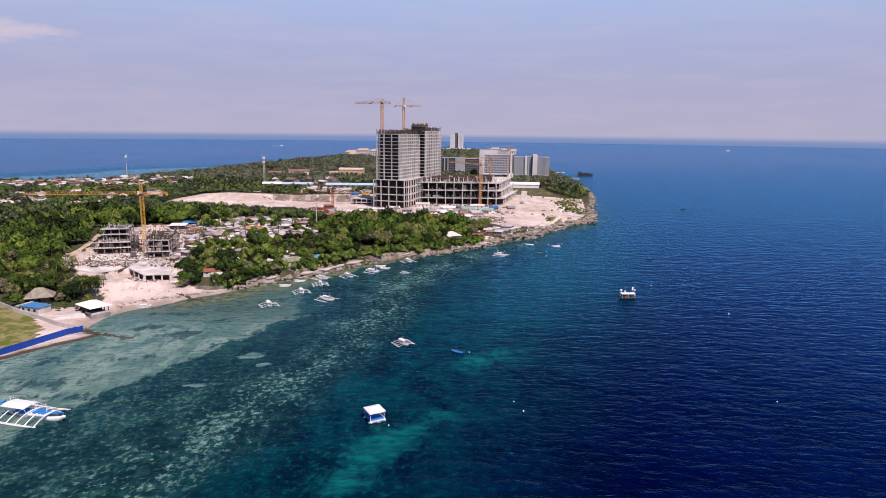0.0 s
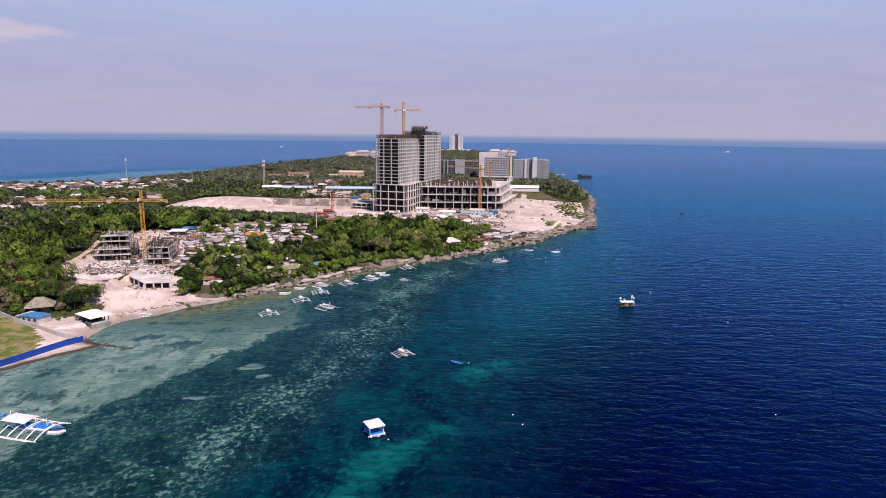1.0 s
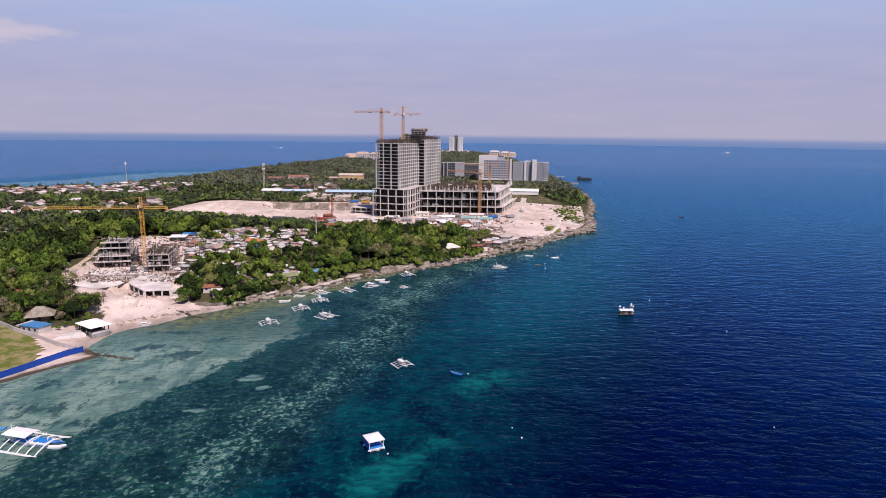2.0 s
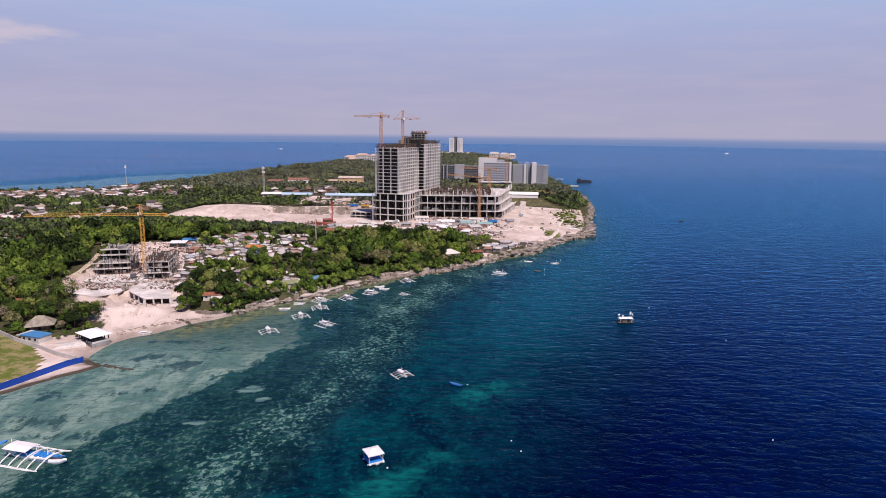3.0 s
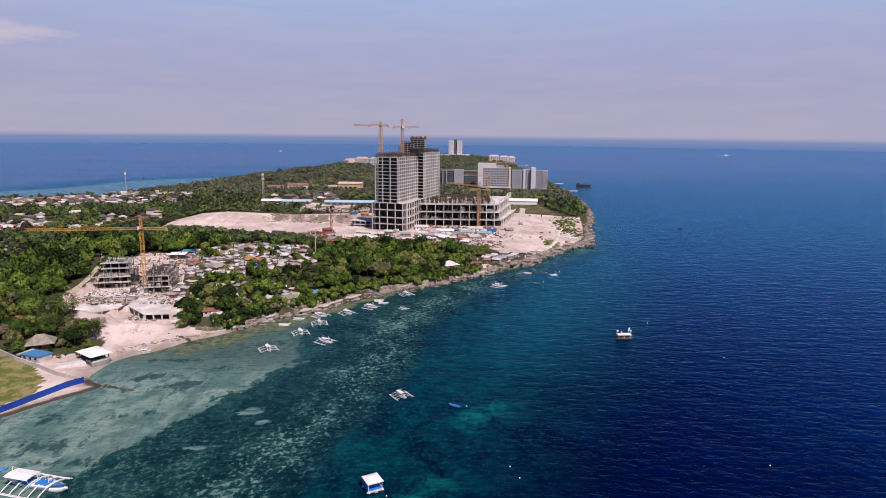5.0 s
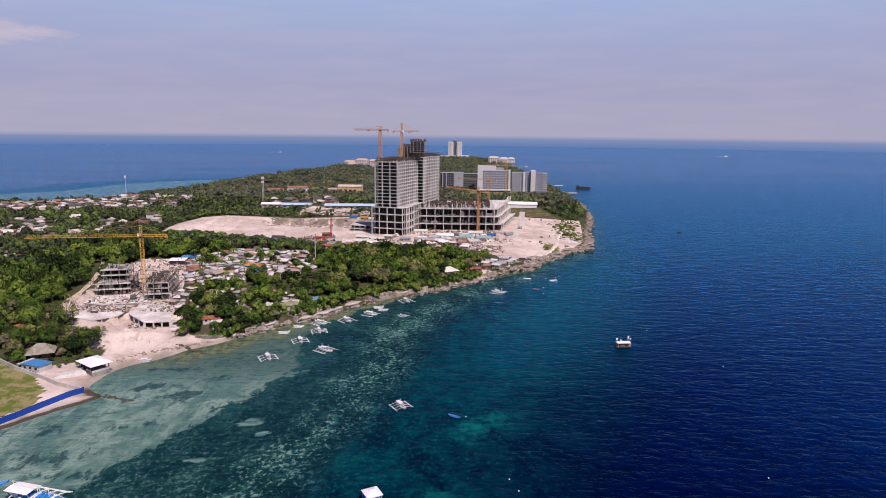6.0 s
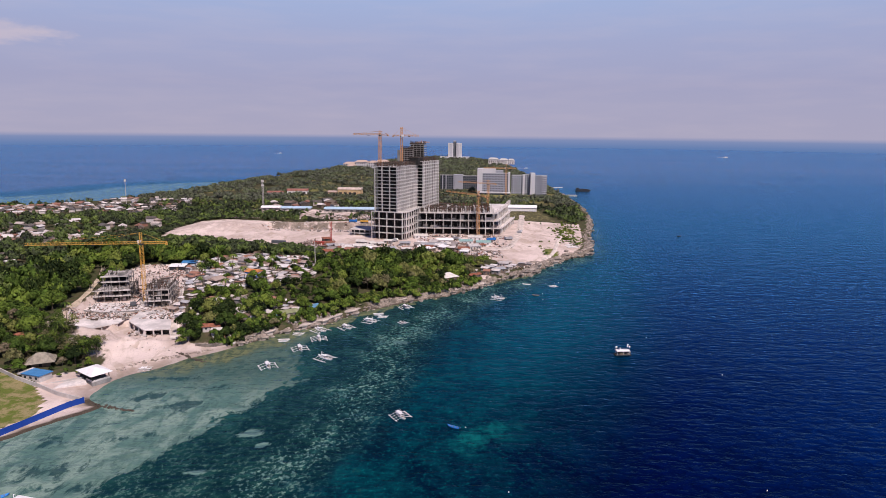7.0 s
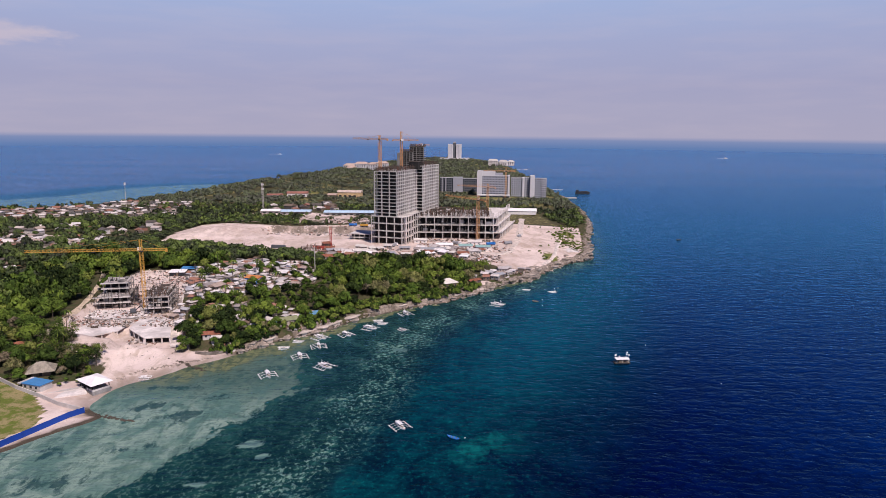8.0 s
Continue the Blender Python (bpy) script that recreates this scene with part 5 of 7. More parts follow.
def build_low_site():
    # sea-front terrace: a slab on columns with open bays under it
    t = thing("terrace_building", "pale concrete terrace slab on columns above the beach", "building")
    t.matrix_world = pose(0, 0, 0)
    zt = 4.75
    plan = [(-160, 315), (-145.8, 300.8), (-133.6, 303), (-146.5, 336), (-163, 333)]
    sh = Shape()
    n = len(plan)
    sh.add([(x, y, zt - 0.5) for x, y in plan] + [(x, y, zt) for x, y in plan], [tuple(reversed(range(n))), tuple(range(n, 2 * n))] + [(i, (i + 1) % n, n + (i + 1) % n, n + i) for i in range(n)])
    part("roof_slab", sh, CONCRETE_PALE, t)
    for (x0, y0), (x1, y1), k in ((plan[0], plan[1], 4), (plan[1], plan[2], 4)):
        for i in range(k):
            f = i / (k - 1) * 0.94 + 0.03
            x, y = x0 + (x1 - x0) * f, y0 + (y1 - y0) * f + 0.5
            part("column", Shape().box(x - 0.3, y - 0.3, 0.3, x + 0.3, y + 0.3, zt - 0.5), CONCRETE_PALE, t)
    # dark sheets just inside the openings, the shade put into their colour
    part("dark_backing", Shape().beam((-157.5, 318, 2.4), (-144.6, 304.6, 2.4), 0.3, 3.7), CONCRETE_DARK, t)
    part("dark_backing", Shape().beam((-144.6, 304.6, 2.4), (-136, 306.2, 2.4), 0.3, 3.7), CONCRETE_DARK, t)
    w = thing("terrace_wing", "low concrete terrace wing with dark openings beside the beach", "building")
    plan = [(-177, 297.5), (-163.8, 312.6), (-164, 320), (-186, 323), (-186, 310)]
    sh = Shape()
    n = len(plan)
    sh.add([(x, y, zt - 0.5) for x, y in plan] + [(x, y, zt - 0.02) for x, y in plan], [tuple(reversed(range(n))), tuple(range(n, 2 * n))] + [(i, (i + 1) % n, n + (i + 1) % n, n + i) for i in range(n)])
    part("roof_slab", sh, CONCRETE_PALE, w)
    for i in range(6):
        f = 0.03 + i * 0.185
        x, y = -177 + 13.2 * f - 0.4, 297.5 + 15.1 * f + 0.4
        part("column", Shape().box(x - 0.25, y - 0.25, 0.2, x + 0.25, y + 0.25, zt - 0.5), CONCRETE_PALE, w)
    part("dark_backing", Shape().beam((-180, 303, 2.2), (-167, 318, 2.2), 0.3, 4.0), CONCRETE_DARK, w)
    # upper yard: one cast slab between the terrace and the two blocks
    u = thing("yard_slab", "broad pale cast concrete slab with a thick edge", "slab")
    plan = [(-194, 333), (-181, 329), (-163.5, 334), (-161, 340.5), (-166, 347), (-180, 349.5), (-197, 348)]
    sh = Shape()
    n = len(plan)
    sh.add([(x, y, 4.2) for x, y in plan] + [(x, y, 5.0) for x, y in plan], [tuple(reversed(range(n))), tuple(range(n, 2 * n))] + [(i, (i + 1) % n, n + (i + 1) % n, n + i) for i in range(n)])
    part("slab", sh, CONCRETE_PALE, u)
    for (x0, y0), (x1, y1) in zip(plan[:2], plan[1:3]):
        part("edge_beam", Shape().beam((x0, y0 - 0.2, 4.9), (x1, y1 - 0.2, 4.9), 0.4, 0.9), CONCRETE_MID, u)
    # low sea wall and broken steps east of the beach
    ROUGH_STONE = plain("rough_stone", (0.22, 0.19, 0.165), 0.95, 0.5, 0.6, 2.5, bump=0.6)
    q = thing("sea_wall", "low broken grey stone wall at the top of the beach", "wall")
    for k, (x0, y0, x1, y1) in enumerate(((-115.5, 288.5, -111.2, 288.0), (-110.9, 288.0, -106.8, 289.0), (-106.4, 289.2, -103.0, 291.4))):
        part("wall_panel", Shape().beam((x0, y0, 1.5), (x1, y1, 1.5), 0.6, 1.7 - 0.25 * k), ROUGH_STONE, q)
        part("pier", Shape().box(x0 - 0.35, y0 - 0.45, 0.2, x0 + 0.35, y0 + 0.35, 2.6), ROUGH_STONE, q)
    # stepped block at the back
    b = thing("stepped_block", "stepped grey concrete block with open storeys, under construction", "building")
    b.matrix_world = pose(-196, 351, 4.9, 0, 0, 13)
    frame_block(b, 0, 17, 0, 22, [0, 3.2, 6.4], 4, 3, 0.5, 0.35, walls=False, mat=SITE_CONCRETE)
    frame_block(b, 2, 15, 8, 24, [6.4, 9.6, 12.8], 3, 3, 0.5, 0.35, walls=False, mat=SITE_CONCRETE)
    part("dark_backing", Shape().box(0.5, 5, 0, 16.5, 5.25, 6), CONCRETE_DARK, b)
    part("dark_backing", Shape().box(2.5, 12, 6.4, 14.5, 12.25, 12.4), CONCRETE_DARK, b)
    for z in (3.2, 6.4):
        part("balcony_edge", Shape().box(-1.2, -1.6, z - 0.2, 18.5, 0, z + 0.35), CONCRETE, b)
    for z in (9.6, 12.8):
        part("balcony_edge", Shape().box(1.2, 6.8, z - 0.25, 16, 8, z + 0.3), CONCRETE, b)
    for i in range(3):
        part("roof_opening_kerb", Shape().box(4 + i * 3.4, 13, 12.8, 6.4 + i * 3.4, 19, 13.1), CONCRETE_DARK, b)
    for i in range(8):
        part("prop", Shape().beam((17.8, 1 + i * 2.8, 0), (17.8, 1 + i * 2.8, 7 + rnd.uniform(0, 4)), 0.16), FORMWORK, b)
    c = thing("frame_block", "grey concrete frame of three storeys with props on top", "building")
    c.matrix_world = pose(-163, 341.5, 4.9, 0, 0, 12)
    frame_block(c, 0, 12, 0, 24, [0, 3.2, 6.4, 9.4], 3, 4, 0.5, 0.4, walls=False, mat=SITE_CONCRETE)
    part("dark_backing", Shape().box(0.5, 4, 0, 11.5, 4.25, 9.0), CONCRETE_DARK, c)
    formwork_deck(c, 0.3, 11.6, 1, 23, 9.4, 2.4, 9)
    part("side_slab", Shape().box(-1.2, -0.8, 3.1, 13, 0, 3.5), CONCRETE_PALE, c)
    # half-built upper works on both blocks
    for own, a0, a1, b0, b1, top in ((b, 2, 15, 8, 24, 12.8), (c, 0, 12, 1, 23, 9.4), (b, 0, 17, 0, 7, 6.4)):
        for i in range(14):
            x, y, hh = rnd.uniform(a0, a1), rnd.uniform(b0, b1), rnd.uniform(0.8, 3.0)
            part("starter_column", Shape().box(x - 0.18, y - 0.18, top, x + 0.18, y + 0.18, top + hh), rnd.choice((CONCRETE, CONCRETE_MID, FORMWORK)), own)
        for i in range(7):
            x, y = rnd.uniform(a0, a1 - 3), rnd.uniform(b0, b1 - 2)
            part("half_wall", Shape().box(x, y, top, x + rnd.uniform(1.5, 3), y + 0.25, top + rnd.uniform(0.6, 1.8)), rnd.choice((CONCRETE_PALE, CONCRETE_MID)), own)
    for i in range(16):
        own, w_, n_ = (b, 17, 2) if i % 2 else (c, 12, 3)
        x, z = rnd.uniform(0.5, w_ - 3), 3.2 * rnd.randrange(n_)
        part("infill_panel", Shape().box(x, 0.7, z, x + rnd.uniform(1, 2.8), 0.95, z + rnd.uniform(0.8, 2.6)), rnd.choice((CONCRETE_PALE, CONCRETE_MID, FORMWORK)), own)
    # stub walls, props and stacked timber on the terrace
    for i in range(46):
        x, y = rnd.uniform(-196, -150), rnd.uniform(314, 347)
        if rnd.random() < 0.5:
            o = thing("timber_stack", "stack of weathered shuttering timber on pale concrete", "timber stack", "timber stacks")
            part("timber", Shape().box(-rnd.uniform(0.8, 2.2), -0.5, 0, rnd.uniform(0.8, 2.2), 0.5, rnd.uniform(0.3, 0.9)), rnd.choice((WOOD, FORMWORK, WHITE, CONCRETE)), o)
        else:
            o = thing("starter_column", "short concrete column with rusty starter bars", "column", "starter columns")
            hh = rnd.uniform(0.8, 2.6)
            part("stub", Shape().box(-0.25, -0.25, 0, 0.25, 0.25, hh), CONCRETE, o)
            for dx in (-0.15, 0.15):
                part("starter_bar", Shape().beam((dx, dx, hh), (dx, dx, hh + 1.2), 0.07), STEEL_RUST, o)
        o.matrix_world = pose(x, y, ground_z(x, y) - 0.03, 0, 0, rnd.uniform(0, 180))
    for i in range(26):
        x, y = rnd.uniform(-178, -150), rnd.uniform(380, 438)
        o = thing("timber_prop", "tall raw timber prop standing on site", "post", "timber props")
        part("post", Shape().tube([(0, 0, -0.3), (0, 0, rnd.uniform(3, 6.5))], [0.16, 0.12], 6), FORMWORK, o)
        o.matrix_world = pose(x, y, ground_z(x, y))
    for k, (x, y, rz, l) in enumerate(((-197.5, 349, 13, 17), (-178, 356, 100, 16), (-163.5, 340, 12, 12), (-150, 345, 100, 18), (-166, 352, 100, 16), (-186, 372, 13, 18))):
        sc = thing("scaffold", "thin grey scaffold poles against raw concrete", "scaffold", "scaffolds")
        sc.matrix_world = pose(x, y, 4.7, 0, 0, rz)
        for i in range(int(l // 1.8) + 1):
            part("standard", Shape().beam((i * 1.8, 0, 0), (i * 1.8, 0, rnd.uniform(8.5, 12.5)), 0.12), CONCRETE_DARK, sc)
        for z in (2.4, 4.8, 7.2, 9.4):
            part("ledger", Shape().beam((0, 0, z), (l, 0, z + rnd.uniform(-0.2, 0.2)), 0.12), FORMWORK, sc)
    g = thing("digger", "dark excavator parked on the terrace", "excavator")
    g.matrix_world = pose(-171, 343, 4.8, 0, 0, 30)
    part("tracks", Shape().box(-1.6, -1.3, 0, 1.6, 1.3, 0.8), DARK, g)
    part("body", Shape().box(-1.5, -1.1, 0.8, 1.2, 1.1, 2.6), HOTEL_GREY, g)
    part("boom", Shape().beam((1, 0, 1.6), (4, 0, 4), 0.4).beam((4, 0, 4), (5.4, 0, 1.4), 0.3), DARK, g)


build_low_site()


def build_track(name, label, plan, wide, colour):
    """A worn strip of earth lying just above the ground."""
    m = plain(name + "_earth", colour, 0.95, 0.35, 0.3, 1.2, bump=0.3)
    line = rounded(plan, 2, False)
    s, rows = Shape(), []
    for i in range(len(line)):
        a, b = line[max(i - 1, 0)], line[min(i + 1, len(line) - 1)]
        n = Vector((-(b[1] - a[1]), b[0] - a[0])).normalized()
        w = wide + 0.17 * wide * math.sin(i * 1.7)
        row = []
        for f in (-1.0, -0.5, 0.0, 0.5, 1.0):
            x, y = line[i][0] + n.x * w * f, line[i][1] + n.y * w * f
            row.append((x, y, ground_z(x, y) + (0.4 if abs(f) < 1 else 0.05)))
        rows.append(row)
    s.loft(rows, False, False)
    tagged(new(name, s.mesh(name, m)), label, "track", kind="structure")


build_track("dirt_track", "narrow worn track of tan earth beside the building site", TRACK, 1.5, (0.56, 0.45, 0.34))
build_track("site_road", "pale bare road along the edge of the low building site", SITE_ROAD, 1.9, (0.64, 0.56, 0.52))
build_track("haul_road", "pale haul road curving over the sand of the headland", [(93, 728), (84, 664), (77, 615), (66, 555), (53, 519), (40, 522), (22, 526)], 3.2, (0.60, 0.51, 0.46))
build_track("sand_path", "worn path over the sand towards the rocks", [(125, 638), (111, 588), (100, 542), (92, 512), (80, 490)], 1.8, (0.66, 0.57, 0.52))
pad = thing("concrete_pad", "bare pale concrete pad above the headland rocks", "slab")
pad.matrix_world = pose(113, 549, ground_z(113, 549) - 0.1, 0, 0, 12)
part("slab", Shape().box(-5, -9, -1.2, 5, 9, 0.35), CONCRETE_PALE, pad)
part("low_wall", Shape().box(4.6, -9, 0.35, 5, 9, 0.9), CONCRETE, pad)


def build_beach_front():
    f = thing("site_fence", "long bright blue sheet fence along the rocky foreshore", "fence")
    p0, p1 = Vector((-171, 148, 0)), Vector((-133.6, 226, 0))
    n = 34
    for i in range(n):
        a, b = p0.lerp(p1, i / n), p0.lerp(p1, (i + 0.985) / n)
        za = ground_z(*p0.lerp(p1, (i + 0.5) / n).xy) - 0.3
        part("panel", Shape().beam((a.x, a.y, za + 1.3), (b.x, b.y, za + 1.3), 0.08, 2.5), BLUE_FENCE, f)
        part("post", Shape().box(a.x - 0.35, a.y - 0.06, za, a.x - 0.22, a.y + 0.06, za + 2.4), DARK, f)
    w = thing("garden_wall", "low grey concrete wall round the lawn", "wall")
    line = [(-210, 262), (-181, 246.5), (-168, 239.5), (-156, 235), (-146, 230), (-134, 226.5)]
    for (x0, y0), (x1, y1) in zip(line[:-1], line[1:]):
        z0, z1 = ground_z(x0, y0), ground_z(x1, y1)
        part("wall_panel", Shape().beam((x0, y0, z0 + 0.7), (x1, y1, z1 + 0.7), 0.3, 1.8), CONCRETE, w)
    p = thing("beach_pavilion", "open beach pavilion with a white hipped sheet roof", "pavilion")
    p.matrix_world = pose(-141, 247, 1.5, 0, 0, -36) @ Matrix.Scale(0.9, 4)
    TAKEN.append((-141, 247, 8))
    part("plinth", Shape().box(-6, -4, -1.4, 6, 4, 0.4), CONCRETE_MID, p)
    part("low_wall", Shape().box(0.4, -3.8, 0.4, 5.8, -3.6, 1.2), CONCRETE, p)
    part("low_wall", Shape().box(5.6, -3.6, 0.4, 5.8, 3.8, 1.2), CONCRETE, p)
    part("room", Shape().box(-5.4, -3.4, 0.4, 0.2, 3.4, 3.0), CONCRETE_DARK, p, "dark inner room")
    for x in (-5.6, -1.9, 1.9, 5.6):
        for y in (-3.7, 3.7):
            part("post", Shape().box(x - 0.15, y - 0.15, 0.4, x + 0.15, y + 0.15, 3.6), CONCRETE_DARK, p)
    v = [(-7.2, -4.9, 3.5), (7.2, -4.9, 3.5), (7.2, 4.9, 3.5), (-7.2, 4.9, 3.5)]
    part("roof", Shape().add(v + [(a, b, c + 0.15) for a, b, c in v] + [(-1.2, 0, 5.6), (1.2, 0, 5.6)], [(3, 2, 1, 0), (0, 1, 5, 4), (1, 2, 6, 5), (2, 3, 7, 6), (3, 0, 4, 7), (4, 5, 9, 8), (5, 6, 9), (6, 7, 8, 9), (7, 4, 8)]), WHITE_ROOF, p)
    h = thing("thatched_hut", "hut with a steep grey-brown thatched hip roof", "hut")
    h.matrix_world = pose(-167.5, 255, ground_z(-167.5, 255), 0, 0, 25) @ Matrix.Scale(0.86, 4)
    TAKEN.append((-167.5, 255, 8))
    part("room", Shape().box(-4, -3.4, -0.4, 4, 3.4, 2.6), WOOD, h)
    v = [(-6.4, -5.4, 2.3), (6.4, -5.4, 2.3), (6.4, 5.4, 2.3), (-6.4, 5.4, 2.3)]
    part("roof", Shape().add(v + [(-1.6, 0, 6.4), (1.6, 0, 6.4)], [(3, 2, 1, 0), (0, 1, 5, 4), (1, 2, 5), (2, 3, 4, 5), (3, 0, 4)]), THATCH, h)
    part("doorway", Shape().box(-0.6, -3.5, 0, 0.6, -3.38, 2.1), DARK, h)
    b = thing("blue_roof_house", "flat-roofed house with a bright blue roof beside the beach", "house")
    b.matrix_world = pose(-162, 243.2, ground_z(-162, 243.2) - 0.1, 0, 0, -18) @ Matrix.Scale(0.85, 4)
    TAKEN.append((-162, 243.2, 8))
    part("wall", Shape().box(-5.5, -3.4, -0.8, 5.5, 3.4, 2.6), CONCRETE, b)
    part("roof", Shape().box(-5.7, -3.7, 2.6, 6.0, 3.7, 2.85), BLUE_ROOF, b)
    part("parapet", Shape().box(-7.5, -4.1, 2.2, -5.7, 4.1, 2.8), CONCRETE, b)
    for x in (-3.4, 0, 3.4):
        part("window", Shape().box(x - 0.7, -3.46, 0.8, x + 0.7, -3.36, 1.9), GLASS_DARK, b)
    for x, y, w_, d_, roof, lab in ((-186, 292, 7, 5, THATCH, "thatched garden hut among trees"), (-190, 276, 8, 6, RUST_ROOF, "low rusty-roofed hut among trees")):
        one_house(x, y, 10, lab, w_, d_, 2.4, 1.6, roof, WOOD, hip=True)
    # ramp and steps to the beach, low walls
    r = thing("slipway", "pale concrete slipway across the beach", "slipway")
    r.matrix_world = pose(-150, 240, ground_z(-150, 240) - 0.1, 0, 0, 35)
    part("slab", Shape().box(-5, -3.4, -0.6, 8, 2.4, 0.25), CONCRETE_PALE, r)
    part("kerb", Shape().box(-6, 2.4, -0.4, 9, 2.7, 0.9), CONCRETE, r)


build_beach_front()


def pole(x, y, h, label, lattice_w=0.0, name="radio_mast"):
    t = thing(name, label, "mast")
    t.matrix_world = pose(x, y, ground_z(x, y) - 0.2)
    if lattice_w:
        part("mast", lattice(Shape(), (0, 0, 0), (0, 0, h), lattice_w, lattice_w * 1.6, 0.2, 0.13), CONCRETE, t)
        for z in (h * 0.75, h * 0.9):
            part("antenna", Shape().box(-lattice_w, -0.4, z, lattice_w, 0.4, z + 2.2), WHITE, t)
    else:
        part("shaft", Shape().tube([(0, 0, 0), (0, 0, h)], [0.35, 0.22], 8), CONCRETE, t)
        if name == "power_pole":
            part("crossarm", Shape().box(-1.3, -0.1, h - 1.2, 1.3, 0.1, h - 0.95), WOOD, t)
            for k in (-1.1, 0, 1.1):
                part("insulator", Shape().tube([(k, 0, h - 0.95), (k, 0, h - 0.6)], [0.09, 0.07], 6), WHITE, t)
        else:
            for k in range(3):
                a = k * 2.1
                part("antenna", Shape().box(-0.7 + 0.7 * k - 0.22, -0.3, h - 3.2, -0.7 + 0.7 * k + 0.22, 0.3, h - 0.6 + 0.4 * k), WHITE, t)


pole(-384, 770, 34, "tall grey telephone mast with a white head among roofs")
pole(-222, 786, 34, "pale lattice radio mast among trees", 1.6)
pole(-89, 441, 17, "grey concrete power pole in the village", name="power_pole")


def debris(name, label, plans, n, seed, big=1.0):
    """Scrap, boards and rubble too small to count, joined."""
    r = random.Random(seed)
    s = Shape()
    for plan in plans:
        for _ in range(n):
            x, y = plan[0] + r.uniform(-1, 1) * plan[2], plan[1] + r.uniform(-1, 1) * plan[3]
            z = ground_z(x, y)
            a, l = r.uniform(0, math.pi), r.uniform(0.25, 1.5) * big
            hh = r.uniform(0.12, 0.9) * big
            s.beam((x - math.cos(a) * l, y - math.sin(a) * l, z + hh * 0.4), (x + math.cos(a) * l, y + math.sin(a) * l, z + hh * 0.4 + r.uniform(-0.2, 0.5)), r.uniform(0.15, 0.9) * big, hh)
    ob = new(name, s.mesh(name, SCRAP))
    return tagged(ob, label, "debris", kind="stuff")


debris("site_rubble", "boards, rubble and scrap strewn over the low building site", [(-178, 324, 16, 6), (-176, 340, 18, 8), (-172, 380, 16, 26), (-186, 420, 24, 16), (-148, 320, 8, 20), (-166, 400, 10, 34)], 330, 61, 0.8)
debris("beach_rubble", "stones, boards and sand clods on the upper beach", [(-143, 288, 9, 7), (-131, 282, 9, 6)], 26, 64, 0.3)
debris("yard_scrap", "scrap, timber and stores along the front of the podium site", [(-20, 503, 44, 14), (20, 540, 40, 14), (30, 502, 20, 12), (-80, 503, 26, 10), (-96, 514, 20, 8), (20, 568, 44, 5), (-120, 640, 60, 14), (-90, 690, 40, 20)], 230, 62, 1.2)
debris("shore_clutter", "crates, nets and timber lying on the rocks of the shore", [(40, 452, 12, 12), (56, 462, 8, 8), (14, 412, 10, 8), (-104, 297, 7, 4), (-92, 309, 7, 4), (-80, 321, 7, 4), (-67, 333, 7, 4)], 45, 63)

basement = thing("basement_frame", "low open concrete basement beside the high-rise", "building")
basement.matrix_world = pose(-84, 572, ground_z(-84, 572) - 2.0, 0, 0, -12)
frame_block(basement, 0, 20, 0, 22, [0, 4.2, 7.4], 4, 3, 0.6, 0.5, walls=False)
part("dark_backing", Shape().box(0.5, 6, 0, 19.5, 6.3, 7), CONCRETE_DARK, basement)
# ---- boats ----


def hull_shape(l, beam, depth, draft, sheer=0.35, sharp=2.0, n=11):
    """A slim double-ended hull, open on top, with thickness in its rails."""
    rings = []
    for i in range(n):
        u = -1 + 2 * i / (n - 1)
        w = max(0.03, beam / 2 * (1 - abs(u) ** sharp))
        top = depth + sheer * abs(u) ** 3
        keel = -draft + (top + draft) * 0.9 * abs(u) ** 7
        x = u * l / 2
        rings.append([(x, -w, top), (x, -w * 0.86, keel * 0.5 + top * 0.2), (x, -w * 0.35, keel), (x, w * 0.35, keel), (x, w * 0.86, keel * 0.5 + top * 0.2), (x, w, top), (x, w * 0.82, top), (x, w * 0.6, max(0.1, keel + 0.15)), (x, -w * 0.6, max(0.1, keel + 0.15)), (x, -w * 0.82, top)])
    return Shape().loft(rings)


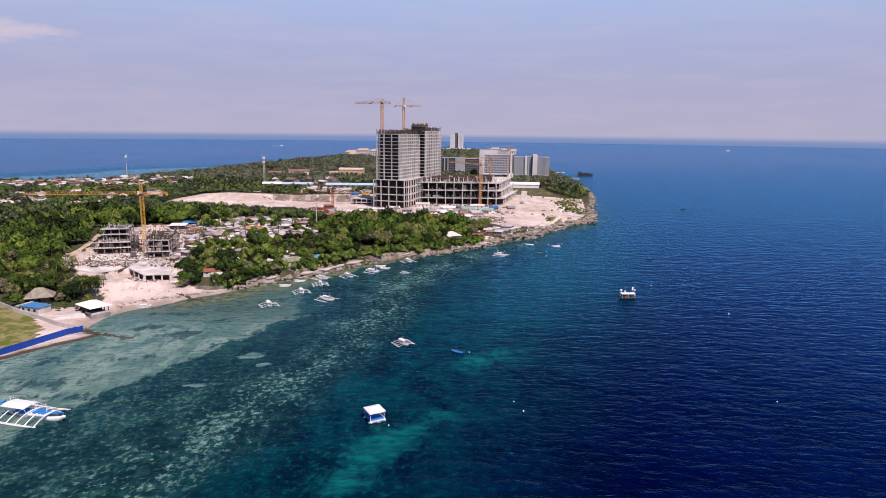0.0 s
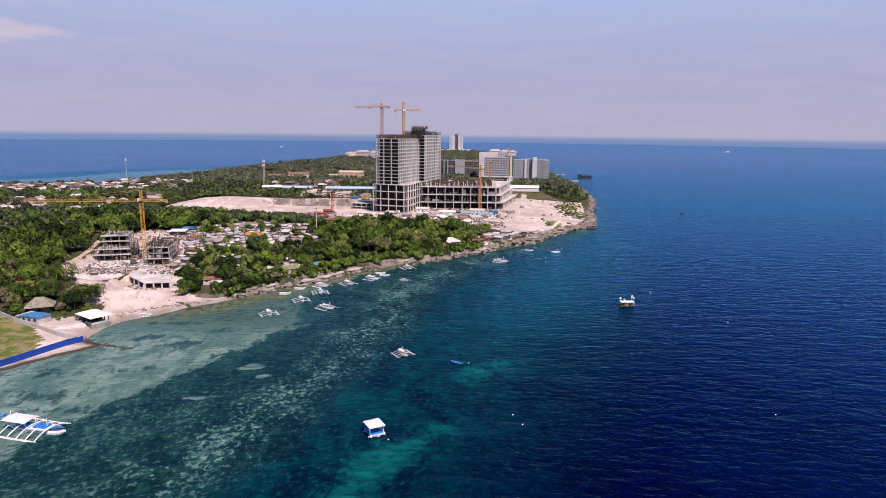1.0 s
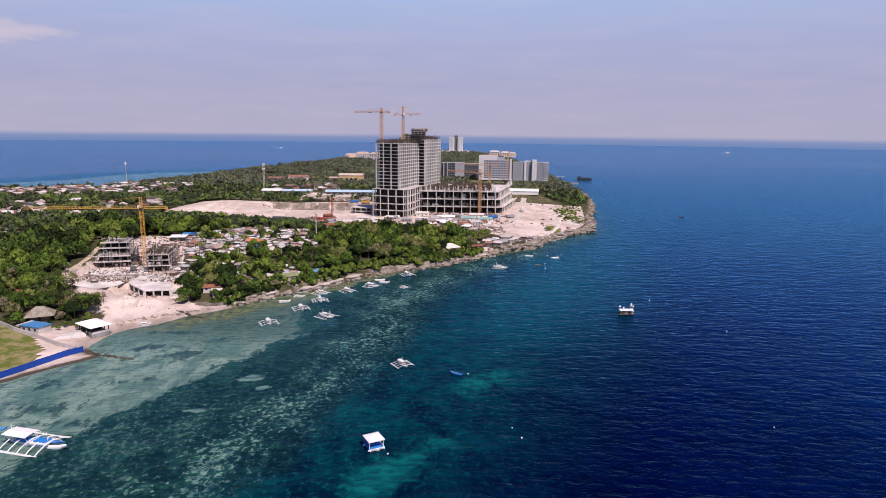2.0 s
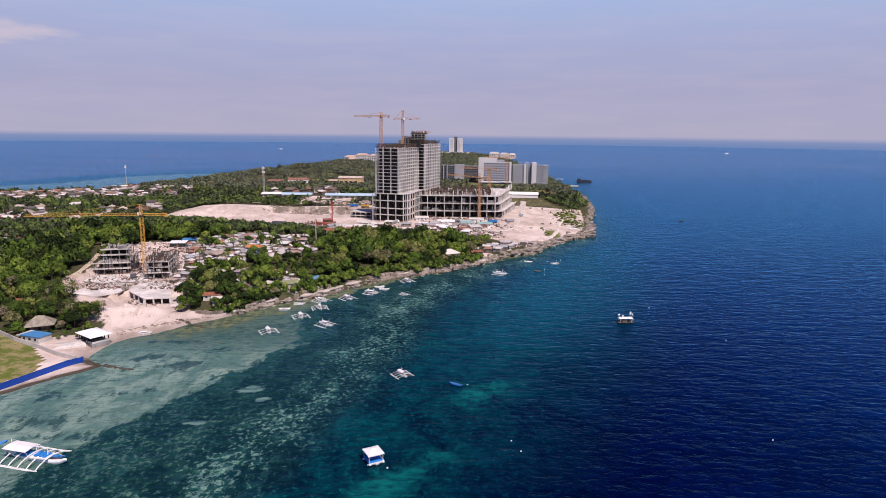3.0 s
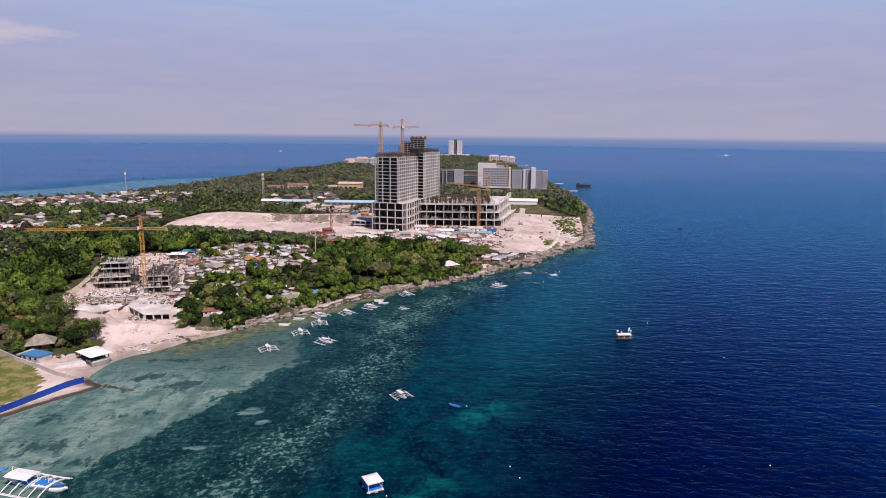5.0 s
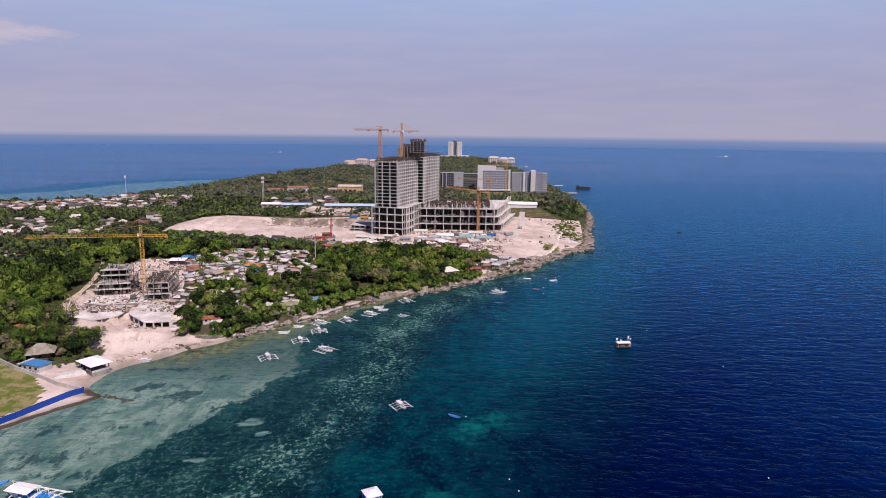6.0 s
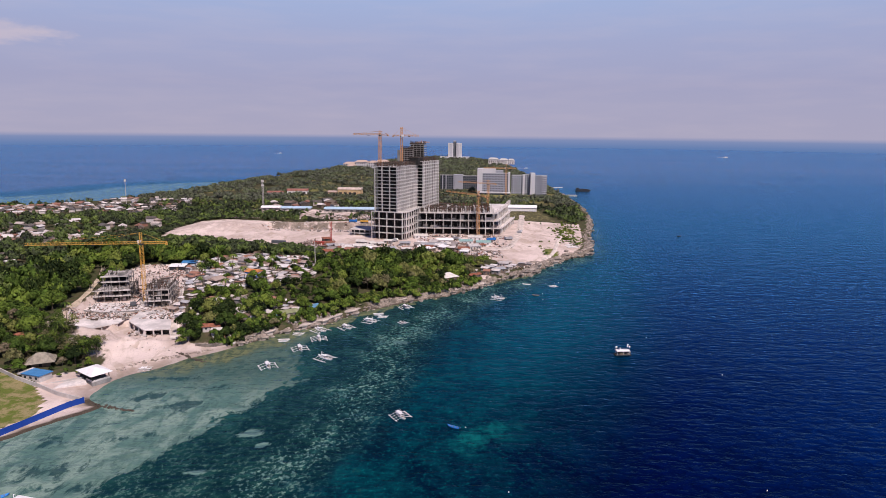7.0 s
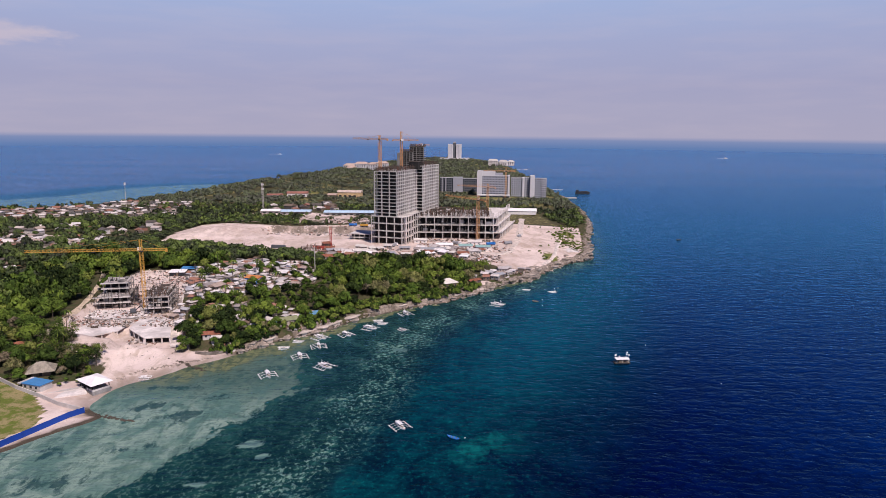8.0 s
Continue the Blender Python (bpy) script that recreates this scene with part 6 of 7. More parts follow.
def bangka(name, label, l, span, canopy, masts, blue=False, arms=4, category="boat"):
    """An outrigger boat: hull, deck, canopy on posts, bamboo floats on bowed arms, masts."""
    b = thing(name, label, category, "outrigger boats")
    part("hull", hull_shape(l, l * (0.12 if blue else 0.165), l * (0.05 if blue else 0.075), l * 0.03, l * (0.035 if blue else 0.05)), WHITE, b, smooth=True)
    part("bow_deck", Shape().loft([[(l * 0.22, -l * 0.045, l * 0.078), (l * 0.22, l * 0.045, l * 0.078), (l * 0.22, 0, l * 0.07)], [(l * 0.47, -l * 0.01, l * 0.12), (l * 0.47, l * 0.01, l * 0.12), (l * 0.47, 0, l * 0.1)]]), BLUE_DECK if blue else WOOD, b)
    part("deck", Shape().box(-l * 0.3, -l * 0.055, l * 0.045, l * 0.22, l * 0.055, l * 0.06), BLUE_DECK if blue else WOOD, b)
    if blue:
        part("fore_deck", Shape().loft([[(-l * 0.04, -l * 0.09, l * 0.07), (-l * 0.04, l * 0.09, l * 0.07), (-l * 0.04, l * 0.09, l * 0.055), (-l * 0.04, -l * 0.09, l * 0.055)], [(l * 0.26, -l * 0.085, l * 0.085), (l * 0.26, l * 0.085, l * 0.085), (l * 0.26, l * 0.085, l * 0.07), (l * 0.26, -l * 0.085, l * 0.07)]]), WHITE, b, "white side decks")
        for k in range(3):
            part("cushion", Shape().box(l * (0.03 + 0.07 * k), -l * 0.06, l * 0.08, l * (0.075 + 0.07 * k), l * 0.06, l * 0.098), BLUE_DECK, b, "bright blue seat cover")
    r = 0.11 + l * 0.004
    tip = 0.30 if blue else 0.46
    for side in (-1, 1):
        y = side * span / 2
        part("float", Shape().tube([(-l * 0.42, y, 0.15), (-l * 0.2, y, 0.12), (l * (tip - 0.18), y, 0.12), (l * tip, y, 0.4)], [q * r for q in ((1, 1, 1, 0.7) if blue else (0.75, 0.75, 0.75, 0.5))], 6), WHITE, b, "white bamboo outrigger float")
        part("float", Shape().tube([(-l * 0.40, y * 0.93, 0.2), (l * (tip - 0.1), y * 0.93, 0.2)], [r * 0.5, r * 0.5], 6), WHITE, b)
    for k in range(arms):
        x = -l * 0.32 + l * (0.58 if blue else 0.64) * k / (arms - 1)
        pts = [(x, y * span / 2, 0.12 + (l * 0.085) * (1 - (abs(y)) ** 2.2)) for y in (-1, -0.75, -0.4, 0, 0.4, 0.75, 1)]
        part("outrigger_arm", Shape().tube(pts, [r * (0.85 if blue else 0.55)] * 7, 6), WHITE, b)
    if canopy:
        c0, c1, w, h = (-l * 0.42, -l * 0.04, l * 0.12, l * 0.15) if blue else (-l * 0.30, l * 0.14, l * 0.10, l * 0.17) if span / l > 0.8 else (-l * 0.22, l * 0.08, l * 0.07, l * 0.16)
        rings = [[(x, -w, h), (x, -w * 0.5, h + 0.25), (x, 0, h + 0.35), (x, w * 0.5, h + 0.25), (x, w, h), (x, w, h - 0.08), (x, 0, h + 0.2), (x, -w, h - 0.08)] for x in (c0, c1)]
        part("canopy", Shape().loft(rings), WHITE_ROOF, b, "white canopy")
        for x in (c0 + 0.2, (c0 + c1) / 2, c1 - 0.2):
            for y in (-w * 0.9, w * 0.9):
                part("canopy_post", Shape().beam((x, y * 0.6, l * 0.05), (x, y, h), 0.09), WHITE, b)
        part("cabin", Shape().box(c0 + l * 0.02, -l * 0.05, l * 0.05, c0 + l * 0.13, l * 0.05, h - 0.1), WHITE, b)
        for k in range(3):
            part("bench", Shape().box(c0 + l * 0.18 + k * l * 0.08, -l * 0.05, l * 0.06, c0 + l * 0.20 + k * l * 0.08, l * 0.05, l * 0.085), BLUE_DECK if blue else WOOD, b)
    for x, hh in masts:
        part("mast", Shape().tube([(x * l, 0, l * 0.05), (x * l, 0, hh)], [0.11, 0.07], 6), WHITE, b)
    for x, hh in masts[:2]:
        part("stay", Shape().beam((x * l, 0, hh), (l * 0.45, 0, l * 0.12), 0.04), WHITE, b)
    return b


big = bangka("outrigger_boat", "large white outrigger boat with a white canopy and blue bow deck", 20, 11, True, [(-0.38, 4.8), (0.02, 4.6), (0.2, 4.2)], True, 5)
big.matrix_world = pose(-106.8, 155.4, 0, 0, 0, -14.5)
b1 = bangka("outrigger_boat", "white outrigger boat with a white canopy on deep green water", 9.5, 8.0, True, [(-0.05, 3.4)], False, 4)
b1.matrix_world = pose(-13.8, 217, 0, 0, 0, -58) @ Matrix.Scale(0.82, 4)
mid = bangka("outrigger_boat", "white outrigger boat moored off the shore", 11, 8.7, True, [(-0.25, 3.4), (0.2, 3.6)], False, 4)
mid.matrix_world = pose(-52, 276, 0, 0, 0, -38) @ Matrix.Scale(0.88, 4)
small = bangka("outrigger_boat", "slim white outrigger boat with a small canopy and masts", 9, 7.5, True, [(-0.2, 2.6), (0.15, 2.8)], False, 3)
small.matrix_world = pose(-75, 265, 0, 0, 0, -62)
tiny = bangka("outrigger_canoe", "small pale outrigger canoe moored near the rocks", 6, 4, False, [], False, 2)
tiny.matrix_world = pose(-77, 301, 0, 0, 0, 8)
for proto, x, y, rz in ((small, -66, 288, -66), (mid, -60, 303, -72), (mid, -62, 317, -40), (small, -49, 322, -50), (small, -38, 334, -28), (tiny, -35, 348, 10), (tiny, -32, 343, -10), (small, -20, 362, -60), (tiny, -20, 332, -50), (mid, 36, 385, -30),
                        (tiny, -72, 311, -10), (tiny, 76, 419, 20), (small, -126.5, 260, 8)):
    z = 0.0 if x > -120 else ground_z(x, y) + 0.2
    copy_thing(proto, pose(x, y, z, 0, 0, rz) @ Matrix.Scale(1.0 if x > -120 else 0.62, 4))


def canoe(x, y, rz, l, mat, label, oars=True):
    c = thing("rowing_boat", label, "boat", "small boats")
    c.matrix_world = pose(x, y, 0, 0, 0, rz)
    part("hull", hull_shape(l, l * 0.26, l * 0.09, l * 0.03, l * 0.06, 2.4), mat, c, smooth=True)
    for k in (-0.2, 0.05, 0.25):
        part("thwart", Shape().box(l * k - 0.15, -l * 0.1, l * 0.07, l * k + 0.15, l * 0.1, l * 0.085), WOOD, c)
    part("motor", Shape().box(-l * 0.47, -0.2, l * 0.05, -l * 0.42, 0.2, l * 0.16), DARK, c)


canoe(5.5, 208.5, 150, 5.2, BLUE, "small blue open rowing boat with brown thwarts")
canoe(61, 394, 160, 4.6, WOOD, "small brown rowing boat off the headland")
canoe(59, 423, 170, 6.0, WHITE, "slim white rowing boat off the headland")
canoe(-122.5, 163, 40, 5.0, BLUE_DECK, "small blue boat beside the large outrigger boat")


canoe(171, 722, 40, 6.0, DARK, "low dark boat moored off the rocky point")
canoe(243, 640, 20, 6.0, DARK, "small dark boat far out on the water")


def pontoon():
    p = thing("pontoon_raft", "floating raft with a white tent roof and bright blue deck", "raft")
    p.matrix_world = pose(-17.6, 156.5, 0, 0, 0, 28) @ Matrix.Scale(0.84, 4)
    for y in (-2.1, 2.1):
        part("float", Shape().tube([(-2.8, y, 0.1), (-2.4, y, 0.1), (2.4, y, 0.1), (2.9, y, 0.15)], [0.2, 0.45, 0.45, 0.2], 10), WHITE, p)
    part("deck", Shape().box(-2.5, -2.6, 0.5, 2.5, 2.6, 0.68), BLUE_DECK, p, "bright blue deck")
    part("deck_rim", Shape().box(-2.6, -2.75, 0.42, 2.6, -2.6, 0.78), WHITE, p)
    part("deck_rim", Shape().box(2.5, -2.6, 0.42, 2.65, 2.6, 0.78), WHITE, p)
    for x in (-2.3, 2.3):
        for y in (-2.4, 2.4):
            part("post", Shape().tube([(x, y, 0.68), (x, y, 3.1)], [0.09, 0.09], 8), WHITE, p)
    v = [(-2.7, -2.8, 3.0), (2.7, -2.8, 3.0), (2.7, 2.8, 3.0), (-2.7, 2.8, 3.0)]
    part("tent_roof", Shape().add(v + [(a, b, 3.35) for a, b, c in v] + [(-0.5, 0, 4.3), (0.5, 0, 4.3)], [(3, 2, 1, 0), (0, 1, 5, 4), (1, 2, 6, 5), (2, 3, 7, 6), (3, 0, 4, 7), (4, 5, 9, 8), (5, 6, 9), (6, 7, 8, 9), (7, 4, 8)]), WHITE_ROOF, p, "white tent roof")
    part("back_screen", Shape().box(-2.45, -2.4, 0.68, -2.35, 2.4, 1.9), BLUE, p)
    part("bench", Shape().box(-1.4, -0.5, 0.68, 1.2, 0.6, 1.15), BLUE, p)
    for y in (-0.35, 0.35):
        part("ladder_rail", Shape().beam((0.2 + y, -2.7, 0.7), (0.2 + y, -3.5, -0.3), 0.1), WHITE, p)
    for k in range(3):
        part("ladder_rung", Shape().beam((-0.15, -2.9 - k * 0.22, 0.45 - k * 0.28), (0.55, -2.9 - k * 0.22, 0.45 - k * 0.28), 0.07), WHITE, p)
    for sx in (-2.2, 2.4):
        part("fender", Shape().ball((sx, -2.8, 0.3), 0.28), WHITE, p)


def dive_boat():
    d = thing("lift_net_boat", "dark-hulled work boat with a white roof and white lamps on poles", "boat")
    d.matrix_world = pose(85.5, 284, 0, 0, 0, 6)
    part("hull", hull_shape(8.5, 3.4, 0.9, 0.3, 0.5, 3.0), DARK, d, smooth=True)
    part("deck", Shape().box(-3.6, -1.3, 0.55, 3.6, 1.3, 0.7), WOOD, d)
    part("cabin", Shape().box(-1.6, -1.05, 0.7, 0.6, 1.05, 2.2), WOOD, d, "brown deckhouse")
    for x in (-2.7, 0, 2.7):
        for y in (-1.3, 1.3):
            part("roof_post", Shape().beam((x, y, 0.7), (x, y, 2.6), 0.1), WHITE, d)
    part("roof", Shape().loft([[(x, -1.7, 2.55), (x, 0, 2.85), (x, 1.7, 2.55), (x, 1.7, 2.45), (x, -1.7, 2.45)] for x in (-3.2, 3.2)]), WHITE_ROOF, d, "white sheet roof")
    for x, y, z in ((-3.6, -0.9, 4.1), (-2.6, 0.8, 3.7), (-1.4, -0.6, 3.4), (1.9, -1.0, 4.5), (2.8, 0.7, 4.7), (3.3, -0.3, 3.9)):
        lamp = part("lamp_pole", Shape().beam((x * 0.85, y, 2.6), (x, y, z), 0.09), WHITE, d)
        part("lamp_globe", Shape().ball((x, y, z + 0.25), 0.42), WHITE, lamp, "round white lamp")
    part("bow_rail", Shape().beam((3.0, -1.0, 1.5), (4.1, 0, 1.7), 0.08).beam((3.0, 1.0, 1.5), (4.1, 0, 1.7), 0.08), WHITE, d)
    for x in (-3.4, -1, 1.4, 3.4):
        part("tyre_fender", Shape().ball((x, -1.72, 0.55), 0.3), DARK, d)


pontoon()
dive_boat()

barge = thing("barge", "long dark barge lying off the point", "barge")
barge.matrix_world = pose(254, 1147, 0, 0, 0, -3)
part("hull", Shape().loft([[(-12, -4, -0.5), (-12, 4, -0.5), (-12, 4, 3), (-12, -4, 3)], [(11, -4, -0.5), (11, 4, -0.5), (11, 4, 3), (11, -4, 3)], [(14, -3, 1.5), (14, 3, 1.5), (14, 3, 3.4), (14, -3, 3.4)]]), DARK, barge)
part("deckhouse", Shape().box(-11, -3, 3, -6, 3, 6.5), DARK, barge)
part("cargo", Shape().box(-4, -3, 3, 10, 3, 4.2), DARK, barge)

FOAM = plain("foam", (0.75, 0.75, 0.78), 0.9, 0.3, 0.3, 2.0)


def far_boat(x, y, rz, l, wake):
    b = thing("motor_boat", "white motor boat with a foam wake far out at sea", "boat", "far motor boats")
    b.matrix_world = pose(x, y, 0, 0, 0, rz)
    part("hull", hull_shape(l, l * 0.28, l * 0.1, 0.3, l * 0.05, 2.5), WHITE, b)
    part("cabin", Shape().box(-l * 0.2, -l * 0.09, l * 0.08, l * 0.1, l * 0.09, l * 0.22), WHITE, b)
    r = random.Random(int(x))
    s = Shape()
    for k in range(26):
        t = k / 26
        s.ball((-l * 0.5 - wake * t, r.uniform(-1, 1) * (1 + 3 * t), -0.9), 1.0 + r.random() * 0.9 * (1 - 0.5 * t), 6, 4)
    part("wake", s, FOAM, b, "white broken foam")


far_boat(1330, 3000, 8, 22, 60)
far_boat(250, 1900, -14, 10, 90)
far_boat(-760, 3000, 3, 16, 60)


def buoy(x, y, r=0.24):
    b = thing("mooring_buoy", "small round white mooring buoy on the water", "buoy", "mooring buoys")
    b.matrix_world = pose(x, y, 0.1)
    part("float", Shape().ball((0, 0, 0.1), r), WHITE, b)
    part("eye", Shape().tube([(0, 0, r), (0, 0, r + 0.25)], [0.06, 0.06], 6), DARK, b)


for x, y in ((-13.5, 152.5), (9.5, 208.5), (20.5, 168), (22.5, 162), (66, 398), (64, 384), (72, 425), (79, 428), (82, 430), (96, 170), (105, 310), (330, 380), (122, 260)):
    buoy(x, y)

jetty = thing("jetty", "pale stone jetty below the hotel", "jetty")
jetty.matrix_world = pose(183, 1052, 0, 0, 0, 0)
part("deck", Shape().box(0, 0, -1.5, 42, 10, 1.6), CONCRETE_PALE, jetty)
part("kerb", Shape().box(0, -0.5, 1.2, 42, 0, 2.2), CONCRETE, jetty)
pier = thing("pier", "thin white swimming pier off the hotel beach", "pier")
pier.matrix_world = pose(186, 1208, 0, 0, 0, 0)
part("walkway", Shape().box(0, 0, 0.8, 44, 2.5, 1.4), WHITE, pier)
for k in range(6):
    part("pile", Shape().tube([(3 + k * 7.5, 1.2, -2), (3 + k * 7.5, 1.2, 0.9)], [0.3, 0.3], 6), CONCRETE, pier)
# ---- plants and rocks ----


def foliage(name, shared, muted=0.0):
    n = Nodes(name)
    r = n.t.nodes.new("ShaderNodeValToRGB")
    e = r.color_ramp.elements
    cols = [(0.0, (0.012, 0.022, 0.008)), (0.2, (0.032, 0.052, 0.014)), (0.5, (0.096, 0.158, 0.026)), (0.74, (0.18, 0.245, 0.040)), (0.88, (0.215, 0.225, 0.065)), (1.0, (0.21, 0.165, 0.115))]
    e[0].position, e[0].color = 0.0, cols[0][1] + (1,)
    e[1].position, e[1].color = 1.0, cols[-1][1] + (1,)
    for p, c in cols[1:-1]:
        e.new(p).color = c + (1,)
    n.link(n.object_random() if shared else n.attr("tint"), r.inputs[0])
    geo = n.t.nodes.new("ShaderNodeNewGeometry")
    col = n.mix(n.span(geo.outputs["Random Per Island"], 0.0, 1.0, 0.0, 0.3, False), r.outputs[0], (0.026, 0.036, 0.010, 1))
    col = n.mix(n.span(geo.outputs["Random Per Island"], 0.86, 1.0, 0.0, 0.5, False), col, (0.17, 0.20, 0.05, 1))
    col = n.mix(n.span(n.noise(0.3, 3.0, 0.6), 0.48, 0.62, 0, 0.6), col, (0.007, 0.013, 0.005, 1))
    # grey mix; in the far woods it puts distance haze into the leaf colour
    col = n.mix(muted, col, (0.15, 0.152, 0.122, 1))
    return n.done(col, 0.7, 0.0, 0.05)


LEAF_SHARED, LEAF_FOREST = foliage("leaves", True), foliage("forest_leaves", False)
LEAF_HAZE, LEAF_DULL = foliage("hazed_leaves", False, 0.6), foliage("dull_leaves", False, 0.2)


def crown_cards(seed, R, H, base, blobs, per, size, flat=0.8):
    """Leaf clumps: small bent quads over several overlapping lobes. Returns the quads (n, 4, 3) and the way each corner faces."""
    g = np.random.default_rng(seed)
    quads, lobes = [], []
    for k in range(blobs):
        a, q = g.uniform(0, 2 * math.pi), (k / max(1, blobs - 1)) ** 0.6
        rr = R * 0.68 * q
        br = R * g.uniform(0.30, 0.50) * (1.15 - 0.3 * q)
        c = np.array([rr * math.cos(a), rr * math.sin(a), base + (H - base) * (0.78 - 0.55 * q * g.uniform(0.3, 1.25))])
        d = g.normal(size=(per, 3))
        d[:, 2] = np.abs(d[:, 2]) * 1.1 - 0.45
        d /= np.linalg.norm(d, axis=1)[:, None]
        p = c + d * br * g.uniform(0.72, 1.08, (per, 1)) * np.array([1, 1, flat])
        nrm = d + g.normal(scale=0.38, size=(per, 3)) + np.array([0, 0, 0.35])
        nrm /= np.linalg.norm(nrm, axis=1)[:, None]
        t = np.cross(nrm, g.normal(size=(per, 3)))
        t /= np.linalg.norm(t, axis=1)[:, None] + 1e-9
        b = np.cross(nrm, t)
        s = size * g.uniform(0.6, 1.3, (per, 1))
        lobe = d * np.array([1, 1, 1.1]) + 0.45 * (p - np.array([0, 0, base])) / max(R, H) + g.normal(scale=0.38, size=(per, 3))
        lobes.append(np.repeat(lobe / np.linalg.norm(lobe, axis=1)[:, None], 4, axis=0))
        quads.append(np.stack([p - t * s - b * s * 0.6, p + t * s * 0.9 - b * s * 0.7 - nrm * s * 0.25, p + t * s + b * s * 0.6, p - t * s * 0.8 + b * s * 0.75 - nrm * s * 0.25], 1))
    return np.concatenate(quads), np.concatenate(lobes)


def trunk_shape(h, r, seed):
    g = random.Random(seed)
    s = Shape()
    lean = [(g.uniform(-0.4, 0.4), g.uniform(-0.4, 0.4)) for _ in range(3)]
    s.tube([(0, 0, -0.6), (lean[0][0] * 0.4, lean[0][1] * 0.4, h * 0.3), (lean[1][0], lean[1][1], h * 0.62)], [r, r * 0.75, r * 0.5], 7)
    for k in range(4):
        a = 2 * math.pi * (k + g.random()) / 4
        s.tube([(lean[1][0], lean[1][1], h * 0.58), (math.cos(a) * h * 0.2, math.sin(a) * h * 0.2, h * 0.75), (math.cos(a) * h * 0.32, math.sin(a) * h * 0.32, h * 0.9)], [r * 0.45, r * 0.3, r * 0.1], 5)
    return s


def tree_proto(seed, R, H, label, blobs=9, per=44, size=0.5):
    t = thing("tree", label, "tree", "shore trees")
    part("trunk", trunk_shape(H * 0.85, 0.12 + R * 0.045, seed), BARK, t)
    q, facing = crown_cards(seed, R, H, H * 0.28, blobs, per, size)
    me = raw_mesh("crown", q.reshape(-1, 3), np.arange(len(q) * 4).reshape(-1, 4), LEAF_SHARED)
    me.normals_split_custom_set_from_vertices(facing)
    part("crown", me, None, t)
    return t


def palm_proto(seed, H):
    g = random.Random(seed)
    t = thing("palm_tree", "tall coconut palm with drooping fronds", "palm", "palms")
    bx, by = g.uniform(-1, 1), g.uniform(-1, 1)
    part("trunk", Shape().tube([(0, 0, -0.5), (bx * 0.3, by * 0.3, H * 0.5), (bx, by, H)], [0.22, 0.16, 0.13], 7), BARK, t)
    for k in range(13):
        a, up = 2 * math.pi * k / 13 + g.uniform(-0.2, 0.2), g.uniform(0.2, 1.0)
        l = g.uniform(2.6, 3.5)
        s = Shape()
        pts = []
        for i in range(6):
            u = i / 5
            rr = l * u * (1 - 0.15 * u)
            pts.append(Vector((bx + math.cos(a) * rr, by + math.sin(a) * rr, H + up * 1.4 * u - 2.3 * u * u * (1.25 - up * 0.5))))
        side = Vector((-math.sin(a), math.cos(a), 0))
        for i in range(5):
            w0, w1 = 0.5 * (1 - 0.6 * (i / 5)), 0.5 * (1 - 0.6 * ((i + 1) / 5))
            for sg in (-1, 1):
                p, q = pts[i], pts[i + 1]
                s.add([p, q, q + side * sg * w1 - Vector((0, 0, 0.3)), p + side * sg * w0 - Vector((0, 0, 0.3))], [(0, 1, 2, 3)])
        part("frond", s, LEAF_SHARED, t)
    return t


G = np.random.default_rng(11)


def open_ground(x, y, d):
    """Where trees may stand, 0 to 1."""
    ok = (d > np.where((y > 300) & (y < 425), 1.2, 3.0)).astype(float)
    ok *= inside_plan(x, y, EARTHWORKS) < -2.5
    edge = np.interp(x, [p[0] for p in WOOD_EDGE], [p[1] for p in WOOD_EDGE])
    ok = np.where((x > -185) & (y > edge - 2) & (y < 545), ok * 0.04, ok)
    ok *= inside_plan(x, y, SITE) < -2.0
    ok *= inside_plan(x, y, FIELD) < -2
    ok *= inside_plan(x, y, LAWN) < -1
    ok *= np.abs(to_line(x, y, np.array(TRACK, float), False)) > 4.3
    ok *= ~((y < 262) & (d < 24)) & ~((y < 296) & (d < 12))
    ok *= ~((y > 420) & (y < 545) & (d < 22) & (x > 20))
    ok = np.where(inside_plan(x, y, VILLAGE) > 0, ok * 0.22, ok)
    ok *= np.abs(to_line(x, y, np.array(SITE_ROAD, float), False)) > 4.0
    # thin trees before the terrace wing
    ok *= ~((x > -184) & (x < -148) & (y > 268) & (y < 304))
    # the clearing of dry grass on the low cliff
    ok = np.where(((x + 42) / 16) ** 2 + ((y - 374) / 9) ** 2 < 1, ok * 0.25, ok)
    # open strip of sheds and roads behind the earthworks
    ok = np.where((x > -230) & (x < -75) & (y > 668) & (y < 760) & ((x > -160) | (y > 716)), ok * 0.12, ok)
    ok = np.where((x < -390) & (y > 640) & (y < 870), ok * 0.2, ok)
    for plan, *_ in FAR_PLANS:
        k = inside_plan(x, y + 8, plan)
        ok = np.where(k > -10, ok * 0.3, ok)
        ok = np.where(inside_plan(x, y + 34, plan) > -6, ok * 0.6, ok)
    return ok


def clear_of_houses(x, y):
    keep = np.ones(len(x), bool)
    for hx, hy, r in TAKEN:
        keep &= (x - hx) ** 2 + (y - hy) ** 2 > r * r
    return keep


def scatter(x0, x1, y0, y1, step):
    xs, ys = np.meshgrid(np.arange(x0, x1, step), np.arange(y0, y1, step))
    x, y = xs.ravel() + G.uniform(-0.48, 0.48, xs.size) * step, ys.ravel() + G.uniform(-0.48, 0.48, xs.size) * step
    d = inland(x, y)
    k = (G.random(len(x)) < open_ground(x, y, d)) & clear_of_houses(x, y)
    # out of the view to the west
    k &= x > -0.74 * y - 25
    return x[k], y[k], d[k]


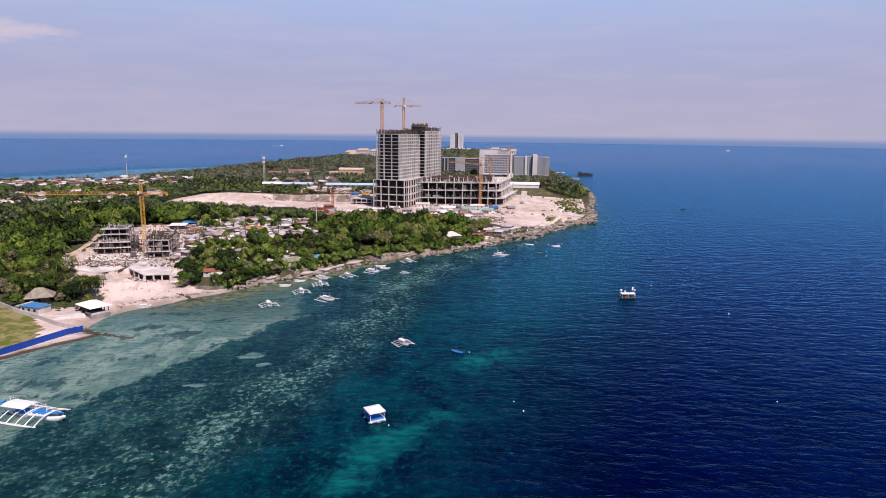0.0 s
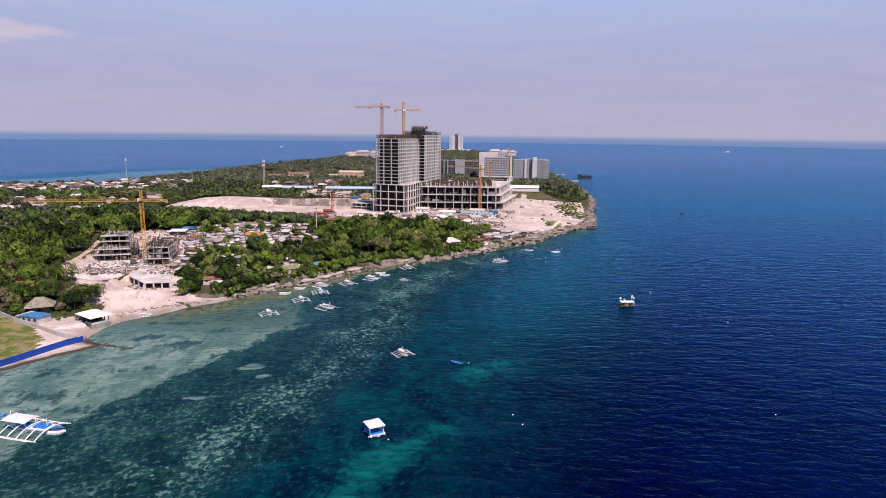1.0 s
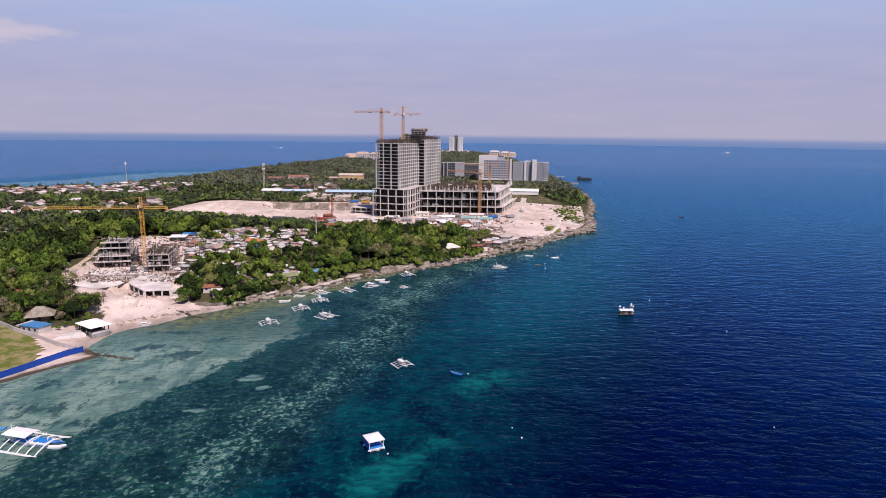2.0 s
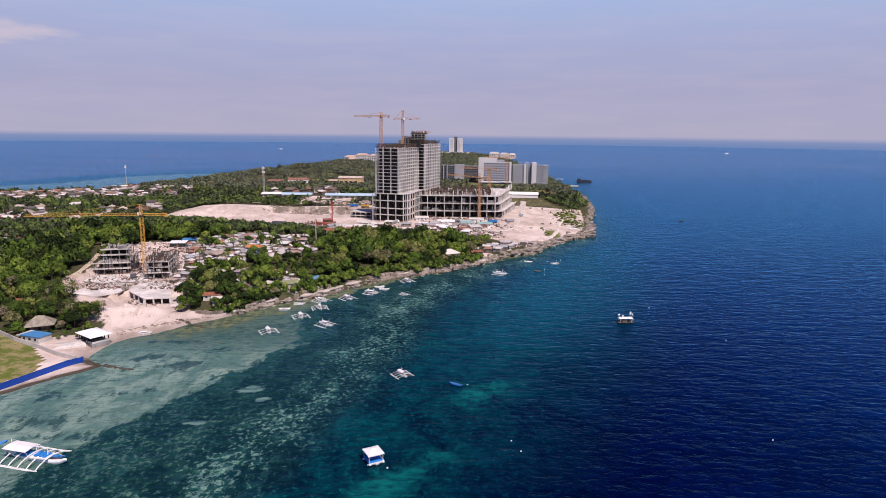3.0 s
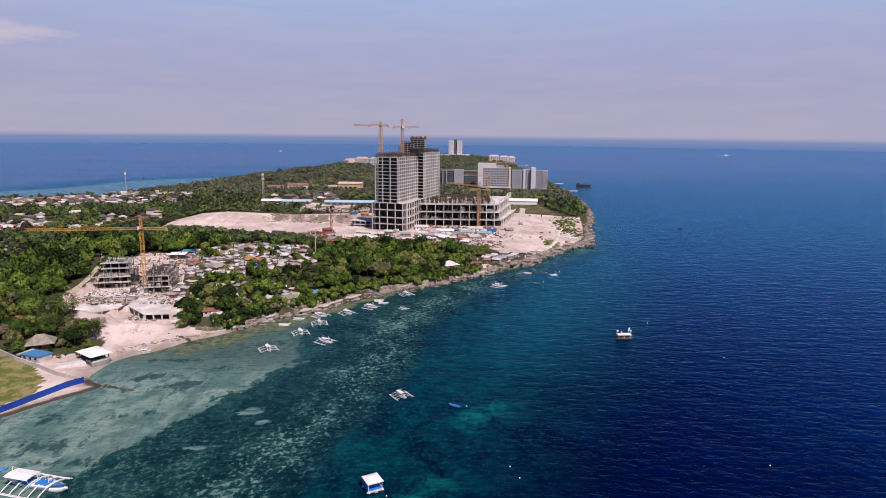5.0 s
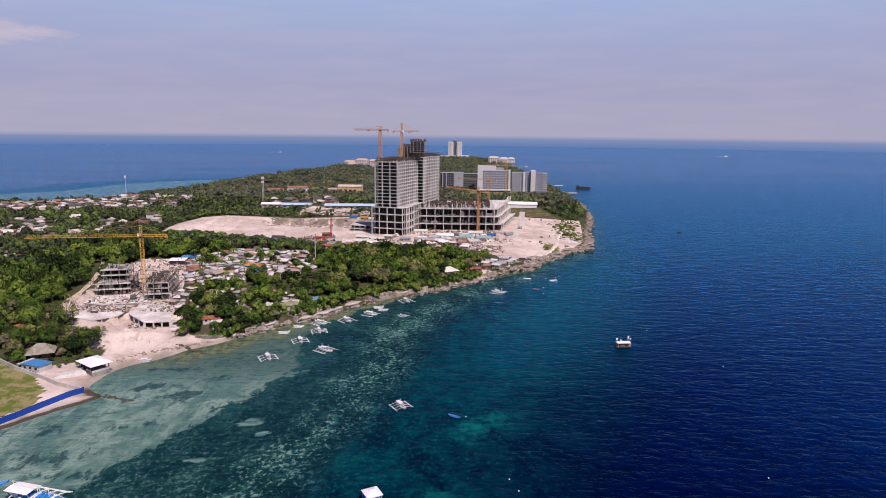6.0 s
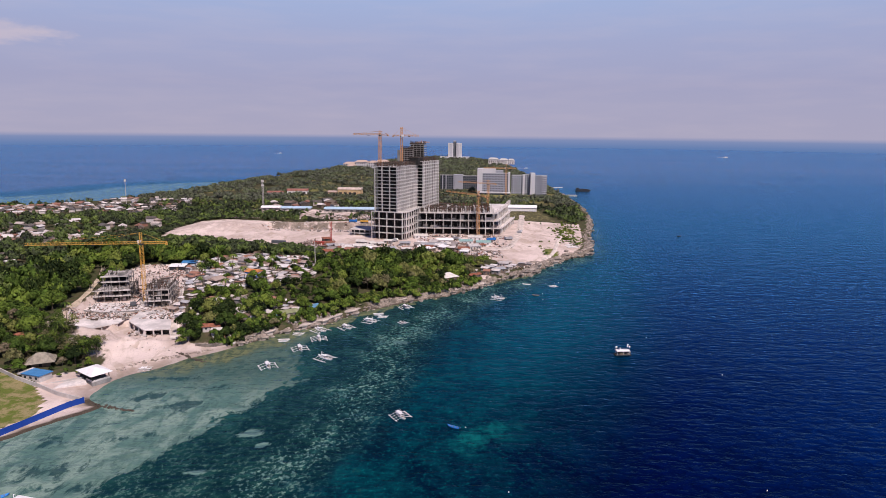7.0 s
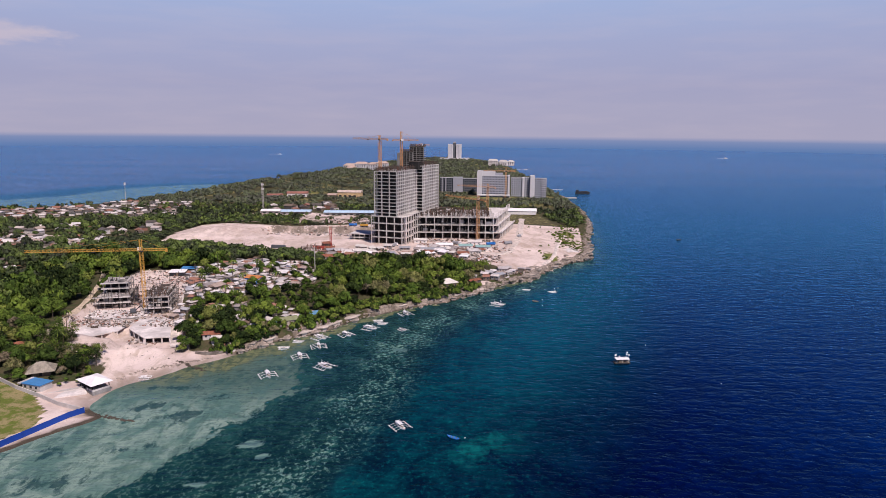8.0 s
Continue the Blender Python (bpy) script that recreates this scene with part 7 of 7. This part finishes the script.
def height_by_place(x, y):
    """Scrub stays low beside the earthworks and at the shore."""
    return 0.55 + 0.45 * smooth01(-inside_plan(x, y, EARTHWORKS), 8, 45)


def forest(name, label, xs, ys, R, H, tint, templates, leaf=None):
    """Joined crowns for woods whose trees cannot be counted."""
    z = land_height(xs, ys)
    V, T, N = [], [], []
    pick = G.integers(0, len(templates), len(xs))
    for i, (q, facing) in enumerate(templates):
        m = np.where(pick == i)[0]
        if not len(m):
            continue
        a = G.uniform(0, 2 * math.pi, len(m))
        ca, sa = np.cos(a)[:, None], np.sin(a)[:, None]
        p = q.reshape(-1, 3)
        x = (p[:, 0] * ca - p[:, 1] * sa) * R[m][:, None] + xs[m][:, None]
        y = (p[:, 0] * sa + p[:, 1] * ca) * R[m][:, None] + ys[m][:, None]
        zz = p[:, 2] * H[m][:, None] + z[m][:, None]
        V.append(np.stack([x, y, zz], -1).reshape(-1, 3))
        T.append(np.repeat(tint[m], len(p)))
        N.append(np.stack([facing[:, 0] * ca - facing[:, 1] * sa, facing[:, 0] * sa + facing[:, 1] * ca, np.broadcast_to(facing[:, 2], (len(m), len(p)))], -1).reshape(-1, 3))
    V, T, N = np.concatenate(V), np.concatenate(T), np.concatenate(N)
    me = raw_mesh(name, V, np.arange(len(V)).reshape(-1, 4), leaf or LEAF_FOREST, tint=T)
    me.normals_split_custom_set_from_vertices(N)
    return tagged(new(name, me), label, "trees", kind="stuff")


def tints(x, y):
    """Patches of lighter and darker woods."""
    return np.clip(0.44 + 0.26 * wobble(x, y, 22, 3) + 0.1 * wobble(x, y, 7, 5) + G.normal(0, 0.27, len(x)), 0.02, np.where(G.random(len(x)) < 0.025, 1.0, 0.8))


TREE_LABEL = "leafy green tree with a rounded uneven crown"
protos = [tree_proto(40 + i, r, h, lab, b, p, s) for i, (r, h, lab, b, p, s) in enumerate((
    (4.0, 6.8, TREE_LABEL, 10, 105, 0.3), (4.8, 7.4, TREE_LABEL, 12, 110, 0.33), (3.2, 5.6, TREE_LABEL, 8, 95, 0.27), (5.4, 7.6, "broad spreading tree with layered bright foliage", 13, 110, 0.36), (3.0, 8.5, "tall narrow tree with a ragged crown", 9, 95, 0.29), (2.4, 3.8, "low bushy tree over the rocks", 7, 80, 0.25)))]
near_x, near_y, near_d = scatter(-260, 60, 240, 470, 5.5)
# gaps where the sun does not reach the floor of the wood
k = wobble(near_x, near_y, 7.5, 31) + 0.6 * wobble(near_x, near_y, 3.6, 32) < 0.6
near_x, near_y, near_d = near_x[k], near_y[k], near_d[k]
# the trees along the shore and round the beach huts stand one by one
shore = ((near_y < 330) & (near_x > -215)) | ((near_d < 26) & (near_y < 450))
single = np.where(shore)[0]
if len(single) > 290:
    single = np.sort(G.choice(single, 290, replace=False))
rest = np.setdiff1d(np.arange(len(near_x)), single)
waiting = list(protos)
for i in single:
    x, y = near_x[i], near_y[i]
    low = near_d[i] < 11 and y > 290
    m = pose(x, y, ground_z(x, y) - 0.1, 0, 0, G.uniform(0, 360)) @ Matrix.Scale(G.uniform(0.75, 1.2), 4)
    if waiting:
        p = waiting.pop()
        p.matrix_world = m
    else:
        copy_thing(protos[5] if low else protos[G.integers(0, 5)], m)
fine_bank = [crown_cards(70 + i, 1.0, 1.0, 0.28, 11, 54, 0.082, 0.42 if i % 2 else 0.8) for i in range(8)]
n = len(rest)
among_huts = smooth01(-near_x[rest], 58, 72) * smooth01(near_x[rest], -172, -160) * smooth01(near_y[rest], 290, 300)
size_near = (2.6 + 5.2 * G.random(n) ** 1.5) * (1 - 0.42 * among_huts)
# low scrub hanging over the edge of the rocks
sx, sy = G.uniform(-125, 26, 4200), G.uniform(290, 428, 4200)
sd = inland(sx, sy)
k = (sd > 0.1) & (sd < 11) & clear_of_houses(sx, sy) & (wobble(sx, sy, 9, 11) < 0.42)
sx, sy = sx[k], sy[k]
forest("shore_scrub", "low green scrub hanging over the rocks of the shore", sx, sy, G.uniform(1.2, 2.6, len(sx)), G.uniform(1.8, 3.8, len(sx)), tints(sx, sy), [crown_cards(150 + i, 1.0, 1.0, 0.15, 6, 44, 0.13) for i in range(5)])
sunny = 0.16 * smooth01(near_x[rest], -80, -50)
forest("woodland", "dense green coastal woodland between the village and the shore", near_x[rest], near_y[rest], size_near, (size_near * 0.95 + G.uniform(0.4, 5.8, n) * (1 - 0.5 * among_huts)) * height_by_place(near_x[rest], near_y[rest]), np.clip(tints(near_x[rest], near_y[rest]) + sunny, 0.02, 0.9), fine_bank)
mid_x, mid_y = [], []
for box in ((-380, -240, 240, 470), (-420, 60, 470, 560), (-460, -230, 560, 690)):
    x, y, d = scatter(box[0], box[1], box[2], box[3], 6.0)
    mid_x.append(x), mid_y.append(y)
mid_x, mid_y = np.concatenate(mid_x), np.concatenate(mid_y)
mid_bank = [crown_cards(90 + i, 1.0, 1.0, 0.28, 10, 25, 0.125, 0.45 if i % 2 else 0.8) for i in range(8)]
n = len(mid_x)
size_mid = G.uniform(2.8, 6.0, n)
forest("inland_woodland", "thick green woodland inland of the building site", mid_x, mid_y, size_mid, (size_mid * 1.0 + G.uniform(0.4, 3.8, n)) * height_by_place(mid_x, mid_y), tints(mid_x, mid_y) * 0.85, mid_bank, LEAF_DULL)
far_x, far_y = [], []
for x0, x1, y0, y1, st in ((-560, 230, 660, 1000, 6.8), (-540, 230, 1000, 1500, 8.6), (-500, 230, 1500, 2950, 13.5)):
    x, y, d = scatter(x0, x1, y0, y1, st)
    k = (d > 10) & (wobble(x, y, 38, 21) + 0.5 * wobble(x, y, 13, 22) < G.uniform(0.35, 0.75, len(x)) - 0.4 * smooth01(y, 800, 900))
    far_x.append(x[k]), far_y.append(y[k])
far_x, far_y = np.concatenate(far_x), np.concatenate(far_y)
k = ~((far_x > 40) & (far_x < 175) & (far_y > 955) & (far_y < 1015)) & ~((far_x > -80) & (far_x < 70) & (far_y > 1030) & (far_y < 1085)) & ~((far_x > -60) & (far_x < 75) & (far_y > 900) & (far_y < 960) & (G.random(len(far_x)) < 0.8))
k &= ~((far_x > -15) & (far_x < 100) & (far_y > 2300) & (far_y < 2405))
far_x, far_y = far_x[k], far_y[k]
far_bank = [crown_cards(120 + i, 1.0, 1.0, 0.15, 6, 8, 0.23, 0.7) for i in range(8)]
n = len(far_x)
grow = 1 + smooth01(far_y, 1000, 1800) * 0.9
far_r, far_h, far_t = (2.2 + 5.6 * G.random(n) ** 2) * grow, G.uniform(2.6, 6.4, n) * (1 + smooth01(far_y, 1000, 1800) * 0.4), np.clip(tints(far_x, far_y) * 0.8 + 0.22 * wobble(far_x, far_y, 60, 41) + G.normal(0, 0.14, n), 0.02, 0.98)
for name, label, k, leaf in (("rear_woodland", "green woods behind the sheds and the hall", far_y < 830, LEAF_DULL), ("far_woodland", "woods covering the far end of the island, greyed in colour for haze", far_y >= 830, LEAF_HAZE)):
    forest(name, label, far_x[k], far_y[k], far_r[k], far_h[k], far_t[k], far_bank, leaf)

# bushes and rank grass on the edge of the headland
hx = np.concatenate([G.normal(121, 6, 150), G.normal(90, 9, 12), G.normal(135, 6, 40), G.uniform(60, 110, 4)])
hy = np.concatenate([G.uniform(548, 650, 150), G.uniform(495, 560, 12), G.uniform(640, 700, 40), G.uniform(560, 680, 4)])
k = inland(hx, hy) > 5
hx, hy = hx[k], hy[k]
forest("headland_scrub", "low dry green scrub scattered over the sandy headland", hx, hy, G.uniform(0.7, 2.2, len(hx)), G.uniform(0.6, 1.8, len(hx)), tints(hx, hy) * 0.5 + 0.45, [crown_cards(170 + i, 1.0, 1.0, 0.1, 5, 26, 0.15) for i in range(4)])

palms = [palm_proto(200 + i, h) for i, h in enumerate((9.0, 11.0, 7.5))]
left = list(palms)
spots = [(-170, 432), (-160, 445), (-150, 452), (-134, 462), (-118, 455), (-106, 440), (-126, 430), (-140, 418), (-152, 402), (-112, 416), (-98, 420), (-132, 398), (-120, 384), (-142, 376), (-105, 396), (-128, 366), (-116, 352), (-138, 356), (-110, 340), (-122, 330), (-176, 282), (-184, 300), (-174, 270), (-100, 452), (-90, 446)]
for x, y in spots:
    m = pose(x + G.uniform(-2, 2), y + G.uniform(-2, 2), ground_z(x, y), 0, 0, G.uniform(0, 360)) @ Matrix.Scale(G.uniform(0.85, 1.15), 4)
    if left:
        left.pop().matrix_world = m
    else:
        copy_thing(palms[G.integers(0, 3)], m)

# sparse feathery trees before the terrace wing
airy = tree_proto(61, 3.4, 10.0, "tall feathery tree with a thin grey-green crown", 13, 46, 0.17)
airy.matrix_world = pose(-177, 281, ground_z(-177, 281))
for x, y, k in ((-165, 289, 1.0), (-170, 283, 0.9), (-155, 286, 0.7), (-175, 292, 1.0), (-162, 279, 0.75), (-180, 290, 0.9), (-156, 278, 0.6), (-152, 271, 0.45), (-173, 287, 0.85), (-166, 284, 0.7), (-160, 286, 0.8), (-171, 279, 0.95), (-176, 277, 0.9), (-165, 275, 0.7), (-158, 272, 0.6), (-163, 292, 0.6), (-182, 280, 1.0), (-185, 298, 0.9), (-178, 284, 0.8)):
    if x < -171 or y < 283:
        copy_thing(airy, pose(x, y, ground_z(x, y), 0, 0, x * 37) @ Matrix.Scale(k if x < -171 else min(k, (289.5 - y) / 21), 4))

r3 = random.Random(17)
for k in range(60):
    x, y = r3.uniform(-184, -151), r3.uniform(262, 300)
    k = r3.uniform(0.55, 1.05)
    if y < 296 + (x + 184) * -0.55 and (x < -171 or y < 283):
        copy_thing(airy, pose(x, y, ground_z(x, y), 0, 0, x * 37) @ Matrix.Scale(k if x < -171 else min(k, (289.5 - y) / 21), 4))

for k in range(16):
    x, y = r3.uniform(-176, -155), r3.uniform(263, 280)
    copy_thing(protos[k % 5], pose(x, y, ground_z(x, y) - 0.1, 0, 0, x * 31) @ Matrix.Scale(r3.uniform(0.45, 0.8) * min(1, (290 - y) / 22), 4))

# green trees round the shore house and behind the beach huts
for x, y, k in ((-125, 296, 0.9), (-121, 301, 0.8), (-120, 292, 0.75), (-127, 306, 1.0), (-117, 294, 0.6), (-104, 298, 0.8), (-101, 305, 0.9), (-97, 301, 0.7), (-116, 309, 0.9), (-108, 308, 0.8), (-123, 290, 0.55), (-98, 296, 0.5),
                (-175, 270, 1.0), (-153, 264, 0.5), (-178, 261, 0.9), (-158, 261, 0.6), (-183, 274, 1.0), (-150, 259, 0.4), (-171, 265, 0.7), (-174, 250, 0.5), (-154, 249, 0.4)):
    copy_thing(protos[int(abs(x * 7 + y)) % 5], pose(x, y, ground_z(x, y) - 0.1, 0, 0, x * 31) @ Matrix.Scale(k, 4))

for x, y, k in ((-172, 258, 0.8), (-164, 262, 0.7), (-157, 257, 0.6), (-150, 251, 0.5), (-176, 246, 0.6), (-155, 246, 0.45), (-152, 255, 0.6), (-161, 251, 0.5), (-147, 258, 0.5), (-184, 268, 0.8), (-174, 274, 0.7), (-168, 281, 0.6), (-178, 288, 0.8), (-161, 276, 0.5), (-165, 269, 0.7)):
    copy_thing(protos[5], pose(x, y, ground_z(x, y) - 0.1, 0, 0, x * 31) @ Matrix.Scale(k, 4))

# boulders of the broken coral shore
ROCK = plain("coral_rock", (0.36, 0.295, 0.25), 0.95, 0.5, 0.6, 3.0, bump=0.6)


def boulder_mesh(seed):
    """A broken block of coral rock with flat facets."""
    g = np.random.default_rng(seed)
    s = Shape().ball((0, 0, 0), 1.0, 7, 5)
    s.v = [tuple(np.array(p) * g.uniform(0.55, 1.3) * np.array([1.35, 1.0, 0.7])) for p in s.v]
    return s.mesh("boulder", ROCK)


def ledge_mesh(seed):
    """A slab of coral rock with a ragged rim, overhanging a foot that the sea has cut back."""
    g = np.random.default_rng(seed)
    n = 11
    rim = g.uniform(0.55, 1.2, n)
    ang = [2 * math.pi * (i + g.uniform(-0.25, 0.25)) / n for i in range(n)]

    def ring(k, z, rough):
        return [(1.5 * math.cos(a) * r * k, math.sin(a) * r * k, z + g.uniform(-rough, rough)) for a, r in zip(ang, rim)]

    rings = [ring(0.62, -0.9, 0.0), ring(0.6, -0.1, 0.1), ring(0.98, 0.12, 0.1), ring(1.0, 0.34, 0.08), ring(0.8, 0.5, 0.14), ring(0.38, 0.56, 0.18)]
    return Shape().loft(rings).mesh("ledge", LEDGE)


stones = [boulder_mesh(i) for i in range(9)]
LEDGE = plain("pale_ledge", (0.36, 0.30, 0.26), 0.95, 0.6, 0.35, 1.4, bump=0.7)
ledges = [ledge_mesh(20 + k) for k in range(9)]
dark_ledges = []
for me in ledges:
    me = me.copy()
    me.materials[0] = ROCK
    dark_ledges.append(me)
ring = COAST[(COAST[:, 1] > 290) & (COAST[:, 1] < 800) & (COAST[:, 0] > -110)]
runs = np.linalg.norm(ring[1:] - ring[:-1], axis=1)


def on_shore(spread, share):
    """A random place on the rocky shore; share: how many lie south of the headland."""
    while True:
        i = G.choice(len(runs), p=runs / runs.sum())
        p = ring[i] + (ring[i + 1] - ring[i]) * G.random()
        if (p[1] < 440) == (G.random() < share):
            return p + G.normal(0, spread, 2)


for k in range(290):
    x, y = on_shore(1.6, 0.55)
    head = y > 440
    s = 0.25 + 0.9 * G.random() ** 2 if not head else G.uniform(0.45, 1.7)
    z = max(ground_z(x, y), -0.15)
    o = tagged(new("boulder", stones[G.integers(0, 9)]), "weathered brown coral boulder on the shore", "rock", "shore boulders")
    o.matrix_world = pose(x, y, z + s * 0.1, G.uniform(-25, 25), G.uniform(-25, 25), G.uniform(0, 360)) @ Matrix.Scale(s, 4)
for k in range(280):
    x, y = on_shore(1.5, 0.5)
    head = y > 440
    if head:
        x, y = x + G.normal(-1.0, 2.2), y + G.normal(0, 2.2)
    d = float(inland(x, y))
    s = 0.45 + 1.5 * G.random() ** 1.6 if not head else 0.7 + 2.6 * G.random() ** 1.5
    s *= 1 - 0.5 * float(smooth01(y, 530, 600))
    z = G.uniform(0.1, 1.3) + 0.35 * s if d < 1.5 else ground_z(x, y) - 0.2 * s
    o = tagged(new("rock_ledge", ledges[G.integers(0, 9)] if k % 3 == 0 or head and k % 2 else dark_ledges[G.integers(0, 9)]), "pale undercut ledge of coral rock on the shore", "rock", "shore ledges")
    o.matrix_world = pose(x, y, z, G.uniform(-7, 7), G.uniform(-7, 7), G.choice((40, 55, 70, 220, 235)) + G.uniform(-25, 25)) @ Matrix.Diagonal((s * (1.5 if head else 1.1), s, s * G.uniform(0.7, 1.1), 1))


# broad pale shelves below the huts
SHELF = plain("pale_shelf", (0.50, 0.42, 0.375), 0.95, 0.4, 0.3, 1.2, bump=0.5)
for k, (x, y, rz, a, b) in enumerate(((-70, 322, 40, 4.6, 2.2), (-63, 329, 45, 4.2, 2.0), (-57, 338, 60, 3.6, 1.8), (-50, 348, 50, 4.8, 2.2), (-24, 374, 35, 3.6, 1.6), (0, 391, 35, 4.4, 1.8), (10, 400, 42, 4.0, 2.0), (26, 415, 45, 4.4, 2.0), (-86, 309, 50, 3.2, 1.6))):
    me = ledges[k].copy()
    me.materials[0] = SHELF
    o = tagged(new("rock_shelf", me), "broad pale shelf of trodden coral rock above the water", "rock", "shore shelves")
    o.matrix_world = pose(x, y, 1.7, 0, 0, rz) @ Matrix.Diagonal((a, b, 1.9, 1))


WET_ROCK = plain("wet_rock", (0.075, 0.058, 0.042), 0.6, 0.4, 1.0, 4.0)
wet_stones = []
for k in range(3):
    me = stones[k].copy()
    me.materials[0] = WET_ROCK
    wet_stones.append(me)
# broken stones along the top of the beach
for k in range(90):
    f = G.random()
    x, y = -137 + 31 * f + G.normal(0, 0.8), 258 + 28 * f ** 0.8 + G.normal(0, 0.9)
    s = 0.2 + 0.55 * G.random() ** 2
    o = tagged(new("beach_stone", (ledges if k % 2 else stones)[k % 9]), "pale broken stone at the edge of the beach", "rock", "beach stones")
    o.matrix_world = pose(x, y, max(0.0, ground_z(x, y)) + 0.05, 0, 0, G.uniform(0, 360)) @ Matrix.Scale(s, 4)
# two low bars of stones running out from the beach
for (x0, y0), (x1, y1), n in (((-129, 224.5), (-112, 219), 22), ((-120, 279.5), (-104, 269.8), 22)):
    for k in range(n):
        f = k / n
        o = tagged(new("wet_stone", wet_stones[k % 3]), "dark wet stone in a low bar across the shallows", "rock", "shallow stones")
        s = G.uniform(0.35, 0.8)
        o.matrix_world = pose(x0 + (x1 - x0) * f + G.normal(0, 0.4), y0 + (y1 - y0) * f + G.normal(0, 0.4), max(0.0, ground_z(x0 + (x1 - x0) * f, y0 + (y1 - y0) * f)) + 0.05, 0, 0, G.uniform(0, 360)) @ Matrix.Scale(s, 4)
